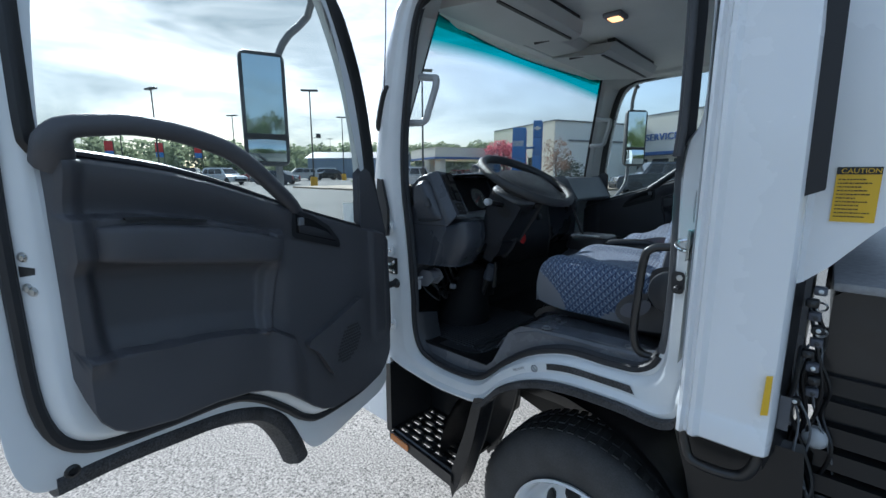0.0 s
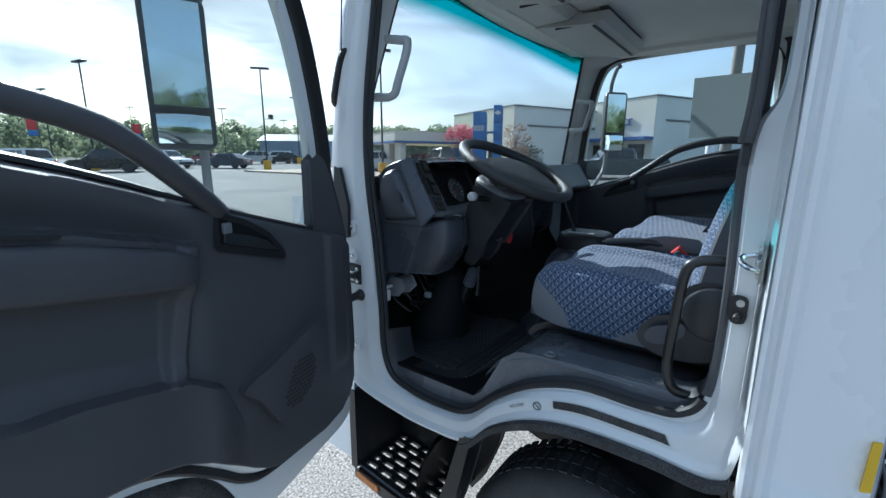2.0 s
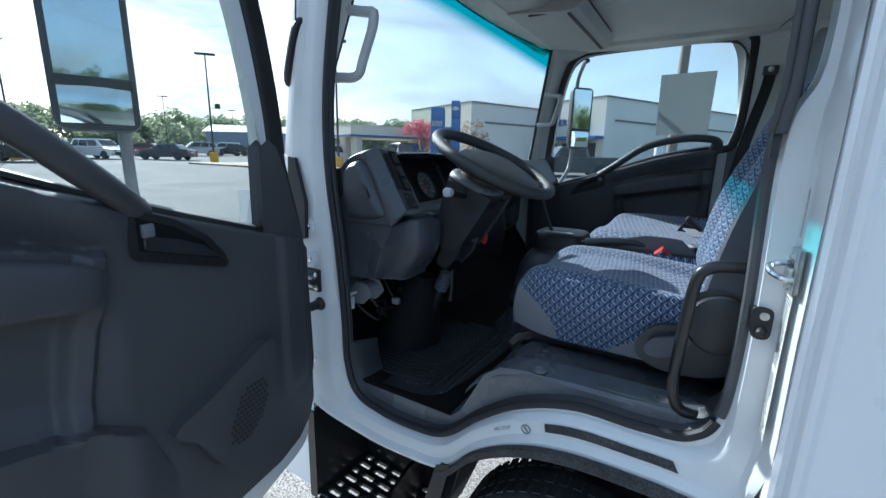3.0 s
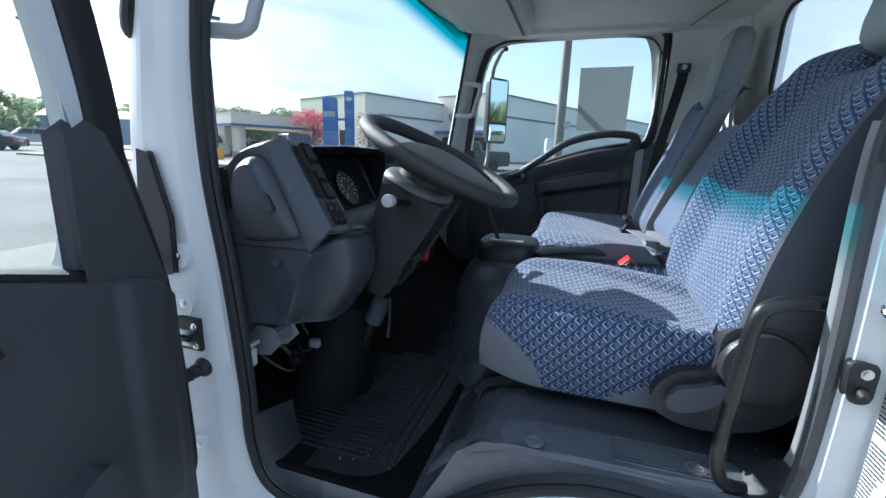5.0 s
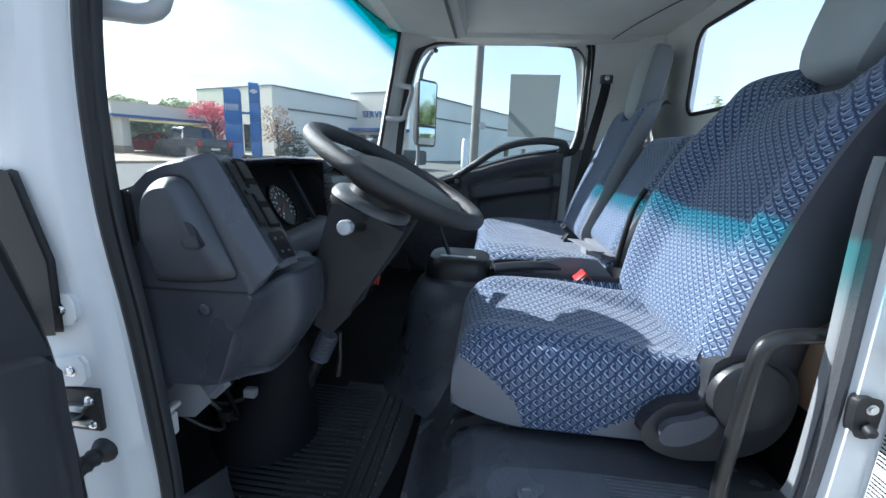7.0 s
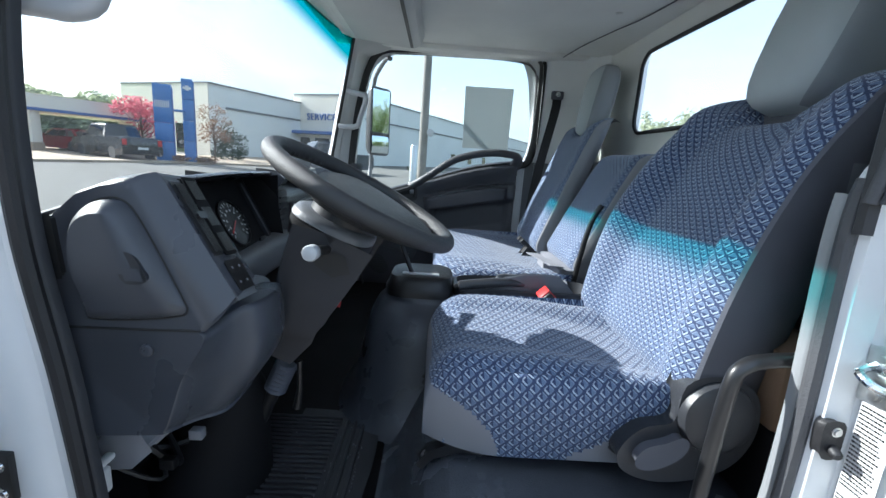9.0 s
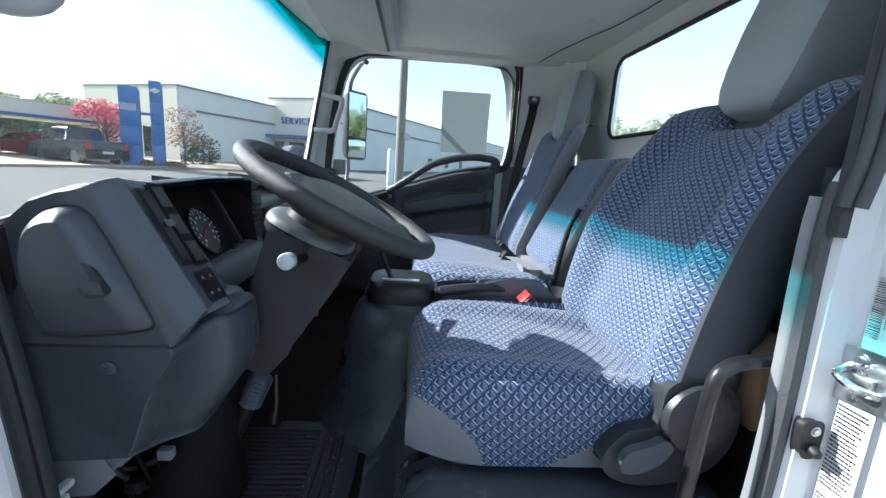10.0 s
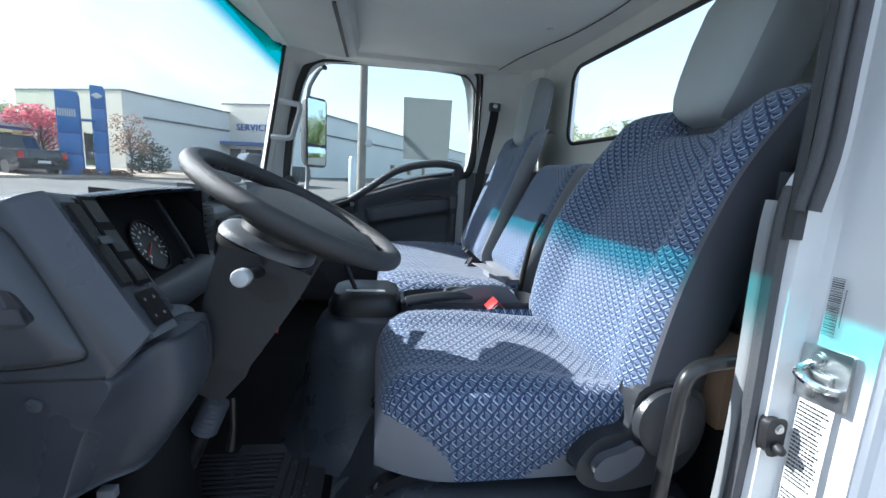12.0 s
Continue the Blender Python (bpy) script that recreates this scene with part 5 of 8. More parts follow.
# driver-side pod
bm = bmesh.new()
def pod_prof(x0, x1, zt, zb):
    return [(-1.08, zb - .004), (-1.08, zt - .125), (-1.02, zt - .078), (x0 - .06, zt - .018), (x0 - .03, zt - .006), (x0, zt), (x0 + .006, zt - .006), (x1 + .002, zb + .012), (x1 - .004, zb)]
y_loft(bm, [(.082, pod_prof(-.893, -.806, 1.552, 1.362)), (.086, pod_prof(-.888, -.801, 1.557, 1.361)), (.098, pod_prof(-.879, -.788, 1.563, 1.374)), (.110, pod_prof(-.870, -.776, 1.566, 1.392)), (.116, pod_prof(-.869, -.774, 1.564, 1.392)), (.150, pod_prof(-.870, -.778, 1.560, 1.396)), (.184, pod_prof(-.872, -.782, 1.556, 1.400)), (.192, pod_prof(-.885, -.80, 1.553, 1.398)), (.215, pod_prof(-.93, -.88, 1.545, 1.38))])
pod = part("side_pod", bm, DASH, dash, "blue-grey pod at the dash end")
# fuse cover in relief on its side
bm = bmesh.new()
cover = [(p.x, p.z) for p in spline([(-.953, 0, 1.404), (-.956, 0, 1.453), (-.951, 0, 1.500), (-.934, 0, 1.524), (-.909, 0, 1.532), (-.890, 0, 1.526), (-.876, 0, 1.506), (-.856, 0, 1.466), (-.829, 0, 1.406), (-.825, 0, 1.392), (-.836, 0, 1.383), (-.889, 0, 1.375), (-.944, 0, 1.373), (-.951, 0, 1.380)], 64, True)]
rows = []
for d in (1.0, .985, .95, .90, .82, .72, .60, .46, .30, .12):
    cx, cz = -.905, 1.445
    row = []
    for x, z in cover:
        px, pz = cx + (x - cx) * d, cz + (z - cz) * d
        rise = .023 * (.30 + .70 * smooth01(pz, 1.372, 1.46)) * (1 - smooth01(px + .42 * (pz - 1.45), -.878, -.838)) + .007
        row.append(Vector((px, .084 - rise * min(1, ((1 - d) / .16)) ** .5, pz)))
    rows.append(row)
loft(bm, rows)
fc = part("fuse_cover", bm, DASH, pod, "rounded fuse box cover")
notch = [(p.x, p.z) for p in spline([(-.890, 0, 1.468), (-.873, 0, 1.468), (-.862, 0, 1.450), (-.858, 0, 1.436), (-.880, 0, 1.433), (-.889, 0, 1.446)], 24, True)]
bm = bmesh.new()
prism(bm, notch, "y", .0555, .072, .003)
part("finger_notch", bm, SHIELD, fc, "dark finger notch")
bm = bmesh.new()
prism(bm, [(-.882, 1.450), (-.864, 1.450), (-.861, 1.438), (-.879, 1.438)], "y", .0535, .060, .002)
part("notch_lip", bm, DASH, fc)
bm = bmesh.new()
tube(bm, [Vector((-.905 + (x + .905) * 1.012, .0828, 1.445 + (z - 1.445) * 1.012)) for x, z in cover], .0018, 6, closed=True)
part("cover_seam", bm, INK, fc, "dark joint round the cover")
bm = bmesh.new()
tube(bm, [(-1.02, .0825, 1.3585), (-.90, .0825, 1.3605), (-.808, .0825, 1.3635)], .0020, 6)
part("panel_seam", bm, INK, pod, "dark joint below the pod")
bm = bmesh.new()
lathe(bm, [(.009, 0), (.009, .003), (.006, .0045), (.002, .004)], basis((-.880, .0825, 1.332), (0, -1, 0)), 18)
part("screw_cap", bm, DASH, pod)
# demister vent on the outer end of the dash
for k in range(4):
    bm = bmesh.new()
    box(bm, (-1.045, .066 + .004 * k, 1.478 - .013 * k), (-.985, .086, 1.481 - .013 * k), .001)
    part("side_vent_slat", bm, BLACK, pod)
bm = bmesh.new()
prism(bm, [(-1.052, 1.492), (-.980, 1.506), (-.974, 1.43), (-1.045, 1.42)], "y", .072, .090, .003)
part("side_vent", bm, INK, pod, "dark side demister vent")
# lower knee panel
bm = bmesh.new()
def knee(xt, xm, xl, xb, zt, zb):
    return [(-1.08, zt - .005), (xt - .030, zt), (xt - .007, zt - .004), (xt, zt - .020), (xm, 1.290), (xl, 1.235), (xb, zb + .008), (xb - .022, zb), (-1.08, zb - .012)]
knee_rows = [(.083, knee(-.808, -.838, -.857, -.868, 1.364, 1.204)), (.087, knee(-.805, -.834, -.853, -.864, 1.366, 1.202)), (.128, knee(-.796, -.806, -.831, -.850, 1.368, 1.194)), (.150, knee(-.784, -.785, -.808, -.834, 1.376, 1.190)),
            (.168, knee(-.769, -.766, -.793, -.823, 1.379, 1.188)), (.205, knee(-.764, -.760, -.789, -.820, 1.379, 1.188)), (.265, knee(-.768, -.765, -.793, -.822, 1.376, 1.190)), (.292, knee(-.780, -.778, -.803, -.832, 1.370, 1.195)), (.312, knee(-.812, -.812, -.830, -.852, 1.360, 1.205)), (.325, knee(-.860, -.862, -.872, -.885, 1.345, 1.22)), (.332, knee(-.92, -.92, -.925, -.93, 1.33, 1.23))]
knee_rings = []
for row in zip(*[[Vector((x, y, z)) for x, z in pts] for y, pts in knee_rows]):
    knee_rings.append(spline(row, 44))
loft(bm, [spline(r, 34) for r in zip(*knee_rings)])
part("knee_panel", bm, DASH, dash, "bulging blue-grey knee panel under the dash", sharp=50)
bm = bmesh.new()
prism(bm, [(p.x, p.z) for p in spline([(-.842, 0, 1.3785), (-.812, 0, 1.379), (-.800, 0, 1.368), (-.815, 0, 1.361), (-.842, 0, 1.370)], 20, True)], "y", .222, .295, .004)
part("coin_tray", bm, DASH_LIGHT, dash)

# vent and rockers on the pod's rear face
face_o, face_u, face_v = Vector((-.866, .1165, 1.553)), Vector((.000, .058, -.006)), Vector((.089, -.006, -.152))
face_n = face_u.cross(face_v).normalized()
if face_n.x < 0:
    face_n = -face_n
def on_face(u, v, d=0.0):
    return face_o + face_u * u + face_v * v + face_n * d
def face_plate(name, u0, v0, u1, v1, d0, d1, mat, parent, bev=.002, label=""):
    b = bmesh.new()
    q = [on_face(u0, v0, d0), on_face(u1, v0, d0), on_face(u1, v1, d0), on_face(u0, v1, d0)]
    rows = loft(b, [q, [p + face_n * (d1 - d0) for p in q]])
    bevel_new(b, [v for r in rows for v in r], bev)
    return part(name, b, mat, parent, label)
panel = face_plate("switch_panel", .02, .0, 1.0, 1.02, -.012, .005, DASH_LIGHT, dash, label="grey vent and switch panel")
vent = face_plate("dash_vent", .04, .02, .42, .64, .003, .0065, INK, panel, .001, "black dash vent")
for k in range(5):
    face_plate("vent_slat", .075 + k * .066, .04, .105 + k * .066, .62, .006, .0105, BLACK, vent, .0006)
face_plate("vent_tab", .10, .30, .38, .335, .009, .016, BLACK_METAL, vent, .002)
for k in range(3):
    r = face_plate("rocker_switch", .50, -.01 + k * .230, .98, .190 + k * .230, .004, .0095, CAVITY, panel, .003, "black rocker switch")
    face_plate("rocker_face", .55, .012 + k * .230, .93, .168 + k * .230, .0090, .0108, BLACK, r, .002)
for i in range(2):
    for k in range(2):
        r = face_plate("push_button", .24 + i * .36, .715 + k * .130, .57 + i * .36, .830 + k * .130, .004, .0085, BLACK, panel, .002, "black push button with a pale mark")
        face_plate("button_mark", .37 + i * .36, .760 + k * .130, .44 + i * .36, .782 + k * .130, .0083, .0090, SEAT_LIGHT, r, 0)

# gauge cluster under its hood
bm = bmesh.new()
# black plastic, darkened further for the shade under the hood
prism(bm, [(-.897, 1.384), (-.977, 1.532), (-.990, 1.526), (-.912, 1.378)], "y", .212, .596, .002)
cluster = part("gauge_panel", bm, CAVITY, dash, "tilted instrument panel, hood shade put into its black")
bm = bmesh.new()
prism(bm, [(-.905, 1.392), (-.972, 1.518), (-.966, 1.522), (-.896, 1.396)], "y", .545, .556, .002)
part("panel_ridge", bm, SHIELD, cluster, "dark ridge beside the dial")
# thin near-black walls added so the hood's ends look shaded
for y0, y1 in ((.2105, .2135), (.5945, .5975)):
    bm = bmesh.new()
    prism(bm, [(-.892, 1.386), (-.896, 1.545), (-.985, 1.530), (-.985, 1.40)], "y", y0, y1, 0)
    part("hood_shade_wall", bm, CAVITY, cluster, "near-black wall added to hold the hood's shade")
GAUGE_C, GAUGE_N = Vector((-.931, .440, 1.4475)), Vector((.88, .03, .47)).normalized()
def gauge(c, r, parent, ticks, needle_deg):
    m = basis(c, GAUGE_N, (0, 0, 1))
    bm = bmesh.new()
    lathe(bm, [(r * 1.08, -.004), (r * 1.08, .004), (r * 1.02, .005), (r, .001)], m, 36)
    d = part("gauge_dial", bm, BLACK, parent, "round dial with pale ticks and a red needle")
    bm = bmesh.new()
    for k in range(ticks):
        a = radians(225 - 270 * k / (ticks - 1))
        long = k % 2 == 0
        mm = m @ Matrix.Rotation(a - math.pi / 2, 4, "Z")
        box(bm, (r * (.74 if long else .84), -.0011, .0020), (r * .94, .0011, .0026), 0, 1, mm)
        if long:
            box(bm, (r * .54, -.0028, .0020), (r * .64, .0028, .0026), 0, 1, mm)
    tagged(part("gauge_tick", bm, LABEL_WHITE, d, "pale gauge ticks and figures"), kind="stuff")
    bm = bmesh.new()
    box(bm, (-.006, -.0012, .003), (r * .78, .0012, .0045), 0, 1, m @ Matrix.Rotation(radians(needle_deg), 4, "Z"))
    part("needle", bm, RED, d, "red needle")
gauge(GAUGE_C, .048, cluster, 19, 122)
bm = bmesh.new()
box(bm, (-.904, .50, 1.396), (-.899, .53, 1.408), .001)
part("warning_lamp", bm, BLACK_METAL, cluster)
bm = bmesh.new()
band = spline([(-.835, .196, 1.384), (-.858, .23, 1.366), (-.872, .31, 1.362), (-.872, .44, 1.364), (-.865, .55, 1.370), (-.855, .62, 1.376)], 40)
rows = []
for p in spline([(-.060, 0, .030), (-.036, 0, .033), (-.012, 0, .028), (.0, 0, .012), (.004, 0, -.012), (-.004, 0, -.034), (-.055, 0, -.046)], 22):
    rows.append([q + p for q in band])
loft(bm, [list(c) for c in zip(*rows)])
part("cluster_bezel", bm, DASH_LIGHT, dash, "mid-grey bezel below the gauges")

# centre stack and passenger side
bm = bmesh.new()
prism(bm, [(-1.10, 1.53), (-.935, 1.520), (-.905, 1.49), (-.885, 1.36), (-.865, 1.24), (-.88, 1.12), (-1.10, 1.10)], "y", .585, .985, .012, 3)
stack = part("control_panel", bm, BLACK, dash, "black centre control panel")
bm = bmesh.new()
box(bm, (-.915, .69, 1.400), (-.888, .88, 1.470), .004)
part("radio", bm, BLACK_METAL, stack, "black radio")
for k in range(3):
    bm = bmesh.new()
    lathe(bm, [(.019, 0), (.017, .014), (.013, .017)], basis((-.878, .69 + .095 * k, 1.335), (1, 0, .15)), 18)
    part("heater_knob", bm, BLACK, stack)
for y in (.605, .905):
    bm = bmesh.new()
    box(bm, (-.930, y, 1.420), (-.898, y + .065, 1.505), .004)
    v = part("air_vent", bm, INK, stack, "black air vent")
    for k in range(5):
        bm = bmesh.new()
        box(bm, (-.905, y + .006, 1.430 + k * .014), (-.894, y + .059, 1.434 + k * .014), .001)
        part("vent_slat", bm, BLACK, v)
bm = bmesh.new()
prism(bm, [(-1.12, 1.475), (-1.00, 1.462), (-.985, 1.445), (-1.00, 1.375), (-1.04, 1.36), (-1.15, 1.40)], "y", 1.02, 1.36, .012, 3)
part("glove_lid", bm, DASH_LIGHT, dash, "grey upper glove box lid")
# grey paler than the dash carries the sky sheen on its passenger end
bm = bmesh.new()
prism(bm, [(-1.14, 1.50), (-1.02, 1.536), (-.985, 1.538), (-.972, 1.530), (-.895, 1.410), (-.897, 1.398), (-.93, 1.385), (-1.12, 1.37)], "y", 1.36, 1.872, .008, 3)
part("dash_end_panel", bm, DASH_LIGHT, dash, "sloping passenger-end panel, sky sheen put into its mid-grey")
bm = bmesh.new()
box(bm, (-.935, .79, 1.492), (-.915, .99, 1.552), .005)
shown = part("display", bm, BLACK, dash, "black display housing on the centre stack")
# the sky's reflection in the screen is given as plain pale grey
bm = bmesh.new()
box(bm, (-.9155, .80, 1.503), (-.9115, .98, 1.546), .001)
part("display_glass", bm, SILVER, shown, "display face, sky reflection put in as pale grey")
bm = bmesh.new()
prism(bm, [(-.875, 1.305), (-.860, 1.305), (-.850, 1.282), (-.870, 1.280)], "y", .60, .68, .003)
part("hazard_switch", bm, RED, stack, "red hazard switch")

SHROUD = material("dark_grey_shroud", (0.024, 0.025, 0.030), 0.48, var=0.08, grain=0.3, grain_scale=900)
# ---- steering ----
steer = thing("steering_wheel", (-.80, .378, 1.20), "black four-spoke steering wheel on its column", "steering wheel")
SW_C, SW_N = Vector((-.648, .378, 1.532)), Vector((.449, 0, .893)).normalized()
sm = basis(SW_C, SW_N, (0, 1, 0))            # local x right across, y forward-up... turned below
bm = bmesh.new()
ring = [sm @ Vector((.184 * math.cos(2 * math.pi * k / 72), .184 * math.sin(2 * math.pi * k / 72), 0)) for k in range(72)]
tube(bm, ring, .0165, 14, closed=True)
rim_ob = part("rim", bm, WHEEL_GRIP, steer, "black grained wheel rim")
bm = bmesh.new()
for k in range(64):
    a = 2 * math.pi * (k + .5) / 64
    if .25 < (a / math.pi) % 2 < .9 or 1.1 < (a / math.pi) % 2 < 1.75:
        c = sm @ Vector((.170 * math.cos(a), .170 * math.sin(a), -.006))
        lathe(bm, [(.0042, -.003), (.0042, .003)], basis(c, sm.to_3x3() @ Vector((math.cos(a), math.sin(a), 0))), 6)
tagged(part("finger_bump", bm, WHEEL_GRIP, rim_ob), kind="stuff")
bm = bmesh.new()
pts = spline([(.085, .045, 0), (.0, .066, 0), (-.085, .045, 0), (-.098, -.01, 0), (-.06, -.076, 0), (0, -.104, 0), (.06, -.076, 0), (.098, -.01, 0)], 40, True)
rows = []
for k, h in ((.70, -.078), (.92, -.070), (1.0, -.058), (1.0, -.046), (.95, -.037), (.80, -.031), (.5, -.028)):
    rows.append([sm @ Vector((p.x * k * 1.52, p.y * k * 1.48 - .006, h + .036)) for p in pts])
loft(bm, rows)
part("horn_pad", bm, WHEEL_GRIP, steer, "black horn pad")
for a0, w in ((8, .030), (172, .030), (232, .040), (308, .040)):
    bm = bmesh.new()
    a = radians(a0)
    d = Vector((math.cos(a), math.sin(a), 0))
    s = Vector((-d.y, d.x, 0))
    rows = []
    for f, h, ww in ((.045, -.022, w * 1.2), (.085, -.020, w * 1.05), (.120, -.017, w * .9), (.150, -.011, w * .8), (.172, -.007, w * .9), (.182, -.003, w * 1.1)):
        rows.append([sm @ (d * f + s * ww * q + Vector((0, 0, h + e))) for q, e in ((-1, -.006), (-1, .004), (0, .009), (1, .004), (1, -.006), (0, -.010))])
    loft(bm, rows)
    part("spoke", bm, WHEEL_GRIP, steer)
# column shrouds
COL_N = Vector((.385, 0, .923)).normalized()
def column_pt(f, y, off):
    """f metres down the column from the wheel, off metres towards the driver."""
    return SW_C - COL_N * f + Vector((0, y, 0)) + Vector((COL_N.z, 0, -COL_N.x)) * off
bm = bmesh.new()
rows = []
CLAM = spline([(-.080, 0, -.040), (-.078, 0, .024), (-.052, 0, .050), (0, 0, .058), (.052, 0, .050), (.078, 0, .024), (.080, 0, -.040), (.056, 0, -.094), (0, 0, -.112), (-.056, 0, -.094)], 44, True)
for f, k in ((.060, .55), (.0625, .84), (.068, .95), (.075, .99), (.082, 1.0)):
    rows.append([column_pt(f, p.x * k, p.z * k) for p in CLAM])
loft(bm, rows)
neck = bmesh.new()
loft(neck, [[column_pt(f, r * math.cos(a), r * math.sin(a) - .015) for a in [2 * math.pi * k / 28 for k in range(28)]] for f, r in ((.008, .050), (.022, .062), (.045, .066), (.066, .068))])
part("hub_neck", neck, BLACK, steer, "black collar between hub and shroud")
part("upper_shroud", bm, DASH_LIGHT, steer, "grey wedge-shaped upper column shroud")
bm = bmesh.new()
rows = []
for f, k in ((.0845, .99), (.098, .985), (.122, .93), (.140, .80), (.146, .60)):
    rows.append([column_pt(f, p.x * k, p.z * k) for p in CLAM])
loft(bm, rows)
part("middle_shroud", bm, BLACK, steer, "black lower half of the column shroud")
bm = bmesh.new()
casing = [(-.752, 1.464), (-.700, 1.452), (-.634, 1.424), (-.652, 1.392), (-.690, 1.334), (-.730, 1.276), (-.772, 1.286), (-.785, 1.316), (-.776, 1.380), (-.764, 1.425)]
prism(bm, casing, "y", .297, .459, .012, 3)
part("lower_shroud", bm, SHROUD, steer, "dark grey flat-sided column cover")
bm = bmesh.new()
prism(bm, [(-.775, 1.292), (-.728, 1.281), (-.742, 1.245), (-.778, 1.205), (-.800, 1.215)], "y", .325, .431, .010, 3)
part("column_tail", bm, SHROUD, steer, "narrow lower end of the column cover")
bm = bmesh.new()
prism(bm, [(-.722, 1.442), (-.668, 1.422), (-.660, 1.396), (-.688, 1.388), (-.716, 1.408)], "y", .2935, .300, .004)
part("switch_recess", bm, INK, steer)
bm = bmesh.new()
tube(bm, [(-.70, .33, 1.430), (-.70, .24, 1.445), (-.698, .212, 1.450)], .009, 10)
stalk = part("signal_stalk", bm, BLACK, steer, "black column stalk with a silver knob")
bm = bmesh.new()
lathe(bm, [(.010, 0), (.0125, .003), (.0132, .020), (.0115, .024), (.006, .026)], basis((-.698, .212, 1.450), (0, -1, .08)), 20)
part("stalk_knob", bm, SILVER, stalk, "silver stalk knob")
bm = bmesh.new()
tube(bm, [(-.71, .44, 1.42), (-.705, .52, 1.435), (-.70, .575, 1.445)], [.009, .0075, .010], 10)
part("wiper_stalk", bm, BLACK, steer)
bm = bmesh.new()
coil = [column_pt(.395 + .005 * k, .0, .0) for k in range(14)]
tube(bm, coil, [.024 if k % 2 else .018 for k in range(14)], 14)
part("shaft_bellows", bm, SEAT_GREY, steer, "ribbed grey shaft bellows")
bm = bmesh.new()
tube(bm, [column_pt(.46, 0, 0), column_pt(.58, 0, 0), column_pt(.70, 0, 0)], .014, 10)
part("steering_shaft", bm, BLACK_METAL, steer)
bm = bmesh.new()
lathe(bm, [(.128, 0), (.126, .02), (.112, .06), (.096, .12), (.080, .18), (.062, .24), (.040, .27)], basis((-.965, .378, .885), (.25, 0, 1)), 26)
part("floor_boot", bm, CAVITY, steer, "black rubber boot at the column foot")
bm = bmesh.new()
tube(bm, [column_pt(.36, -.030, .025), column_pt(.42, -.030, .050), column_pt(.46, -.030, .060)], [.006, .006, .009], 8)
part("tilt_lever", bm, BLACK, steer, "black tilt lever")

# pedals and under-dash gear
def pedal(y, x, z, w, h):
    p = thing("pedal", (x, y, z - h / 2), "black rubber-faced pedal under the dash", "pedal", "pedals")
    bm = bmesh.new()
    box(bm, (x, y - w / 2, z - h / 2), (x + .016, y + w / 2, z + h / 2), .004, m=None)
    part("pad", bm, MAT, p)
    for k in range(4):
        b2 = bmesh.new()
        box(b2, (x + .015, y - w / 2 + .006, z - h / 2 + .008 + k * h / 4.4), (x + .020, y + w / 2 - .006, z - h / 2 + .014 + k * h / 4.4), .001)
        part("rib", b2, MAT, p)
    bm = bmesh.new()
    tube(bm, spline([(x, y, z), (x - .06, y, z + .05), (x - .10, y, z + .18), (x - .10, y, z + .34)], 12), .009, 8)
    part("arm", bm, BLACK_METAL, p)
pedal(.54, -.985, 1.02, .075, .062)
pedal(.655, -1.02, .99, .05, .11)
gear = thing("wiring_bracket", (-1.02, .18, 1.05), "pale bracket with connectors and cables under the dash", "wiring")
bm = bmesh.new()
prism(bm, [(-1.03, 1.155), (-.955, 1.150), (-.94, 1.125), (-.97, 1.095), (-1.02, 1.09)], "y", .15, .21, .006)
part("bracket", bm, SEAT_LIGHT, gear, "pale grey sheet bracket")
bm = bmesh.new()
box(bm, (-.985, .082, 1.085), (-.970, .115, 1.125), .003)
box(bm, (-.985, .082, 1.128), (-.972, .128, 1.138), .003)
part("white_clip", bm, LABEL_WHITE, gear, "white plastic clip")
rnd = random.Random(21)
for k in range(7):
    bm = bmesh.new()
    y = .17 + .04 * k
    tube(bm, spline([(-1.06, y, 1.16), (-1.0 + rnd.uniform(-.03, .03), y + rnd.uniform(-.03, .03), 1.06 + rnd.uniform(-.03, .03)), (-.95 + rnd.uniform(-.05, .03), y + .05, 1.03 + rnd.uniform(-.03, .05)), (-1.04, y + .10, 1.10)], 16), .004 + .002 * (k % 2), 6)
    part("cable", bm, BLACK, gear)
for k in range(5):
    bm = bmesh.new()
    x, y, z = -.96 + .02 * (k % 2), .20 + .055 * k, 1.045 + .02 * (k % 3)
    box(bm, (x, y, z), (x + .025, y + .018, z + .02), .003)
    part("connector", bm, SEAT_LIGHT if k % 2 else BLACK, gear)

# rubber floor mat with its ribs
mat_thing = thing("floor_mat", (-.82, .36, .882), "black ribbed rubber floor mat with dusty crumbs", "floor mat")
bm = bmesh.new()
mat_loop = [(p.x, p.y) for p in spline([(-.975, .10, 0), (-1.03, .20, 0), (-1.035, .45, 0), (-1.02, .60, 0), (-.90, .635, 0), (-.72, .63, 0), (-.635, .58, 0), (-.620, .45, 0), (-.640, .25, 0), (-.68, .115, 0), (-.80, .085, 0)], 60, True)]
prism(bm, mat_loop, "z", .8865, .893, .002)
pad = part("mat_sheet", bm, MAT, mat_thing)
for k in range(30):
    y = .135 + k * .0158
    bm = bmesh.new()
    box(bm, (-1.0 + .02 * abs(k - 15) / 15, y, .892), (-.725, y + .0075, .8985), .002)
    part("rib", bm, MAT, mat_thing)
for x in (-.712, -.690, -.668):
    bm = bmesh.new()
    box(bm, (x, .135, .892), (x + .008, .585, .9005), .002)
    part("border_rib", bm, MAT, mat_thing)
bm = bmesh.new()
rnd = random.Random(9)
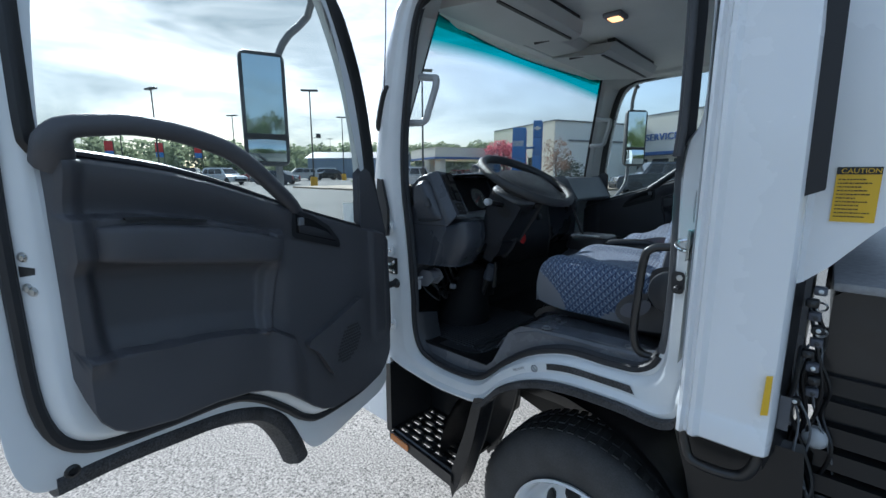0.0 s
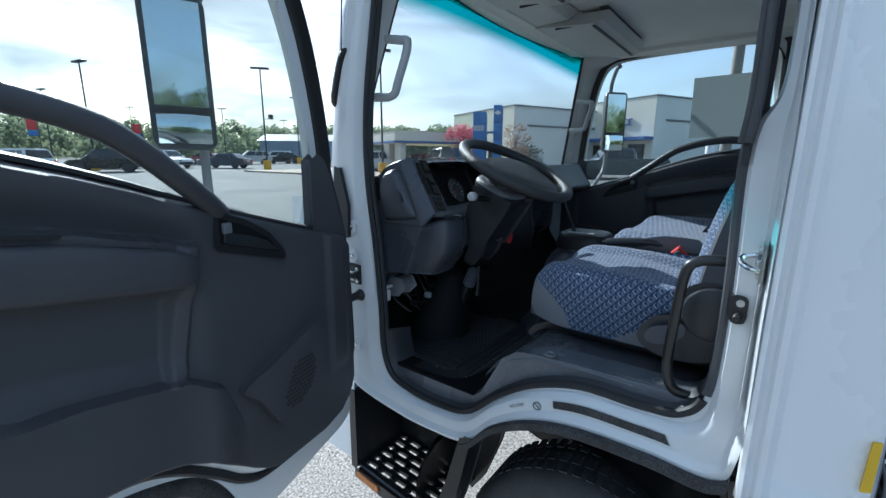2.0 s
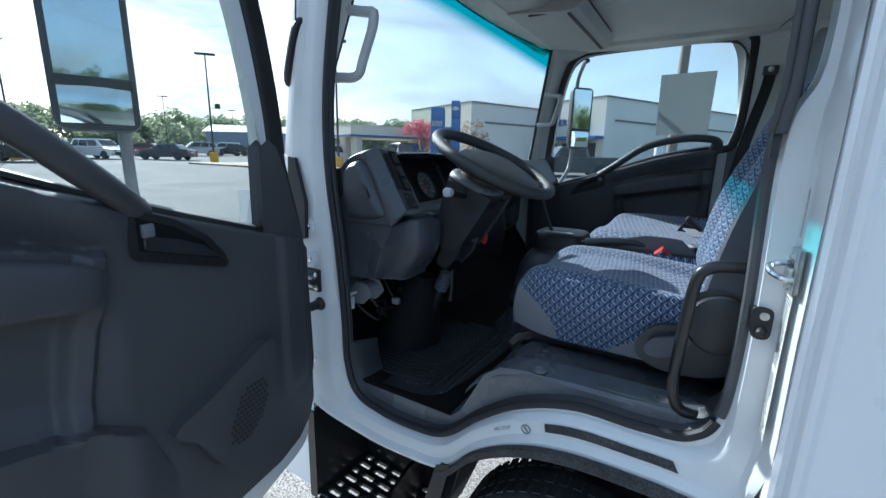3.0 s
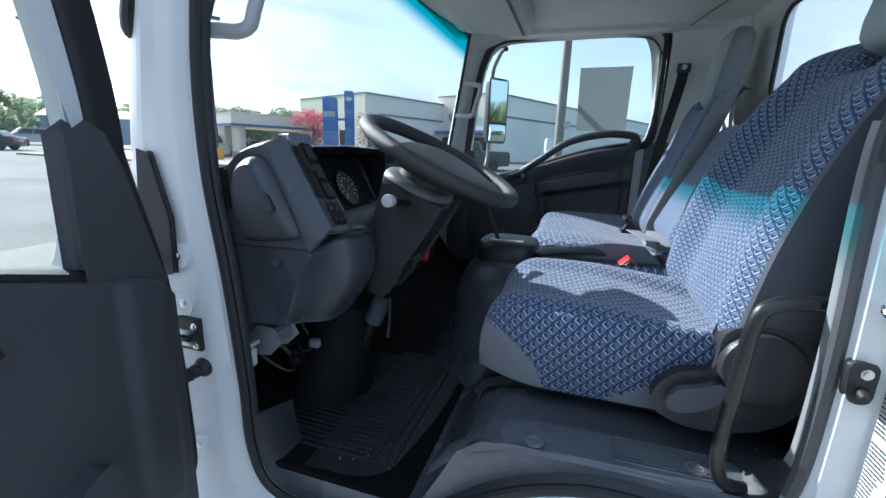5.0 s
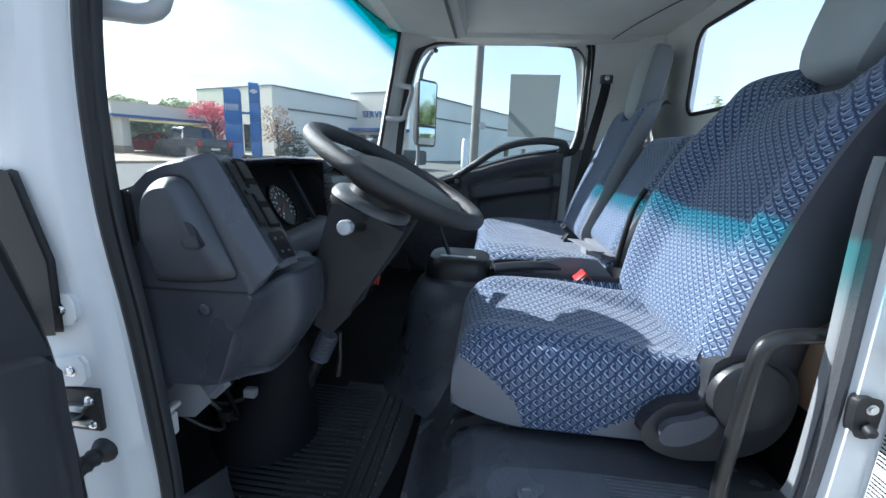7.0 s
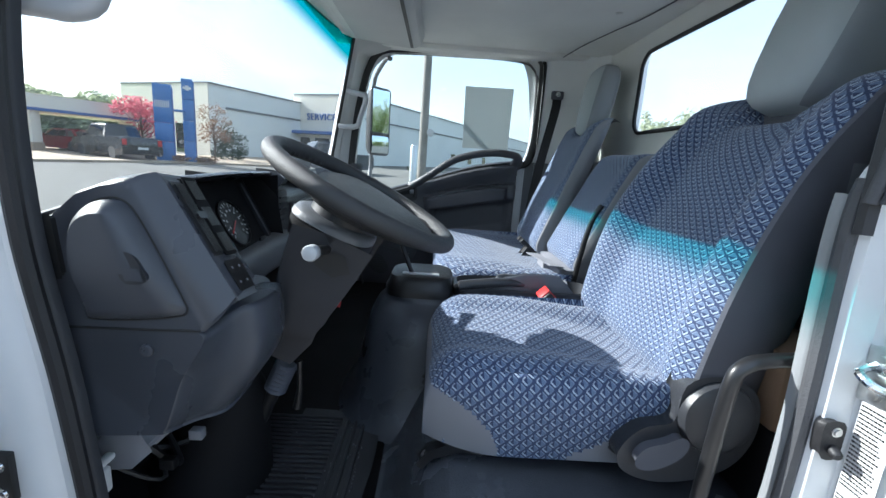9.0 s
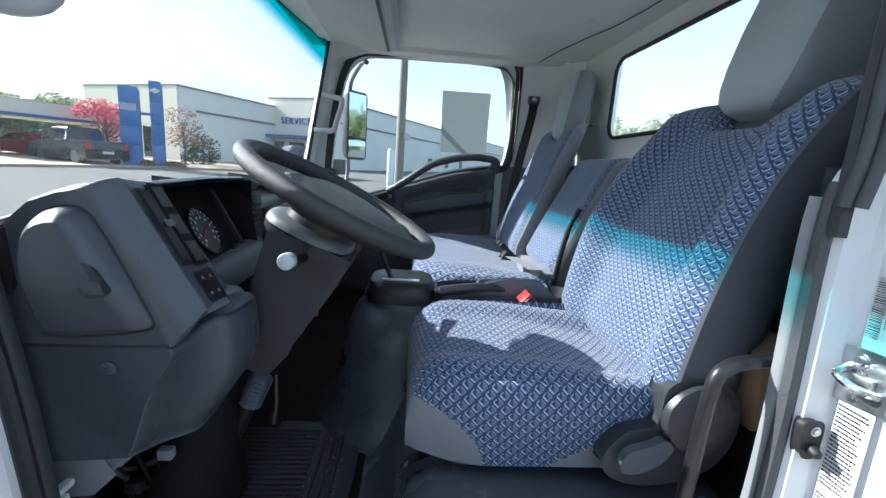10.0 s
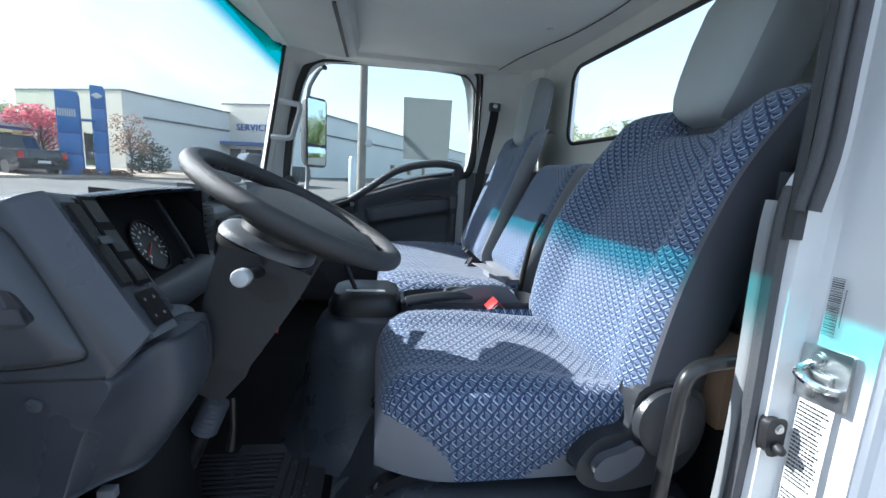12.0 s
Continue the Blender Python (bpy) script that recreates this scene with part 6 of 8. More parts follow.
for k in range(170):
    x, y = -.655 - .32 * rnd.random() ** 2.2, rnd.uniform(.12, .58)
    s = rnd.uniform(.0010, .0032)
    box(bm, (x, y, .893), (x + s, y + s * rnd.uniform(.6, 2.2), .893 + s), 0)
tagged(part("crumb", bm, SEAT_LIGHT, mat_thing), kind="stuff")

# ---- shift console and tray between the seats ----
cons = thing("shift_console", (-.55, .76, .885), "dark vinyl shift pedestal with a black automatic shift gate", "console")


def rounded_ring(cx, cy, hx, hy, z, n=44, p=.55, lean=0.0):
    return [Vector((cx + hx * math.copysign(abs(math.cos(a)) ** p, math.cos(a)) + lean, cy + hy * math.copysign(abs(math.sin(a)) ** p, math.sin(a)), z)) for a in [2 * math.pi * q / n for q in range(n)]]


bm = bmesh.new()
loft(bm, [rounded_ring(-.525, .80, hx, hy, z, 60, .78) for z, hx, hy in ((.884, .250, .290), (.905, .222, .256), (.95, .200, .228), (1.02, .184, .206), (1.10, .170, .186), (1.15, .158, .168), (1.185, .142, .146), (1.205, .122, .122), (1.212, .118, .117), (1.230, .118, .117), (1.238, .114, .113), (1.240, .100, .100))])
part("pedestal", bm, DARK_VINYL, cons, "blue-grey moulded vinyl pedestal")
bm = bmesh.new()
loft(bm, [rounded_ring(-.535, .775, hx, hy, z) for z, hx, hy in ((1.225, .101, .098), (1.245, .100, .097), (1.268, .093, .090), (1.280, .088, .084), (1.284, .080, .076))])
part("console_body", bm, BLACK, cons)
bm = bmesh.new()
box(bm, (-.590, .715, 1.283), (-.485, .733, 1.2875), .002)
part("gate_plate", bm, SILVER, cons, "silver shift gate plate")
bm = bmesh.new()
box(bm, (-.582, .738, 1.284), (-.495, .756, 1.2862), 0)
part("gate_slot", bm, INK, cons)
bm = bmesh.new()
tube(bm, [(-.565, .735, 1.285), (-.590, .725, 1.35), (-.612, .715, 1.415)], .0065, 8)
lever = part("shift_lever", bm, BLACK, cons, "black shift lever")
bm = bmesh.new()
lathe(bm, [(.010, 0), (.019, .012), (.021, .035), (.015, .056), (.004, .062)], basis((-.610, .716, 1.405), (-.2, -.05, 1)), 16)
part("shift_knob", bm, BLACK, lever)
tray = thing("storage_tray", (-.24, .745, 1.19), "dark storage tray with pale grey rims between the seats", "tray")
bm = bmesh.new()
rows = [rounded_ring(-.235, .752, .205 * k, .075 * k, z, 44, .5) for z, k in ((1.195, 1.0), (1.240, 1.03), (1.262, 1.02), (1.266, .96), (1.225, .92), (1.222, .5))]
loft(bm, rows)
part("tray_body", bm, SHIELD, tray)
for x in (-.265, -.155):
    bm = bmesh.new()
    loft(bm, [rounded_ring(x, .756, r, r, z, 28, 1.0) for r, z in ((.052, 1.245), (.052, 1.276), (.050, 1.281), (.045, 1.281), (.042, 1.276), (.040, 1.24))])
    part("cup_holder", bm, DASH_LIGHT, tray, "grey raised cup holder ring")
brake = thing("parking_brake", (-.36, .70, 1.19), "grey parking brake lever between the seats", "brake lever")
bm = bmesh.new()
tube(bm, spline([(-.430, .690, 1.266), (-.41, .691, 1.270), (-.36, .693, 1.277), (-.29, .697, 1.283), (-.24, .705, 1.276)], 20), [.012] + [.0145] * 12 + [.013, .012, .011, .011, .010, .010, .009], 12)
part("grip", bm, SHIELD, brake, "dark grey lever grip")
bm = bmesh.new()
lathe(bm, [(.007, 0), (.007, .010), (.005, .012)], basis((-.430, .690, 1.266), (-1, 0, -.1)), 12)
part("release_button", bm, BLACK, brake)
bm = bmesh.new()
prism(bm, [(-.325, 1.262), (-.295, 1.290), (-.245, 1.302), (-.19, 1.303), (-.145, 1.300), (-.10, 1.255), (-.12, 1.23), (-.31, 1.23)], "y", .695, .715, .006, 3)
part("bracket_cover", bm, DASH_LIGHT, brake, "grey arched bracket cover")
# loose belt tongue on the bench, red tag under the column
tongue = thing("belt_tongue", (-.13, 1.1, 1.275), "grey seat belt webbing with a dark tongue on the bench", "seat belt")
bm = bmesh.new()
rows = []
for p in spline([(-.095, .90, 1.288), (-.112, .98, 1.290), (-.135, 1.11, 1.288)], 10):
    rows.append([p + Vector(q) for q in ((-.022, .004, .001), (.022, -.004, .001), (.022, -.004, .004), (-.022, .004, .004))])
loft(bm, rows)
part("webbing", bm, SEAT_LIGHT, tongue)
bm = bmesh.new()
prism(bm, [(-.166, 1.281), (-.122, 1.281), (-.118, 1.294), (-.150, 1.306)], "y", 1.105, 1.155, .004)
part("tongue_grip", bm, BELT, tongue, "dark moulded belt tongue")
tag = thing("red_tag", (-.72, .484, 1.26), "small red plastic tag hanging below the column", "tag")
bm = bmesh.new()
prism(bm, [(.484 - .013, 1.268), (.484 - .004, 1.260), (.484 + .012, 1.272), (.484 + .013, 1.286), (.484 + .002, 1.306), (.484 - .006, 1.292), (.484 - .014, 1.284)], "x", -.722, -.714, .002)
part("tag_plate", bm, RED, tag)
bm = bmesh.new()
tube(bm, spline([(-.718, .486, 1.304), (-.73, .48, 1.33), (-.75, .46, 1.35)], 8), .0012, 5)
part("tag_cord", bm, BLACK, tag)

# ---- overhead shelf, lamp, visors ----
shelf = thing("overhead_shelf", (-.78, 1.0, 2.13), "grey overhead storage shelf above the windscreen", "shelf")


def shelf_bin(y0, y1, slant):
    """Wedge-shaped bin with a lid below and a dark mouth over its rear lip; slant leans its inner end."""
    prof = [(-.955, 2.176), (-.935, 2.156), (-.68, 2.128), (-.652, 2.130), (-.628, 2.142), (-.610, 2.184), (-.66, 2.188), (-.955, 2.215)]
    bm = bmesh.new()
    rows = []
    for f in (0, .012, .06, .5, .94, .988, 1):
        a, b = y0 + (slant if slant > 0 else 0), y1 + (slant if slant < 0 else 0)
        k = .985 if f in (0, 1) else 1
        rows.append([Vector((-.80 + (x + .80) * k, a + (b - a) * f - slant * (2.188 - z) / .06 * ((1 - f) if slant > 0 else f), 2.17 + (z - 2.17) * k)) for x, z in prof])
    loft(bm, rows)
    b = part("shelf_bin", bm, CONSOLE_GREY, shelf, "grey moulded shelf bin")
    bm = bmesh.new()
    box(bm, (-.655, y0 + .05, 2.186), (-.618, y1 - .05, 2.204), .002)
    part("bin_opening", bm, INK, b, "dark open bin mouth")
    bm = bmesh.new()
    end = y0 + .035 if slant > 0 else y1 - .035
    prism(bm, [(-.672, y0 + .03), (-.660, y0 + .03), (-.660, y1 - .03), (-.672, y1 - .03)], "z", 2.1245, 2.131, .001)
    box(bm, (-.84, end - .005, 2.137), (-.67, end + .005, 2.147), .001)
    part("lid_slot", bm, INK, b, "dark slot round the bin lid")


shelf_bin(.16, .76, -.03)
shelf_bin(1.04, 1.74, .05)
bm = bmesh.new()
prism(bm, [(-.955, 2.178), (-.935, 2.166), (-.78, 2.166), (-.74, 2.20), (-.955, 2.215)], "y", .74, 1.10, .006, 2)
part("shelf_bridge", bm, CONSOLE_GREY, shelf, "grey recessed middle of the shelf")
lamp = thing("dome_lamp", (-.506, .80, 2.19), "small warm dome lamp in the headliner", "lamp")
bm = bmesh.new()
box(bm, (-.545, .755, 2.187), (-.467, .845, 2.206), .008)
part("lamp_bezel", bm, SEAT_LIGHT, lamp)
GLOW = material("warm_lamp_lens", (0.8, 0.6, 0.4), 0.3)
gb = GLOW.node_tree.nodes["Principled BSDF"]
gb.inputs["Emission Color"].default_value, gb.inputs["Emission Strength"].default_value = (1.0, 0.45, 0.16, 1), 0.9
bm = bmesh.new()
box(bm, (-.530, .772, 2.182), (-.482, .828, 2.190), .004)
part("lamp_lens", bm, GLOW, lamp, "glowing warm lens")

# grab bar beside the driver seat, passenger belt, window paper, cardboard
bar = thing("entry_bar", (-.06, .09, 1.07), "black tubular entry bar beside the driver seat", "grab bar")
bm = bmesh.new()
tube(bm, spline([(.02, .085, 1.372), (-.05, .075, 1.371), (-.082, .070, 1.364), (-.098, .068, 1.340), (-.106, .066, 1.25), (-.110, .066, 1.15), (-.104, .070, 1.100), (-.085, .075, 1.078), (-.04, .085, 1.072), (.0, .09, 1.070)], 44), .0105, 12)
part("bar_tube", bm, BLACK_METAL, bar)
bm = bmesh.new()
box(bm, (-.02, .070, 1.058), (.02, .105, 1.082), .003)
part("bar_foot", bm, BLACK_METAL, bar)
belt = thing("passenger_belt", (.06, 1.85, 1.1), "black passenger seat belt on the rear pillar", "seat belt")
bm = bmesh.new()
rows = []
for p in spline([(.095, 1.868, 1.98), (.09, 1.862, 1.9), (.035, 1.845, 1.6), (.0, 1.835, 1.3), (-.01, 1.83, 1.15)], 18):
    rows.append([p + Vector(q) for q in ((-.024, 0, 0), (.024, .004, 0), (.024, .0055, 0), (-.024, .0015, 0))])
loft(bm, rows)
part("webbing", bm, BELT, belt)
bm = bmesh.new()
box(bm, (.066, 1.862, 1.965), (.128, 1.890, 2.008), .006)
guide = part("belt_guide", bm, SEAT_GREY, belt, "grey belt guide")
bolt(guide, (.097, 1.862, 1.990), (0, -1, 0), .009, mat=CHROME)
paper = thing("window_paper", (-.25, 1.905, 1.67), "grey paper sheet with punched edges on the passenger window", "paper sheet")
bm = bmesh.new()
prism(bm, [(-.385, 2.015), (-.121, 2.018), (-.125, 1.690), (-.378, 1.690)], "y", 1.9635, 1.9645, 0)
part("sheet", bm, PAPER, paper)
bm = bmesh.new()
for k in range(22):
    for x in (-.377, -.130):
        z = 2.005 - k * .0142
        prism(bm, [(x - .002, z - .003), (x + .003, z - .003), (x + .003, z + .003), (x - .002, z + .003)], "y", 1.9625, 1.9633, 0)
tagged(part("punch_hole", bm, LABEL_WHITE, paper), kind="stuff")
# made-up case: carries the carton and fills the dark below it
case = thing("added_case", (.11, .30, 1.068), "black case added under the cardboard box behind the driver seat", "case")
bm = bmesh.new()
box(bm, (.045, .12, 1.068), (.176, .50, 1.221), .012)
part("case_body", bm, BLACK, case)
bm = bmesh.new()
tube(bm, spline([(.045, .26, 1.16), (.025, .27, 1.16), (.025, .35, 1.16), (.045, .36, 1.16)], 14), .006, 8)
part("case_handle", bm, BLACK, case)
carton = thing("cardboard_box", (.16, .25, 1.222), "brown cardboard box on an added black case behind the seat", "box")
bm = bmesh.new()
box(bm, (.04, .14, 1.222), (.178, .48, 1.345), .004)
part("carton", bm, CARDBOARD, carton)
bm = bmesh.new()
prism(bm, [(.04, 1.345), (.10, 1.362), (.102, 1.366), (.04, 1.349)], "y", .145, .475, 0)
part("flap", bm, CARDBOARD, carton)


# ---- seats ----
GUSSET = material("mid_grey_headrest_side", (0.27, 0.29, 0.305), 0.85, var=0.05, grain=0.5, grain_scale=800)
CLOTH_SIDE = material("mid_grey_seat_side", (0.24, 0.245, 0.26), 0.75, var=0.06, var_scale=8, grain=0.5, grain_scale=700)
def grid_mesh(name, fn, rows, cols, mat, parent, label="", keep=None, ku=1.0, kv=1.0):
    """A sheet from fn(i, j) -> point over unit squares, with uv in metres along both ways."""
    bm = bmesh.new()
    pts = [[fn(i / rows, j / cols) for j in range(cols + 1)] for i in range(rows + 1)]
    mid = pts[rows // 2]
    us = [0.0]
    for j in range(cols):
        us.append(us[-1] + (mid[j + 1] - mid[j]).length * ku)
    line = [pts[i][cols // 2] for i in range(rows + 1)]
    vs = [0.0]
    for i in range(rows):
        vs.append(vs[-1] + (line[i + 1] - line[i]).length * kv)
    layer = bm.loops.layers.uv.verify()
    verts = [[bm.verts.new(p) for p in r] for r in pts]
    for i in range(rows):
        for j in range(cols):
            c = (pts[i][j] + pts[i + 1][j + 1]) / 2
            if keep and not keep(c):
                continue
            f = bm.faces.new((verts[i][j], verts[i][j + 1], verts[i + 1][j + 1], verts[i + 1][j]))
            for lp, uv in zip(f.loops, ((us[j], vs[i]), (us[j + 1], vs[i]), (us[j + 1], vs[i + 1]), (us[j], vs[i + 1]))):
                lp[layer].uv = uv
    for v in [v for v in bm.verts if not v.link_faces]:
        bm.verts.remove(v)
    return part(name, bm, mat, parent, label, sharp=60)


def seat_back(parent, yc, half, base, top, depth=.11, bolster=.030, notch=0.0, lumbar=.018, taper=.06, side=None, wrap=.055, belly=0.0, lean=0.0, crop=.30, edge_roll=.055, inset=0.0):
    """Upholstered backrest: printed front, plain grey shell. base and top are (x, z) of the front face."""
    b, t = Vector((base[0], 0, base[1])), Vector((top[0], 0, top[1]))
    up = (t - b).normalized()
    fwd = Vector((-up.z, 0, up.x))
    length = (t - b).length

    def width(h):
        return half * (1 - taper * h ** 2 - crop * max(0, (h - .90) / .10) ** 2.2 - .04 * max(0, (.08 - h) / .08) ** 2)

    def across(h, a):
        """Where a point lies across the seat; the inboard shoulder draws in by inset."""
        return yc + width(h) * a - inset * smooth01(h, .42, .85) * max(a, 0)

    def front(h, s, push=0.0):
        a = 2 * s - 1
        e = abs(a)
        d = (bolster + belly * math.sin(math.pi * min(max(h - .05, 0) / .80, 1))) * smooth01(e, .50, .80) - edge_roll * max(0, (e - .84) / .16) ** 2.0
        d -= lean * max(0, (h - .62) / .38) ** 2
        d += lumbar * math.sin(math.pi * min(h / .55, 1)) * (1 - e * e)
        d -= .060 * max(0, (h - .88) / .12) ** 2 + .03 * max(0, (.08 - h) / .08) ** 2
        dip = notch * (1 - smooth01(e, .30, .52)) * max(0, (h - .6) / .4) ** 2
        return b + up * (length * h - dip) + fwd * (d + push) + Vector((0, across(h, a), 0))
    side = side or SEAT_GREY
    side_label = "dark grey vinyl side" if side is SEAT_GREY else "mid-grey cloth side"
    lo, hi = wrap, 1 - wrap
    grid_mesh("backrest_cover", lambda i, j: front(i, lo + (hi - lo) * j), 40, 28, FABRIC, parent, "blue block-pattern woven cover", ku=1.12 if half > .23 else .86, kv=1.10)
    grid_mesh("side_bolster", lambda i, j: front(i, lo * j), 40, 6, side, parent, side_label)
    grid_mesh("side_bolster", lambda i, j: front(i, hi + (1 - hi) * j), 40, 6, side, parent, side_label)

    def shell(i, j):
        # from the left edge of the cover round the back to its right edge
        s = j
        a = 2 * s - 1
        e = abs(a)
        edge = front(i, 0.0 if a < 0 else 1.0)
        k = max(0, 1 - ((1 - e) / .32)) if e > .68 else 0
        mid = b + up * (length * min(i, 1)) - fwd * (depth * (1 - .35 * i)) + Vector((0, across(i, .86 * a / .68), 0)) if e <= .68 else None
        if mid is not None:
            return mid
        side = b + up * (length * i) - fwd * (depth * (1 - .35 * i)) + Vector((0, across(i, .86 if a > 0 else -.86), 0))
        r = side.lerp(edge, k)
        return r + Vector((0, (1 if a > 0 else -1) * .020 * math.sin(math.pi * k), 0))
    grid_mesh("backrest_shell", shell, 24, 40, side, parent, side_label + " and back")
    bm = bmesh.new()
    rows = [[front(1.0, j / 20) for j in range(21)], [front(1.0, j / 20) - fwd * .03 - up * .004 for j in range(21)], [shell(1.0, j / 20) for j in range(21)]]
    loft(bm, rows, closed=False)
    part("top_seam", bm, side, parent)


def seat_cushion(parent, y0, y1, xf, xr, ztop, zbot, grey=True, waterfall=.07):
    """Upholstered seat cushion: one sheet from the lower left edge over the top to the lower right edge."""
    yc, half = (y0 + y1) / 2, (y1 - y0) / 2

    def surf(i, j):
        # i runs front to back, j across
        f = i
        if f < .30:                                  # front roll
            q = f / .30
            ang = math.pi / 2 * q
            x = xf + waterfall * (1 - math.cos(ang)) * 1.2 - .012 * math.sin(math.pi * q)
            h = math.sin(ang) ** .75
        else:
            q = (f - .30) / .70
            x = xf + waterfall * 1.2 + (xr - xf - waterfall * 1.2) * q
            h = 1.0
        a = 2 * j - 1
        e = abs(a)
        if e > .68:                                  # side wall
            k = (e - .68) / .32
            y = half * (.93 + .07 * math.sin(min(k * 1.9, 1) * math.pi / 2)) - .022 * max(0, (k - .45) / .55) ** 1.6
            v = 1 - k ** 1.7
        else:
            y = half * .93 * e / .68
            v = 1.0
        crown = .012 * smooth01(e, .30, .50) - .014 * smooth01(e, .50, .68) ** 2 - .010 * (1 - e) - .020 * smooth01(f, .55, 1.0) * (1 - smooth01(e, .35, .7)) - .014 * smooth01(f, .45, .95)
        z = zbot + (ztop + (crown if e <= .68 else -.002 * (1 - (e - .68) / .32)) - zbot) * h * v
        taper = 1 - .26 * max(0, 1 - (x - xf) / .15) ** 2.0
        return Vector((x, yc + math.copysign(y, a) * taper, z))

    def is_grey(c):
        side = c.y < y0 + .05 or c.x < xf + .035 or c.y > y1 - .05
        if side and ((c.x - xf + .02) / .150) ** 2 + ((c.z - zbot) / (ztop - .052 - zbot)) ** 2 < 1:
            return True
        return side and c.x > xr - .215 and c.z < zbot + .01 + (c.x - xr + .215) * .62
    if grey:
        grid_mesh("cushion_cover", surf, 130, 170, FABRIC, parent, "blue block-pattern woven cover", keep=lambda c: not is_grey(c), ku=.90, kv=.90)
        grid_mesh("cushion_skirt", surf, 130, 170, SEAT_LIGHT, parent, "plain grey corner panel", keep=is_grey)
    else:
        grid_mesh("cushion_cover", surf, 50, 70, FABRIC, parent, "blue block-pattern woven cover", ku=.8, kv=.5)
    bm = bmesh.new()
    box(bm, (xf + .07, y0 + .045, zbot - .012), (xr, y1 - .045, zbot + .02), .008)
    part("cushion_pan", bm, BLACK, parent)


def headrest(parent, yc, c, up, half, h, deep=1.0):
    """Rounded block, wider above, tapering down into the backrest; darker gusset panels on both sides."""
    fwd = Vector((-up.z, 0, up.x))
    rows = []
    for t, k, d in ((0, .50, .030), (.025, .66, .042), (.07, .80, .050), (.16, .90, .054), (.3, .96, .056), (.55, 1.0, .057), (.8, 1.0, .055), (.93, .92, .047), (.985, .78, .034), (1.0, .5, .018)):
        rows.append([c + up * (h * t) + Vector((0, yc + half * k * math.copysign(abs(math.cos(a)) ** .50, math.cos(a)), 0)) + fwd * (deep * d * math.copysign(abs(math.sin(a)) ** .62, math.sin(a))) for a in [2 * math.pi * (q - .5) / 48 for q in range(48)]])
    bm = bmesh.new()
    full = loft(bm, rows)
    sides = [range(-5, 6), range(19, 30)]
    drop = [f for f in bm.faces if len(f.verts) == 4 and any(all(v in {full[i][q % 48] for i in range(len(rows)) for q in span} for v in f.verts) for span in sides)]
    bmesh.ops.delete(bm, geom=drop, context="FACES")
    ob = part("headrest", bm, HEADREST, parent, "grey-green cloth headrest", sharp=60)
    for span in sides:
        bm = bmesh.new()
        loft(bm, [[r[q % 48] for q in span] for r in rows], closed=False)
        part("headrest_gusset", bm, GUSSET, ob, "mid-grey cloth side of the headrest", sharp=60)
    return ob


drv = thing("driver_seat", (-.27, .405, 1.066), "driver seat in blue block-pattern cloth with grey sides", "seat")
seat_cushion(drv, .182, .640, -.505, -.035, 1.270, 1.104)
seat_back(drv, .416, .258, (-.078, 1.225), (.112, 1.812), .125, .034, notch=.062, taper=.0, wrap=.010, belly=.024, lean=.046, crop=.15, edge_roll=.018, inset=.062)
headrest(drv, .412, Vector((.178, 0, 1.742)), Vector((.30, 0, .954)), .112, .31, deep=1.30)
bm = bmesh.new()
box(bm, (-.36, .27, 1.067), (-.06, .56, 1.100), .010)
part("seat_base", bm, BLACK_METAL, drv, "black seat base frame")
for y in (.250, .550):
    bm = bmesh.new()
    box(bm, (-.455, y, 1.068), (.02, y + .03, 1.090), .004)
    rail = part("slide_rail", bm, BLACK_METAL, drv, "black slide rail")
    bm = bmesh.new()
    prism(bm, [(-.505, 1.040), (-.485, 1.062), (-.440, 1.078), (-.425, 1.092), (-.440, 1.096), (-.495, 1.070), (-.512, 1.046)], "y", y - .004, y + .024, .003)
    part("rail_foot", bm, BLACK_METAL, rail, "black rail foot bolted to the platform")
    bolt(rail, (-.497, y + .010, 1.058), (-.5, -.3, 1), .007)
bm = bmesh.new()
tube(bm, spline([(-.430, .27, 1.092), (-.475, .275, 1.088), (-.490, .30, 1.086), (-.490, .51, 1.086), (-.475, .535, 1.088), (-.430, .54, 1.092)], 26), .006, 8)
part("slide_bar", bm, BLACK_METAL, drv, "black bent slide release bar")
bm = bmesh.new()
shield = spline([(-.185, 0, 1.165), (-.155, 0, 1.205), (-.105, 0, 1.222), (-.095, 0, 1.285), (-.045, 0, 1.300), (.010, 0, 1.275), (.022, 0, 1.215), (.0, 0, 1.160), (-.05, 0, 1.130), (-.12, 0, 1.120), (-.172, 0, 1.135)], 48, True)
prism(bm, [(p.x, p.z) for p in shield], "y", .150, .196, .012, 3)
part("side_shield", bm, SHIELD, drv, "grey plastic side shield")
bm = bmesh.new()
lathe(bm, [(.060, 0), (.060, .012), (.056, .022), (.045, .026), (.02, .027)], basis((-.046, .158, 1.238), (0, -1, .05)), 36)
part("recliner_cover", bm, SHIELD, drv, "round grey recliner cover")
bm = bmesh.new()
lev = spline([(-.168, 0, 1.166), (-.155, 0, 1.186), (-.125, 0, 1.196), (-.104, 0, 1.206), (-.094, 0, 1.196), (-.106, 0, 1.174), (-.138, 0, 1.156), (-.160, 0, 1.155)], 32, True)
prism(bm, [(p.x, p.z) for p in lev], "y", .130, .156, .009, 3)
part("recline_lever", bm, SEAT_GREY, drv, "grey recline lever")
# buckle on its stalk
buckle = thing("belt_buckle", (-.12, .668, 1.20), "black seat belt buckle with a red button", "buckle")
bm = bmesh.new()
mB = basis((-.150, .662, 1.222), (-.70, -.08, .70), (0, 1, 0)) @ Matrix.Scale(1.35, 4)
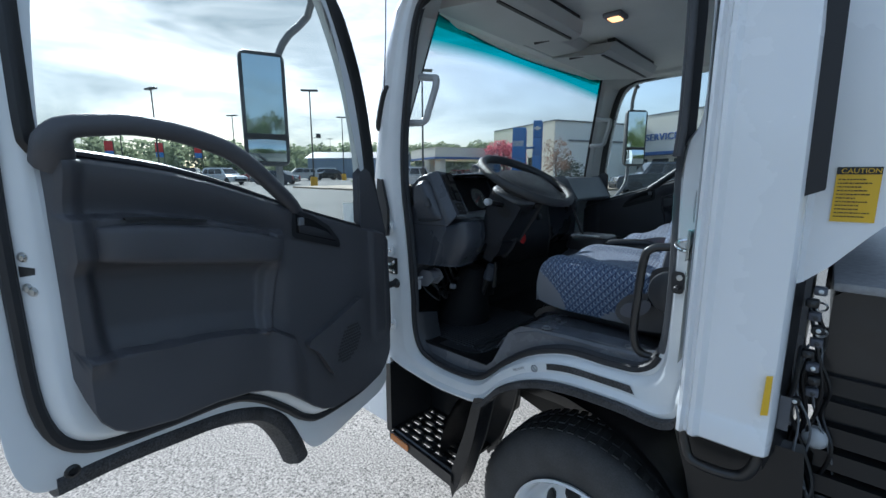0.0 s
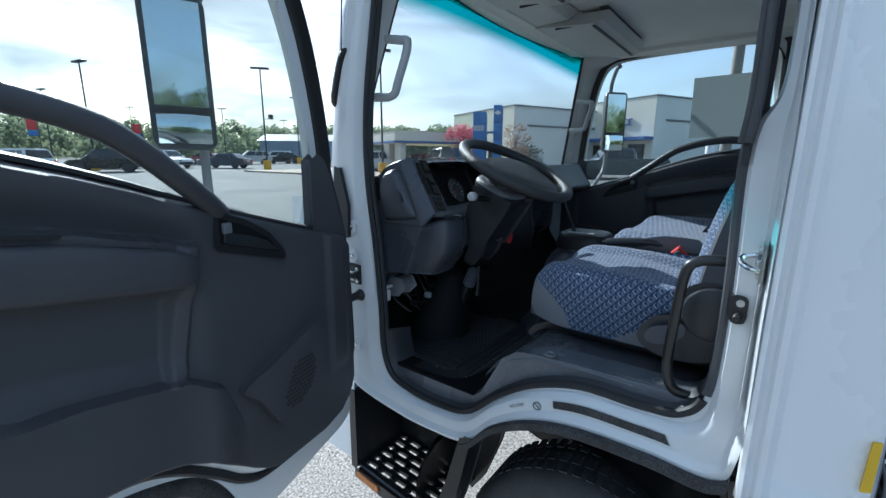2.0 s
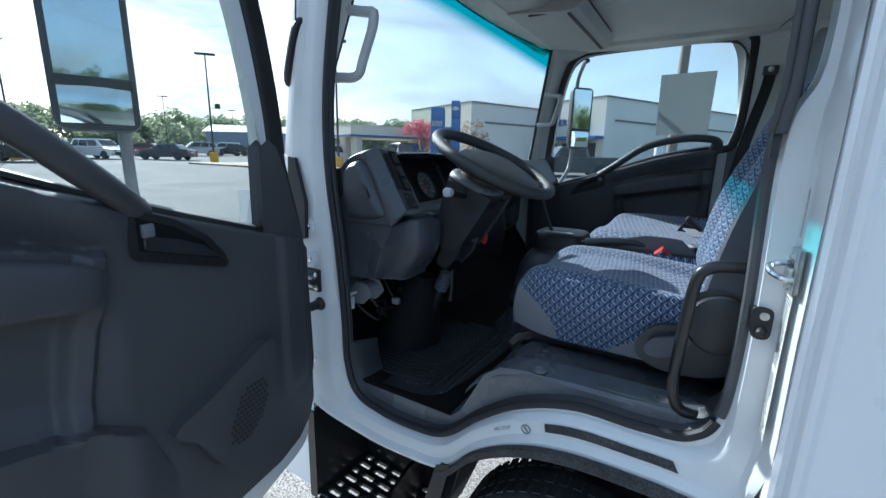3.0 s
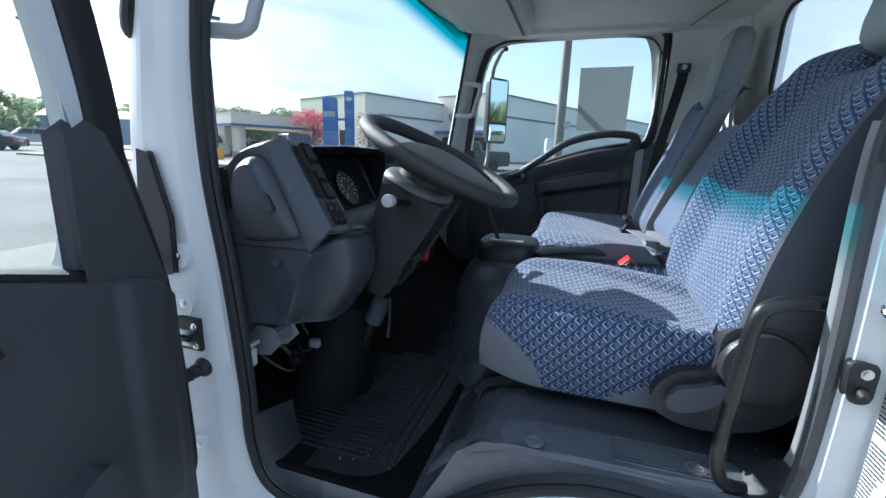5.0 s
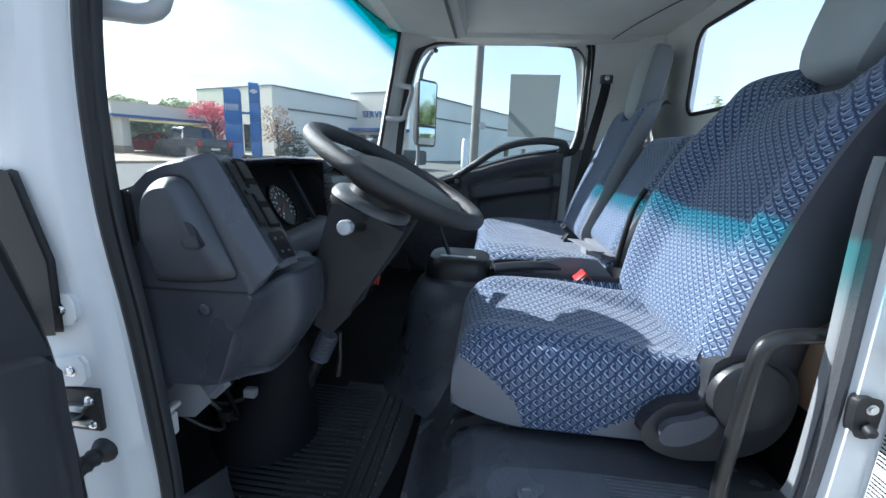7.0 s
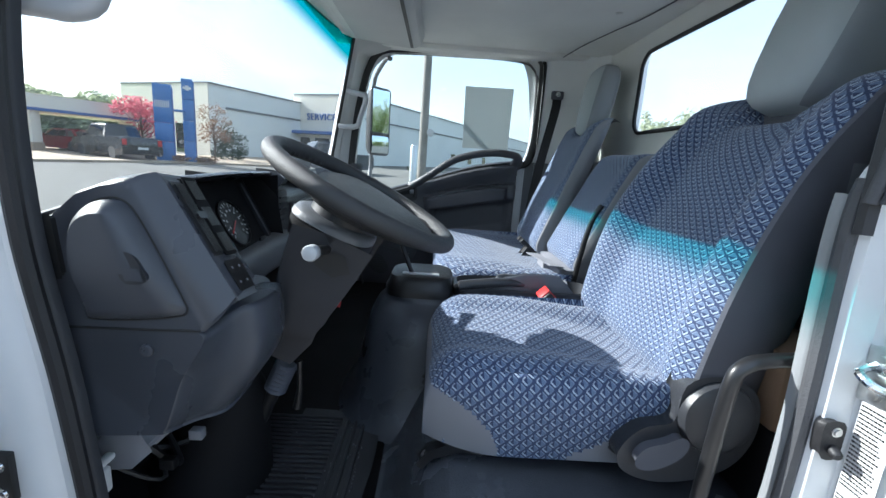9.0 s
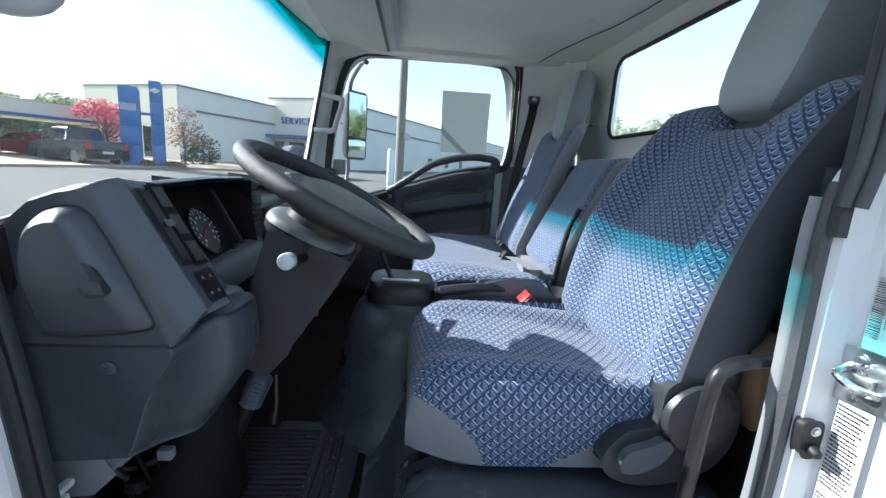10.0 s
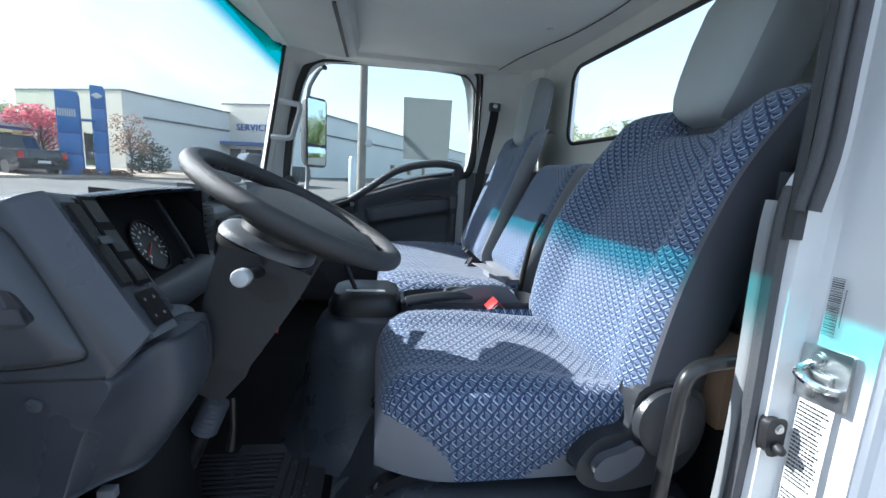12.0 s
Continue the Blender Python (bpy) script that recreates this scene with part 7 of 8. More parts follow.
box(bm, (-.020, -.012, -.035), (.020, .012, .052), .006, m=mB)
part("buckle_body", bm, BLACK, buckle)
bm = bmesh.new()
box(bm, (-.016, -.0135, .022), (.016, .0125, .0555), .003, m=mB)
part("red_button", bm, RED, buckle, "red release button")

ctr = thing("centre_seat", (-.05, 1.085, 1.20), "narrow centre seat back in blue block-pattern cloth", "seat", "passenger seats")
seat_back(ctr, 1.095, .170, (-.050, 1.275), (.150, 1.706), .105, .004, lumbar=.010, side=CLOTH_SIDE, wrap=.012, lean=.012, crop=.16, edge_roll=.014)
bm = bmesh.new()
box(bm, (-.075, .93, 1.20), (.03, 1.24, 1.275), .012)
part("seat_hinge", bm, SEAT_LIGHT, ctr, "pale grey folding hinge cover")
bm = bmesh.new()
tube(bm, spline([(.03, .912, 1.50), (.0, .905, 1.44), (-.02, .905, 1.33), (-.03, .91, 1.22)], 14), .009, 8)
part("strap", bm, BLACK, ctr, "black strap beside the seat back")
pas = thing("bench_seat", (-.27, 1.38, 1.066), "passenger bench seat in blue block-pattern cloth", "seat", "passenger seats")
seat_cushion(pas, .905, 1.815, -.50, -.02, 1.262, 1.135, grey=False, waterfall=.05)
seat_back(pas, 1.590, .215, (-.07, 1.240), (.160, 1.862), .110, .006, notch=.075, taper=.02, side=CLOTH_SIDE, wrap=.012, lean=.012, crop=.18, edge_roll=.014)
headrest(pas, 1.600, Vector((.188, 0, 1.770)), Vector((.16, 0, .987)), .105, .31)
bm = bmesh.new()
box(bm, (-.42, .93, 1.066), (.0, 1.78, 1.126), .010)
part("seat_base", bm, BLACK_METAL, pas, "black bench base")
for y in (1.245, 1.30):
    bm = bmesh.new()
    m = basis((-.115, y, 1.285), (-.75, 0, .66), (0, 1, 0))
    box(bm, (-.018, -.010, -.03), (.018, .010, .045), .005, m=m)
    part("belt_buckle", bm, BLACK, pas)


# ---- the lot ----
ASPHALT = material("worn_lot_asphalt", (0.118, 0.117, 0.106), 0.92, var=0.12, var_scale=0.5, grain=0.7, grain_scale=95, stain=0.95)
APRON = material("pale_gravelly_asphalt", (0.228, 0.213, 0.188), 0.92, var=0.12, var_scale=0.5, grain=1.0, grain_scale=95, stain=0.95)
TAN = material("tan_paving", (0.42, 0.34, 0.25), 0.9, var=0.12, var_scale=1.2, grain=0.4, grain_scale=60)
GRASS = material("mown_grass", (0.16, 0.26, 0.07), 0.9, var=0.3, var_scale=0.8, grain=0.6, grain_scale=30)
GREY_WALL = material("pale_grey_stucco", (0.74, 0.77, 0.75), 0.9, var=0.05, var_scale=0.4, grain=0.3, grain_scale=40, stain=0.04)
CREAM_WALL = material("cream_stucco", (0.76, 0.73, 0.64), 0.9, var=0.05, var_scale=0.4, grain=0.3, grain_scale=40, stain=0.04)
CAP_METAL = material("dark_roof_cap", (0.16, 0.17, 0.18), 0.5, var=0.08)
BLUE_PANEL = material("blue_sign_panel", (0.035, 0.17, 0.48), 0.35, var=0.06, coat=0.3)
BLUE_STRIPE = material("blue_fascia_stripe", (0.06, 0.13, 0.35), 0.5, var=0.05)
DARK_GLASS = material("dark_car_glass", (0.015, 0.018, 0.022), 0.06, var=0.05, coat=0.5)
POLE = material("weathered_steel_pole", (0.20, 0.19, 0.17), 0.6, var=0.15, var_scale=3)
LAMP_POLE = material("dark_bronze_pole", (0.035, 0.033, 0.032), 0.5, var=0.1)
BASE_YELLOW = material("yellow_pole_base", (0.62, 0.34, 0.02), 0.7, var=0.12, var_scale=4)
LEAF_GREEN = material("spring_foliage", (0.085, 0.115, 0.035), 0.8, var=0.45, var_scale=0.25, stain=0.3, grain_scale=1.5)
# distance haze is put into this leaf colour, so the far woods stay pale
LEAF_FAR = material("haze_paled_spring_woods", (0.33, 0.38, 0.26), 0.9, var=0.4, var_scale=0.08, stain=0.25, grain_scale=0.8)
LEAF_RED = material("pink_blossom", (0.55, 0.13, 0.17), 0.8, var=0.3, var_scale=1.0, stain=0.3, grain_scale=3)
LEAF_BROWN = material("bronze_leaf", (0.15, 0.095, 0.06), 0.8, var=0.4, var_scale=1.0, stain=0.3, grain_scale=3)
LEAF_DARK = material("dark_evergreen", (0.028, 0.050, 0.026), 0.8, var=0.4, var_scale=1.0, stain=0.3, grain_scale=3)
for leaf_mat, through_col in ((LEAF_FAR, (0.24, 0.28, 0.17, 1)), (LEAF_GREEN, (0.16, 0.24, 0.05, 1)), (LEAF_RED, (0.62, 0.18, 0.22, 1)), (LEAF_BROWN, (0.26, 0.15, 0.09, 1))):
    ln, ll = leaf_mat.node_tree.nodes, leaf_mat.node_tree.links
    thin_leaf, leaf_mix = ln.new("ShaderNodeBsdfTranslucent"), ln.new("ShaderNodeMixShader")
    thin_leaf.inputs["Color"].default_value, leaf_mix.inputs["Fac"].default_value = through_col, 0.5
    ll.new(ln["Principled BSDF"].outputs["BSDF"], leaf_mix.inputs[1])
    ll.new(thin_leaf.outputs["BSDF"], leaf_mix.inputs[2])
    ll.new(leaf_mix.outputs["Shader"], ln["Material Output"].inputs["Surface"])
BARK = material("bark", (0.10, 0.075, 0.055), 0.9, var=0.3, var_scale=5, grain=0.6, grain_scale=60)

bm = bmesh.new()
size = 1500
gv = {}
steps = [-size, -500, -200, -90, -40, -15, -5, 0, 5, 15, 40, 90, 200, 500, size]
for x in steps:
    for y in steps:
        gv[x, y] = bm.verts.new((x, y, ground_z(x, y) if abs(x) < 600 and abs(y) < 600 else ground_z(x * .4, y * .4)))
for i in range(len(steps) - 1):
    for j in range(len(steps) - 1):
        bm.faces.new((gv[steps[i], steps[j]], gv[steps[i + 1], steps[j]], gv[steps[i + 1], steps[j + 1]], gv[steps[i], steps[j + 1]]))
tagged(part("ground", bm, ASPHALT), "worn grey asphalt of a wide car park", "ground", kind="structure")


def slab(name, pts, up, mat, label, category):
    """A raised sheet on the sloping lot, with a kerb edge."""
    bm = bmesh.new()
    loft(bm, [[Vector((x, y, ground_z(x, y) - .2)) for x, y in pts], [Vector((x, y, ground_z(x, y) + up)) for x, y in pts]])
    return tagged(part(name, bm, mat), label, category, kind="structure")


slab("pavement", [(-34, 17.0), (-18.3, 17.9), (-17.4, 20.4), (-15.9, 24.3), (-14.2, 26.6), (-11.5, 29), (-8.5, 43.0), (-15.4, 46.4), (-20.4, 36.0), (-29, 33)], .12, TAN, "tan paved strip with a kerb beside the showroom", "pavement")
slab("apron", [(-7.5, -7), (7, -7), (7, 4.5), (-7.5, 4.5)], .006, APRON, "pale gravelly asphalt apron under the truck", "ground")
slab("lawn", [(-33, 27.0), (-27.0, 31.0), (-24, 37), (-28, 48), (-46, 48), (-44, 30)], .14, GRASS, "mown green verge behind the canopy", "lawn")


def wall_block(name, pts, z0, z1, mat, parent, label="", bev=.03):
    bm = bmesh.new()
    loft(bm, [[Vector((x, y, z0)) for x, y in pts], [Vector((x, y, z1)) for x, y in pts]])
    bevel_new(bm, list(bm.verts), bev, 1)
    return part(name, bm, mat, parent, label)


AX, AY = Vector((.407, .914, 0)), Vector((-.914, .407, 0))     # the dealership's two wall directions


def wall_strip(name, o, along, length, z0, z1, out, thick, mat, parent, label=""):
    """A bar on a wall: o on the wall's foot line, out the outward normal."""
    bm = bmesh.new()
    o, along, out = Vector(o), Vector(along).normalized(), Vector(out).normalized()
    q = [o - out * .02, o + along * length - out * .02, o + along * length + out * thick, o + out * thick]
    loft(bm, [[Vector((p.x, p.y, z0)) for p in q], [Vector((p.x, p.y, z1)) for p in q]])
    return part(name, bm, mat, parent, label)


# showroom block: grey side wall and cream front
C1 = Vector((-20.0, 36.8, 0))
show = thing("showroom_building", (-22, 42, ground_z(-22, 42)), "pale grey and cream flat-roofed showroom building", "building")
p1, p2, p3 = C1 + AX * 11, C1 + AX * 11 + AY * 11.5, C1 + AY * 11.5
wall_block("wall", [(p.x, p.y) for p in (C1, p1, p2, p3)], 0, 6.75, GREY_WALL, show, "pale grey stucco wall")
wall_strip("front_wall", C1 - AX * .02, AY, 11.5, .1, 6.7, -AX, .06, CREAM_WALL, show, "cream stucco front wall")
for o, al, ln, out in ((C1, AX, 11, -AY), (C1, AY, 11.5, -AX)):
    wall_strip("roof_cap", o, al, ln, 6.70, 6.82, out, .12, CAP_METAL, show, "dark metal roof cap")
wall_strip("wall_band", C1 + AX * 1.6, AX, 9.3, 4.85, 5.02, -AY, .10, CAP_METAL, show, "dark recessed band")
for k in range(3):
    wall_strip("window", C1 + AY * (2 + 2.6 * k), AY, 2.2, .9, 3.4, -AX, .09, DARK_GLASS, show, "dark showroom window")
# service wing
C3 = Vector((-9.0, 44.0, 0))
serv = thing("service_wing", (-2, 56, ground_z(-2, 56)), "long pale service wing with a cream end wall", "building")
AX3 = Vector((.438, .899, 0))
q1, q2, q3 = C3 + AX3 * 70, C3 + AX3 * 70 + AY * 8, C3 + AY * 8.2
wall_block("wall", [(p.x, p.y) for p in (C3, q1, q2, q3)], 0, 7.6, GREY_WALL, serv, "pale grey stucco wall")
wall_strip("end_wall", C3 - AX * .02, AY, 8.0, .1, 7.56, -AX, .06, CREAM_WALL, serv, "cream stucco end wall")
wall_strip("roof_cap", C3, AX3, 70, 7.55, 7.68, Vector((AX3.y, -AX3.x, 0)), .12, CAP_METAL, serv, "dark metal roof cap")
wall_strip("roof_cap", C3, AY, 8.0, 7.55, 7.68, -AX, .12, CAP_METAL, serv, "dark metal roof cap")
wall_strip("wall_band", C3 + AX3 * 1.5, AX3, 66, 5.35, 5.52, Vector((AX3.y, -AX3.x, 0)), .10, CAP_METAL, serv, "dark recessed band")
wall_strip("canopy", C3 - AX * .02, AY, 8.0, 3.55, 3.85, -AX, 1.4, BLUE_STRIPE, serv, "flat blue-edged entrance canopy")
for k in range(3):
    wall_strip("door", C3 + AY * (.8 + 2.5 * k), AY, 1.9, .7, 3.2, -AX, .09, DARK_GLASS, serv, "dark service door")
word = bpy.data.curves.new("wall_lettering", "FONT")
word.body, word.size, word.extrude, word.space_character = "SERVICE", .95, .06, 1.12
word.materials.append(BLUE_STRIPE)
wob = new("wall_lettering", word)
wo = C3 + AY * 6.2 - AX * .14
wob.matrix_basis = Matrix(((-AY.x, 0, -AX.x, wo.x), (-AY.y, 0, -AX.y, wo.y), (0, 1, 0, 5.05), (0, 0, 0, 1)))
wob.parent = serv
wob.matrix_parent_inverse = serv.matrix_basis.inverted()
tagged(wob, "blue raised wall letters reading SERVICE")
for k in range(3):
    wall_strip("window", C3 + AX3 * (24 + 7 * k), AX3, 1.5, 1.6, 2.9, Vector((AX3.y, -AX3.x, 0)), .06, DARK_GLASS, serv, "dark window")

# entrance canopy with columns
C2 = Vector((-24.0, 24.3, 0))
can = thing("entrance_canopy", (-24, 28, ground_z(-24, 28)), "cream drive-through canopy on square columns", "canopy")
g2 = ground_z(-24, 27)
e = [C2, C2 + AX * 8, C2 + AX * 8 + AY * 6, C2 + AY * 6]
wall_block("roof", [(p.x, p.y) for p in e], g2 + 2.36, g2 + 3.28, CREAM_WALL, can, "cream fascia and flat roof")
wall_strip("stripe", C2, AX, 8, g2 + 2.33, g2 + 2.50, -AY, .05, BLUE_STRIPE, can, "blue fascia stripe")
wall_strip("stripe", C2, AY, 6, g2 + 2.33, g2 + 2.50, -AX, .05, BLUE_STRIPE, can, "blue fascia stripe")
for a, b in ((.7, .6), (.7, 3.0), (7.3, .6), (7.3, 3.0)):
    c = C2 + AX * a + AY * b
    bm = bmesh.new()
    box(bm, (c.x - .33, c.y - .33, g2 - .3), (c.x + .33, c.y + .33, g2 + 2.38), .03)
    col = part("column", bm, CREAM_WALL, can, "cream square column")
    bm = bmesh.new()
    box(bm, (c.x - .38, c.y - .38, g2 - .3), (c.x + .38, c.y + .38, g2 + .55), .03)
    part("column_base", bm, TAN, col, "tan stone column base")


def pylon(x, y, w, d, h, turn, mark):
    g = ground_z(x, y) + .1
    t = thing("sign_pylon", (x, y, g), "tall blue sign pylon with pale lettering bars", "sign", "blue sign pylons")
    m = Matrix.Translation((x, y, g)) @ Matrix.Rotation(radians(turn), 4, "Z")
    for k in range(4):
        bm = bmesh.new()
        box(bm, (-w / 2, -d / 2, h * k / 4 + (.02 if k else -.3)), (w / 2, d / 2, h * (k + 1) / 4), .02, m=m)
        part("panel", bm, BLUE_PANEL, t)
    bm = bmesh.new()
    box(bm, (w / 2 - .02, -d / 2 + .05, -.2), (w / 2 + .05, d / 2 - .05, h - .15), .02, m=m)
    part("side_channel", bm, BLUE_STRIPE, t)
    if mark:
        for k in range(8):
            bm = bmesh.new()
            box(bm, (-w / 2 + .08 + k * (w - .16) / 8, -d / 2 - .05, h * .70), (-w / 2 + .05 + (k + .8) * (w - .16) / 8, -d / 2 + .02, h * .70 + .38), .01, m=m)
            part("letter", bm, LABEL_WHITE, t)
    else:
        bm = bmesh.new()
        box(bm, (-.22, -d / 2 - .05, h * .89 - .07), (.22, -d / 2 + .02, h * .89 + .07), .03, m=m)
        box(bm, (-.09, -d / 2 - .06, h * .89 - .14), (.09, -d / 2 + .02, h * .89 + .14), .03, m=m)
        part("emblem", bm, LABEL_WHITE, t, "plain pale emblem")
    return t


pylon(-16.46, 25.02, .90, .42, 4.28, 24, True)
pylon(-15.46, 25.78, .58, .42, 4.74, 24, False)
bm = bmesh.new()
box(bm, (-16.3, 25.2, 3.42), (-15.5, 25.75, 3.54), .01)
tagged(part("sign_link_beam", bm, BLUE_PANEL), "thin blue beam linking two sign pylons", "beam")


def lamp_post(x, y, h=8.6, base=True, heads=1, turn=0.0):
    g = ground_z(x, y)
    t = thing("street_lamp", (x, y, g), "tall dark car park lamp post with a flat head", "lamp post", "car park lamps")
    bm = bmesh.new()
    tube(bm, [(x, y, g - .1), (x, y, g + h * .5), (x, y, g + h)], [.085, .07, .055], 8)
    part("pole", bm, LAMP_POLE, t)
    bm = bmesh.new()
    m = Matrix.Translation((x, y, g + h)) @ Matrix.Rotation(turn, 4, "Z")
    box(bm, (-.75, -.22, -.02), (.75, .22, .12), .03, m=m)
    part("head", bm, LAMP_POLE, t, "flat dark lamp head")
    if base:
        bm = bmesh.new()
        lathe(bm, [(.33, -.1), (.33, .78), (.30, .84), (.1, .86)], Matrix.Translation((x, y, g)), 18)
        part("concrete_base", bm, BASE_YELLOW, t, "yellow painted concrete base")
    return t


for x, y, tn in ((-45.3, 10.1, .2), (-36.1, 20.3, .9), (-60.1, 22.7, .5), (-69.2, 11.9, .2), (-51.4, 34.1, .9), (-90.0, 56.8, .8), (-22.9, 21.8, .9), (-84.7, 25.3, .4), (-74.8, 35.5, .6), (-52, -4, .2), (-30, -28, .5), (30, 25, .3), (26, -24, .7)):
    lamp_post(x, y, turn=tn)
flood = thing("flood_light", (-36.0, 20.6, 4.6), "small dark floodlight on a lamp post arm", "floodlight")
bm = bmesh.new()
tube(bm, [(-36.1, 20.3, 5.0), (-35.9, 20.75, 5.1)], .03, 6)
part("arm", bm, LAMP_POLE, flood)
bm = bmesh.new()
box(bm, (-36.05, 20.7, 5.05), (-35.75, 21.05, 5.45), .04)
part("head", bm, LAMP_POLE, flood)
# steel pole and bollard outside the passenger window
pole = thing("utility_pole", (-1.02, 13.6, ground_z(-1, 13.6)), "weathered brown utility pole beside the lot", "pole")
bm = bmesh.new()
tube(bm, [(-1.02, 13.6, .1), (-1.0, 13.6, 9.5)], [.15, .12], 12)
part("shaft", bm, POLE, pole)
bm = bmesh.new()
lathe(bm, [(.12, 0), (.12, .05), (.09, .06), (.02, .06)], basis((-.80, 13.5, 2.5), (0, -1, 0)), 16)
part("meter", bm, SILVER, pole, "round grey meter")
boll = thing("bollard", (-1.18, 11.55, ground_z(-1.2, 11.5)), "silver steel bollard on the lot", "bollard")
bm = bmesh.new()
lathe(bm, [(.11, -.1), (.11, 1.78), (.08, 1.86), (.02, 1.88)], Matrix.Translation((-1.18, 11.55, ground_z(-1.2, 11.5))), 16)
part("post", bm, STEEL, boll)

# far workshop
shed = thing("far_workshop", (-63, 44, ground_z(-63, 44)), "blue-grey far workshop with a low gable roof", "building")
gs = ground_z(-63, 44)
wall_block("wall", [(-68, 38), (-56, 50), (-62, 57), (-75, 45)], gs - .3, gs + 3.4, material("blue_grey_cladding", (0.20, 0.25, 0.32), 0.7, var=0.06, var_scale=0.5), shed, "blue-grey clad wall")
bm = bmesh.new()
a, b, c, d = Vector((-68.4, 37.6, gs + 3.4)), Vector((-55.6, 50, gs + 3.4)), Vector((-62, 57.5, gs + 3.4)), Vector((-75.4, 45, gs + 3.4))
r0, r1 = (a + d) / 2 + Vector((0, 0, 1.3)), (b + c) / 2 + Vector((0, 0, 1.3))
vs = [bm.verts.new(p) for p in (a, b, c, d, r0, r1)]
for f in ((0, 1, 5, 4), (2, 3, 4, 5), (0, 4, 3), (1, 2, 5), (0, 3, 2, 1)):
    bm.faces.new([vs[i] for i in f])
part("roof", bm, CAP_METAL, shed, "low dark gable roof")


# ---- parked vehicles ----
def paint(name, c, rough=.25):
    return material(name, c, rough, coat=.8, var=.03)


PAINTS = {"white": paint("white_car_paint", (.72, .73, .74)), "black": paint("black_car_paint", (.012, .012, .014)), "silver": paint("silver_car_paint", (.42, .43, .44)),
          "red": paint("dark_red_car_paint", (.22, .015, .02)), "grey": paint("slate_car_paint", (.075, .085, .10))}
SHAPES = {
    "suv": dict(L=4.8, W=1.92, H=1.75, belt=1.05, hood=1.05, a=(1.05, 1.85), b=(4.35, 4.68), bonnet=1.0),
    "sedan": dict(L=4.7, W=1.84, H=1.46, belt=.95, hood=.92, a=(1.25, 2.05), b=(3.55, 4.25), bonnet=.92),
    "pickup": dict(L=5.9, W=2.03, H=1.95, belt=1.20, hood=1.22, a=(1.45, 2.05), b=(3.75, 3.95), bonnet=1.2),
}


def car(kind, colour, x, y, heading, label, group="parked cars"):
    """A parked vehicle: x, y of its middle, heading of its nose in degrees from +x."""
    s = SHAPES[kind]
    L, W, H, belt = s["L"], s["W"], s["H"], s["belt"]
    g = ground_z(x, y)
    t = thing(kind if kind != "suv" else "suv_car", (x, y, g), label, "pickup truck" if kind == "pickup" else "car", group)
    m = Matrix.Translation((x, y, g)) @ Matrix.Rotation(radians(heading + 180), 4, "Z") @ Matrix.Translation((-L / 2, 0, 0))
    mat = PAINTS[colour]
    r = .40 if kind == "pickup" else .36
    ax = (L * .19, L * .80)

    def wheel_arch(c):
        return [(c - r * 1.2, .30), (c - r * 1.1, .30 + r * .75), (c - r * .6, .30 + r * 1.15), (c, .30 + r * 1.28), (c + r * .6, .30 + r * 1.15), (c + r * 1.1, .30 + r * .75), (c + r * 1.2, .30)]
    nose = s["hood"]
    tail = belt if kind != "pickup" else belt + .06
    outline = [(.06, .34)] + wheel_arch(ax[0]) + wheel_arch(ax[1]) + [(L - .05, .36), (L, .62), (L - .03, tail - .08), (L - .10, tail), (s["b"][1], tail + .0), (s["a"][0], s["bonnet"]), (.45, nose - .10), (.10, nose - .22), (.0, .62)]
    bm = bmesh.new()
    rings = []
    for k, yy in ((.93, -W / 2), (1.0, -W / 2 + .10), (1.0, W / 2 - .10), (.93, W / 2)):
        rings.append([m @ Vector((L / 2 + (px - L / 2) * (.985 if k < 1 else 1), yy, .30 + (pz - .30) * k if pz > .8 else pz)) for px, pz in outline])
    loft(bm, rings)
    bevel_new(bm, list(bm.verts), .05, 2, 32)
    body = part("body", bm, mat, t)
    a0, a1 = s["a"]
    b0, b1 = s["b"]
    bm = bmesh.new()
    base = [(a0, -W / 2 + .06), (b1, -W / 2 + .06), (b1, W / 2 - .06), (a0, W / 2 - .06)]
    roof = [(a1, -W / 2 + .24), (b0, -W / 2 + .24), (b0, W / 2 - .24), (a1, W / 2 - .24)]
    loft(bm, [[m @ Vector((px, py, belt - .04)) for px, py in base], [m @ Vector((px, py, H - .05)) for px, py in roof], [m @ Vector((px + (.1 if px == a1 else -.1), py * .9, H)) for px, py in roof]])
    bevel_new(bm, list(bm.verts), .06, 2, 20)
    cab = part("cabin", bm, mat, t)

    def pane(pts):
        b = bmesh.new()
        b.faces.new([b.verts.new(m @ Vector(p)) for p in pts])
        part("window", b, DARK_GLASS, cab, "dark tinted glass")

    def sidept(f, h, sgn):
        # f along the greenhouse, h up it
        xb, xt = a0 + (b1 - a0) * f, a1 + (b0 - a1) * f
        xx = xb + (xt - xb) * h
        return (xx, sgn * (W / 2 - .06 - .18 * h + .012), belt - .04 + (H - .05 - belt + .04) * h)
    cuts = ((.08, .47), (.50, .90)) if kind == "pickup" else ((.07, .40), (.42, .70), (.73, .93))
    for sgn in (-1, 1):
        for f0, f1 in cuts:
            pane([sidept(f0, .14, sgn), sidept(f1, .14, sgn), sidept(f1, .88, sgn), sidept(f0, .88, sgn)])
    for xb, xt, o in ((a0, a1, -.012), (b1, b0, .012)):
        zz = [belt + .03, H - .11]
        pane([(xb + (xt - xb) * .12 + o, -W / 2 + .16, zz[0]), (xb + (xt - xb) * .12 + o, W / 2 - .16, zz[0]), (xb + (xt - xb) * .9 + o, W / 2 - .30, zz[1]), (xb + (xt - xb) * .9 + o, -W / 2 + .30, zz[1])])
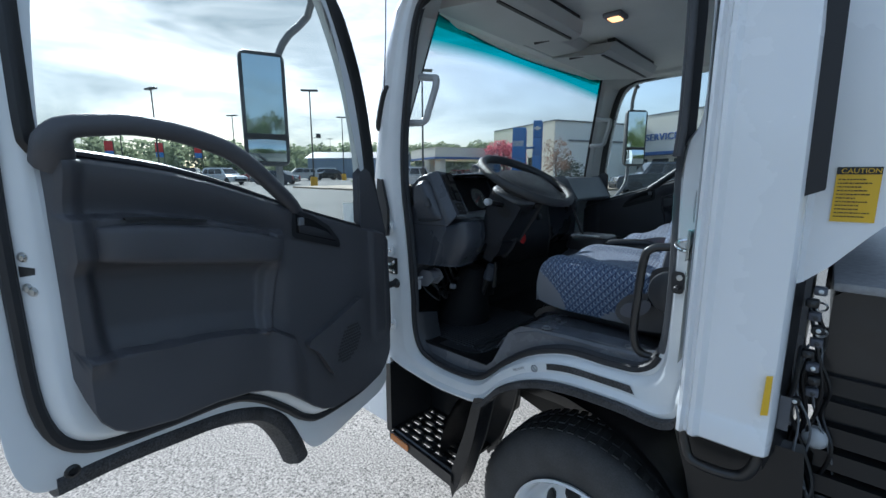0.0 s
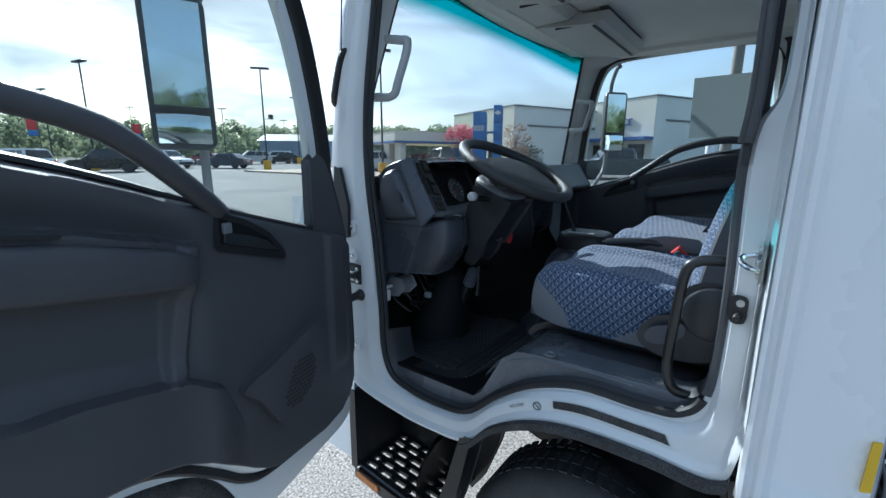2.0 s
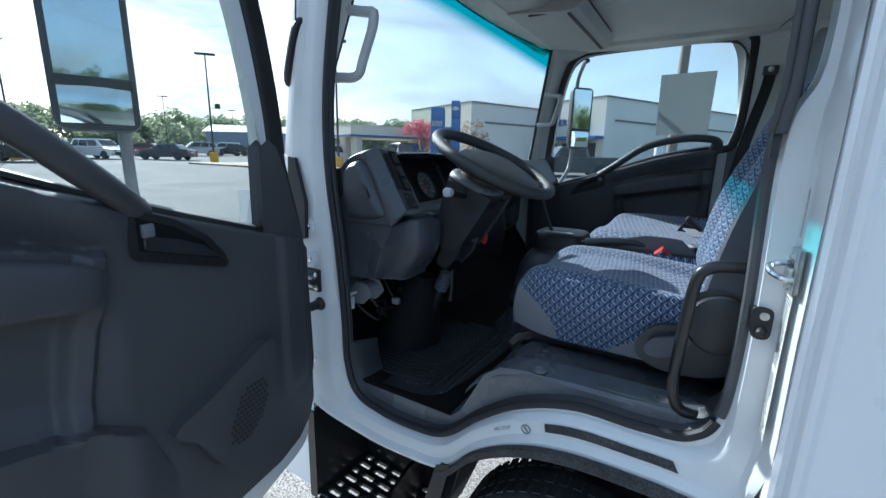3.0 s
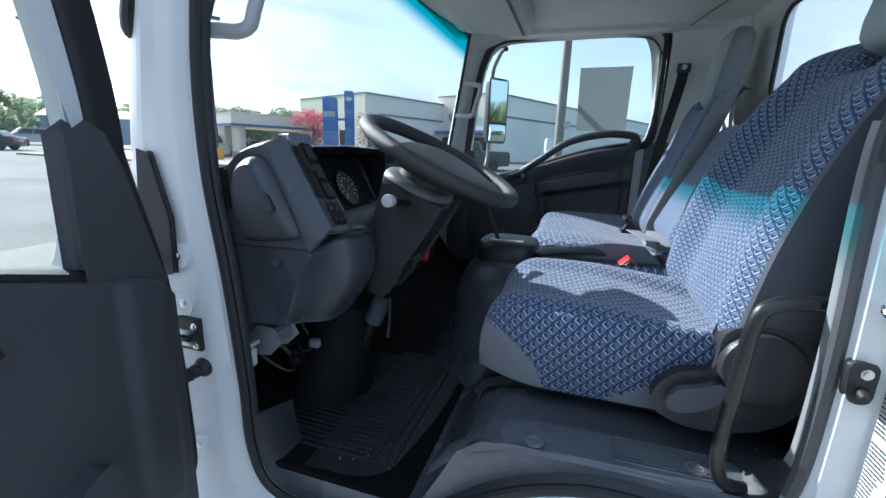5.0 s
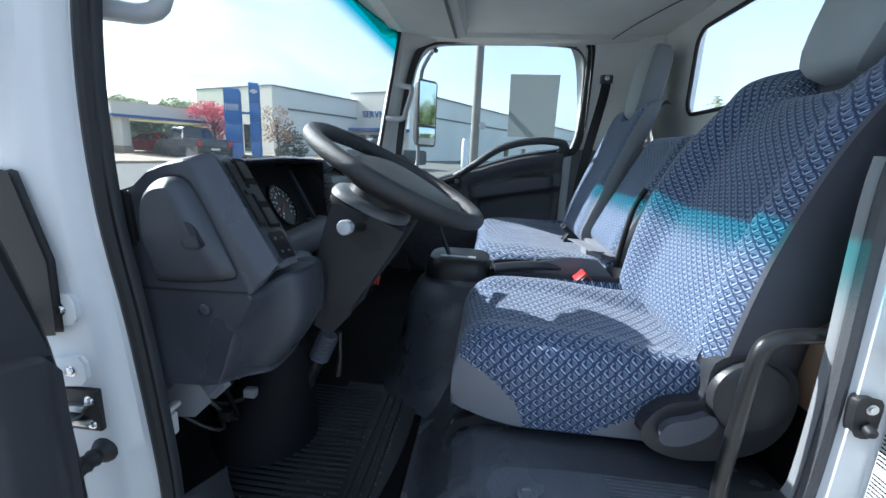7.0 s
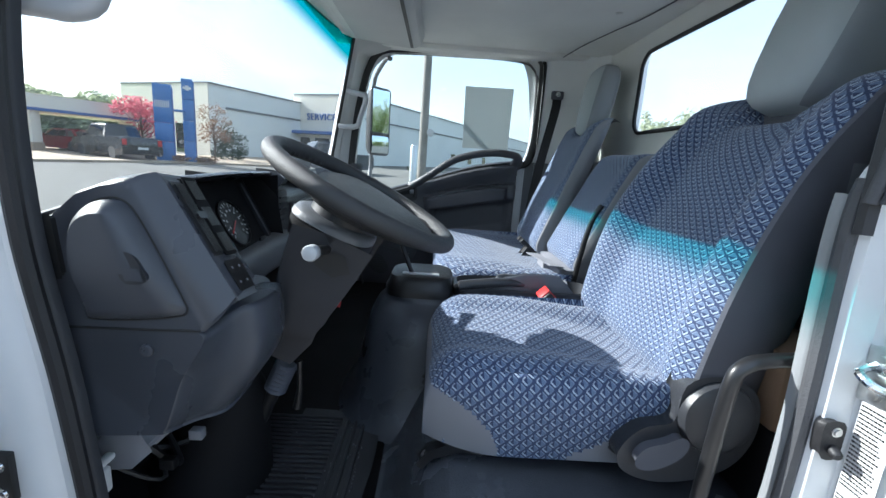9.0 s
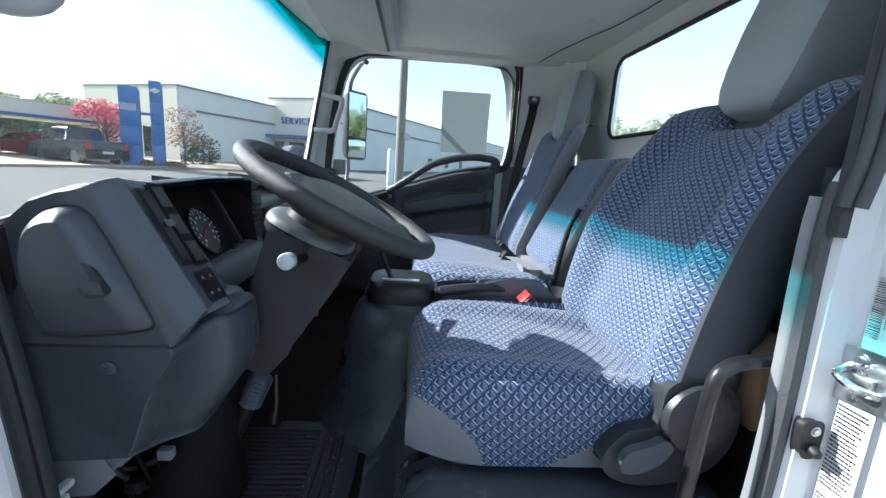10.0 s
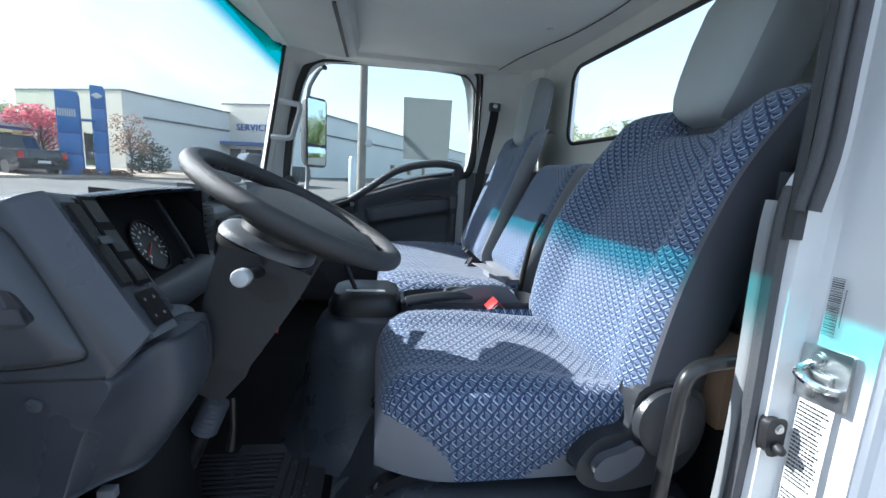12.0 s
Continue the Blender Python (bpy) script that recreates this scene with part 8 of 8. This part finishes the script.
    if kind == "pickup":
        bm = bmesh.new()
        box(bm, (b1 + .12, -W / 2 + .16, tail - .30), (L - .12, W / 2 - .16, tail + .012), .02, m=m)
        part("load_bed", bm, BLACK, t, "dark open load bed")
    for c in ax:
        for sgn in (-1, 1):
            hubm = m @ basis((c, sgn * (W / 2 - .12), r), (0, sgn, 0))
            bm = bmesh.new()
            lathe(bm, [(r * .62, -.10), (r * .95, -.11), (r, -.08), (r, .08), (r * .95, .11), (r * .64, .11)], hubm, 20)
            w = part("wheel", bm, TYRE, t)
            bm = bmesh.new()
            lathe(bm, [(r * .64, .10), (r * .60, .07), (r * .2, .09), (r * .1, .10)], hubm, 12)
            part("rim", bm, SILVER if colour != "black" else STEEL, w)
    for sgn in (-1, 1):
        bm = bmesh.new()
        box(bm, (-.01, sgn * (W / 2 - .30) - .2, .66), (.20, sgn * (W / 2 - .30) + .2, .82), .03, m=m)
        part("headlight", bm, CHROME, body, "clear headlight")
        bm = bmesh.new()
        box(bm, (L - .16, sgn * (W / 2 - .13) - .11, tail - .42), (L + .015, sgn * (W / 2 - .13) + .11, tail - .10), .03, m=m)
        part("tail_light", bm, RED, body, "red tail light")
        bm = bmesh.new()
        box(bm, (a0 + .25, sgn * (W / 2 + .02) - .09, belt), (a0 + .42, sgn * (W / 2 + .02) + .09, belt + .16), .03, m=m)
        part("door_mirror", bm, mat, body)
    bm = bmesh.new()
    box(bm, (-.03, -W / 2 + .25, .40), (.06, W / 2 - .25, .62), .03, m=m)
    part("grille", bm, BLACK, body)
    bm = bmesh.new()
    box(bm, (L - .04, -.26, .62), (L + .02, .26, .75), .005, m=m)
    part("number_plate", bm, LABEL_WHITE, body, "plain pale number plate")
    return t


car("suv", "white", -42.9, 5.2, 200, "white parked SUV on the lot")
car("suv", "black", -41.6, 9.9, 245, "black parked SUV on the lot")
car("suv", "silver", -48.8, 12.3, 235, "silver parked SUV behind others")
car("suv", "white", -46.8, 16.1, 20, "white parked SUV seen from its tail")
car("sedan", "grey", -42.9, 19.8, 215, "slate grey parked saloon car")
car("sedan", "red", -54.6, 22.9, 225, "dark red parked saloon car")
car("suv", "silver", -55.2, 29.4, 250, "silver parked SUV beside a lamp post")
car("suv", "white", -55.9, 33.5, 230, "white parked SUV beside a lamp post")
car("sedan", "black", -55.0, 34.0, 240, "black parked car by the workshop")
car("suv", "white", -27.0, 23.4, 250, "white parked car beyond the windscreen")
car("sedan", "white", -52.0, 2.6, 215, "white parked saloon in the next row")
car("suv", "grey", -59.8, 7.2, 225, "grey parked SUV in the next row")
car("sedan", "red", -24.2, 27.6, 168, "dark red car parked under the canopy")
car("pickup", "black", -19.3, 25.0, 150, "black parked crew cab pickup truck by the sign pylons")
car("pickup", "grey", -7.9, 28.3, 215, "slate grey parked pickup truck beyond the passenger window")


# ---- trees ----
def leaf_cloud(bm_verts, faces, c, rad, n, size, rnd, squash=1.0):
    """Small tilted leaf faces scattered through a clump."""
    for _ in range(n):
        d = Vector((rnd.gauss(0, 1), rnd.gauss(0, 1), rnd.gauss(0, 1))).normalized() * rad * rnd.random() ** .4
        p = Vector(c) + Vector((d.x, d.y, d.z * squash))
        u = Vector((rnd.gauss(0, 1), rnd.gauss(0, 1), rnd.gauss(0, .7))).normalized()
        v = u.orthogonal().normalized()
        s = size * rnd.uniform(.6, 1.3)
        k = len(bm_verts)
        bm_verts += [p - u * s - v * s * .3, p + v * s * .55, p + u * s + v * s * .2, p - v * s * .6]
        faces.append((k, k + 1, k + 2, k + 3))


def cloud_part(name, verts, faces, mat, parent, label=""):
    me = bpy.data.meshes.new(name)
    me.from_pydata([tuple(v) for v in verts], [], faces)
    me.materials.append(mat)
    ob = new(name, me)
    if parent is not None:
        ob.parent = parent
        if parent.type == "EMPTY":
            ob.matrix_parent_inverse = parent.matrix_basis.inverted()
    if label:
        tagged(ob, label)
    return ob


def tree(x, y, h, crown_r, mat, label, seed, leaf=.10, n=60, trunk=.08, bare=.35):
    rnd = random.Random(seed)
    g = ground_z(x, y)
    t = thing("tree", (x, y, g), label, "tree")
    bm = bmesh.new()
    tube(bm, spline([(x, y, g - .2), (x + .05, y, g + h * .3), (x - .04, y + .05, g + h * .6), (x, y, g + h * .85)], 10), [trunk * (1 - .08 * k) for k in range(10)], 8)
    part("trunk", bm, BARK, t)
    vs, fs = [], []
    for k in range(16):
        a, e = rnd.uniform(0, 2 * math.pi), rnd.uniform(.1, 1.0)
        rr = crown_r * math.sqrt(rnd.uniform(.1, 1)) * (1 - .45 * e)
        tip = Vector((x + rr * math.cos(a), y + rr * math.sin(a), g + h * (bare + (1 - bare) * e)))
        bm = bmesh.new()
        root = Vector((x, y, g + h * (bare * .8 + .35 * e)))
        tube(bm, spline([root, root.lerp(tip, .5) + Vector((0, 0, .1 * h * .3)), tip], 6), [trunk * .4, trunk * .34, trunk * .28, trunk * .2, trunk * .14, trunk * .08], 5)
        part("limb", bm, BARK, t)
        leaf_cloud(vs, fs, tip, crown_r * rnd.uniform(.28, .5), n, leaf, rnd, .8)
    cloud_part("crown", vs, fs, mat, t)
    return t


tree(-20.2, 28.6, 3.4, 1.9, LEAF_RED, "pink blossoming tree beside the sign pylons", 31, .11, 90, bare=.25)
tree(-16.3, 30.2, 3.6, 1.3, LEAF_BROWN, "thin bronze-leaved young tree by the wall", 32, .08, 45)
rnd = random.Random(35)
shrub = thing("shrub", (-15.9, 32.0, ground_z(-15.9, 32)), "dark evergreen shrub against the wall", "shrub")
vs, fs = [], []
for k in range(20):
    leaf_cloud(vs, fs, (-15.9 + rnd.uniform(-1.0, 1.0), 32 + rnd.uniform(-.6, .6), ground_z(-15.9, 32) + .4 + 1.9 * rnd.random() ** 1.3), .55, 90, .085, rnd)
cloud_part("foliage", vs, fs, LEAF_DARK, shrub)
bm = bmesh.new()
tube(bm, [(-15.9, 32, ground_z(-15.9, 32) - .1), (-15.9, 32, ground_z(-15.9, 32) + 1.2)], .06, 6)
part("stem", bm, BARK, shrub)
for x, y, mt in ((-15.6, 25.0, LEAF_BROWN), (-14.6, 25.9, LEAF_BROWN), (-2.8, 40.5, LEAF_DARK)):
    b = thing("low_shrub", (x, y, ground_z(x, y) + .1), "low mounded shrub in a planting bed", "shrub", "low shrubs")
    vs, fs = [], []
    for k in range(8):
        leaf_cloud(vs, fs, (x + rnd.uniform(-.6, .6), y + rnd.uniform(-.3, .3), ground_z(x, y) + .28), .3, 50, .07, rnd, .7)
    cloud_part("foliage", vs, fs, mt, b)

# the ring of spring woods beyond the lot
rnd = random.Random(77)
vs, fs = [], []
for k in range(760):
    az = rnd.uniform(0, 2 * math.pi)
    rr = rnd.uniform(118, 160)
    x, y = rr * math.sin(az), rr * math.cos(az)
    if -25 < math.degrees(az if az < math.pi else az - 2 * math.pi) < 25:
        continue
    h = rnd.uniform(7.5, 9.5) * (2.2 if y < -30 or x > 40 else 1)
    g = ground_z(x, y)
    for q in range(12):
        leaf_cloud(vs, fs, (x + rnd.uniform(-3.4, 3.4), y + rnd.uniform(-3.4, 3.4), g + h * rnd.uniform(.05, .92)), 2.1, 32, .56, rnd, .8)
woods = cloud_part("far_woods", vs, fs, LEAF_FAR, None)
tagged(woods, "spring woods round the car park, distance haze put into their colour", "woods", kind="stuff")
# nearer trees behind the truck, seen in its mirrors
for x, y, h, sd in ((30, 46, 8, 51), (38, 58, 9, 52), (46, 38, 8, 53), (55, -28, 9, 54), (44, -42, 8, 55), (62, -12, 9, 56), (34, -52, 8, 57), (70, -34, 10, 58), (33, -9.5, 7.5, 59), (36, -13, 8.5, 60), (32, -14.5, 7, 61), (42, -19, 9, 62), (46, -3, 6.5, 63), (50, 2.5, 7.0, 64), (47, 7, 6.5, 65)):
    tree(x, y, h, 3.4, LEAF_GREEN, "leafy green tree beyond the lot", sd, .32, 60, .16, .2)
# flag banners on poles
for x, y in ((-60.9, 9.6), (-60.0, 14.3), (-58.9, 18.2)):
    f = thing("banner_pole", (x, y, ground_z(x, y)), "slim pole with a red and blue banner", "banner", "lot banners")
    bm = bmesh.new()
    tube(bm, [(x, y, ground_z(x, y) - .1), (x, y, 5.6)], .05, 6)
    part("pole", bm, LAMP_POLE, f)
    bm = bmesh.new()
    box(bm, (x - .02, y - .85, 4.4), (x + .02, y - .05, 5.5), .005)
    part("banner", bm, RED, f, "red upper banner")
    bm = bmesh.new()
    box(bm, (x - .02, y - .85, 3.8), (x + .02, y - .05, 4.395), .005)
    part("lower_banner", bm, BLUE_PANEL, f, "blue lower banner")
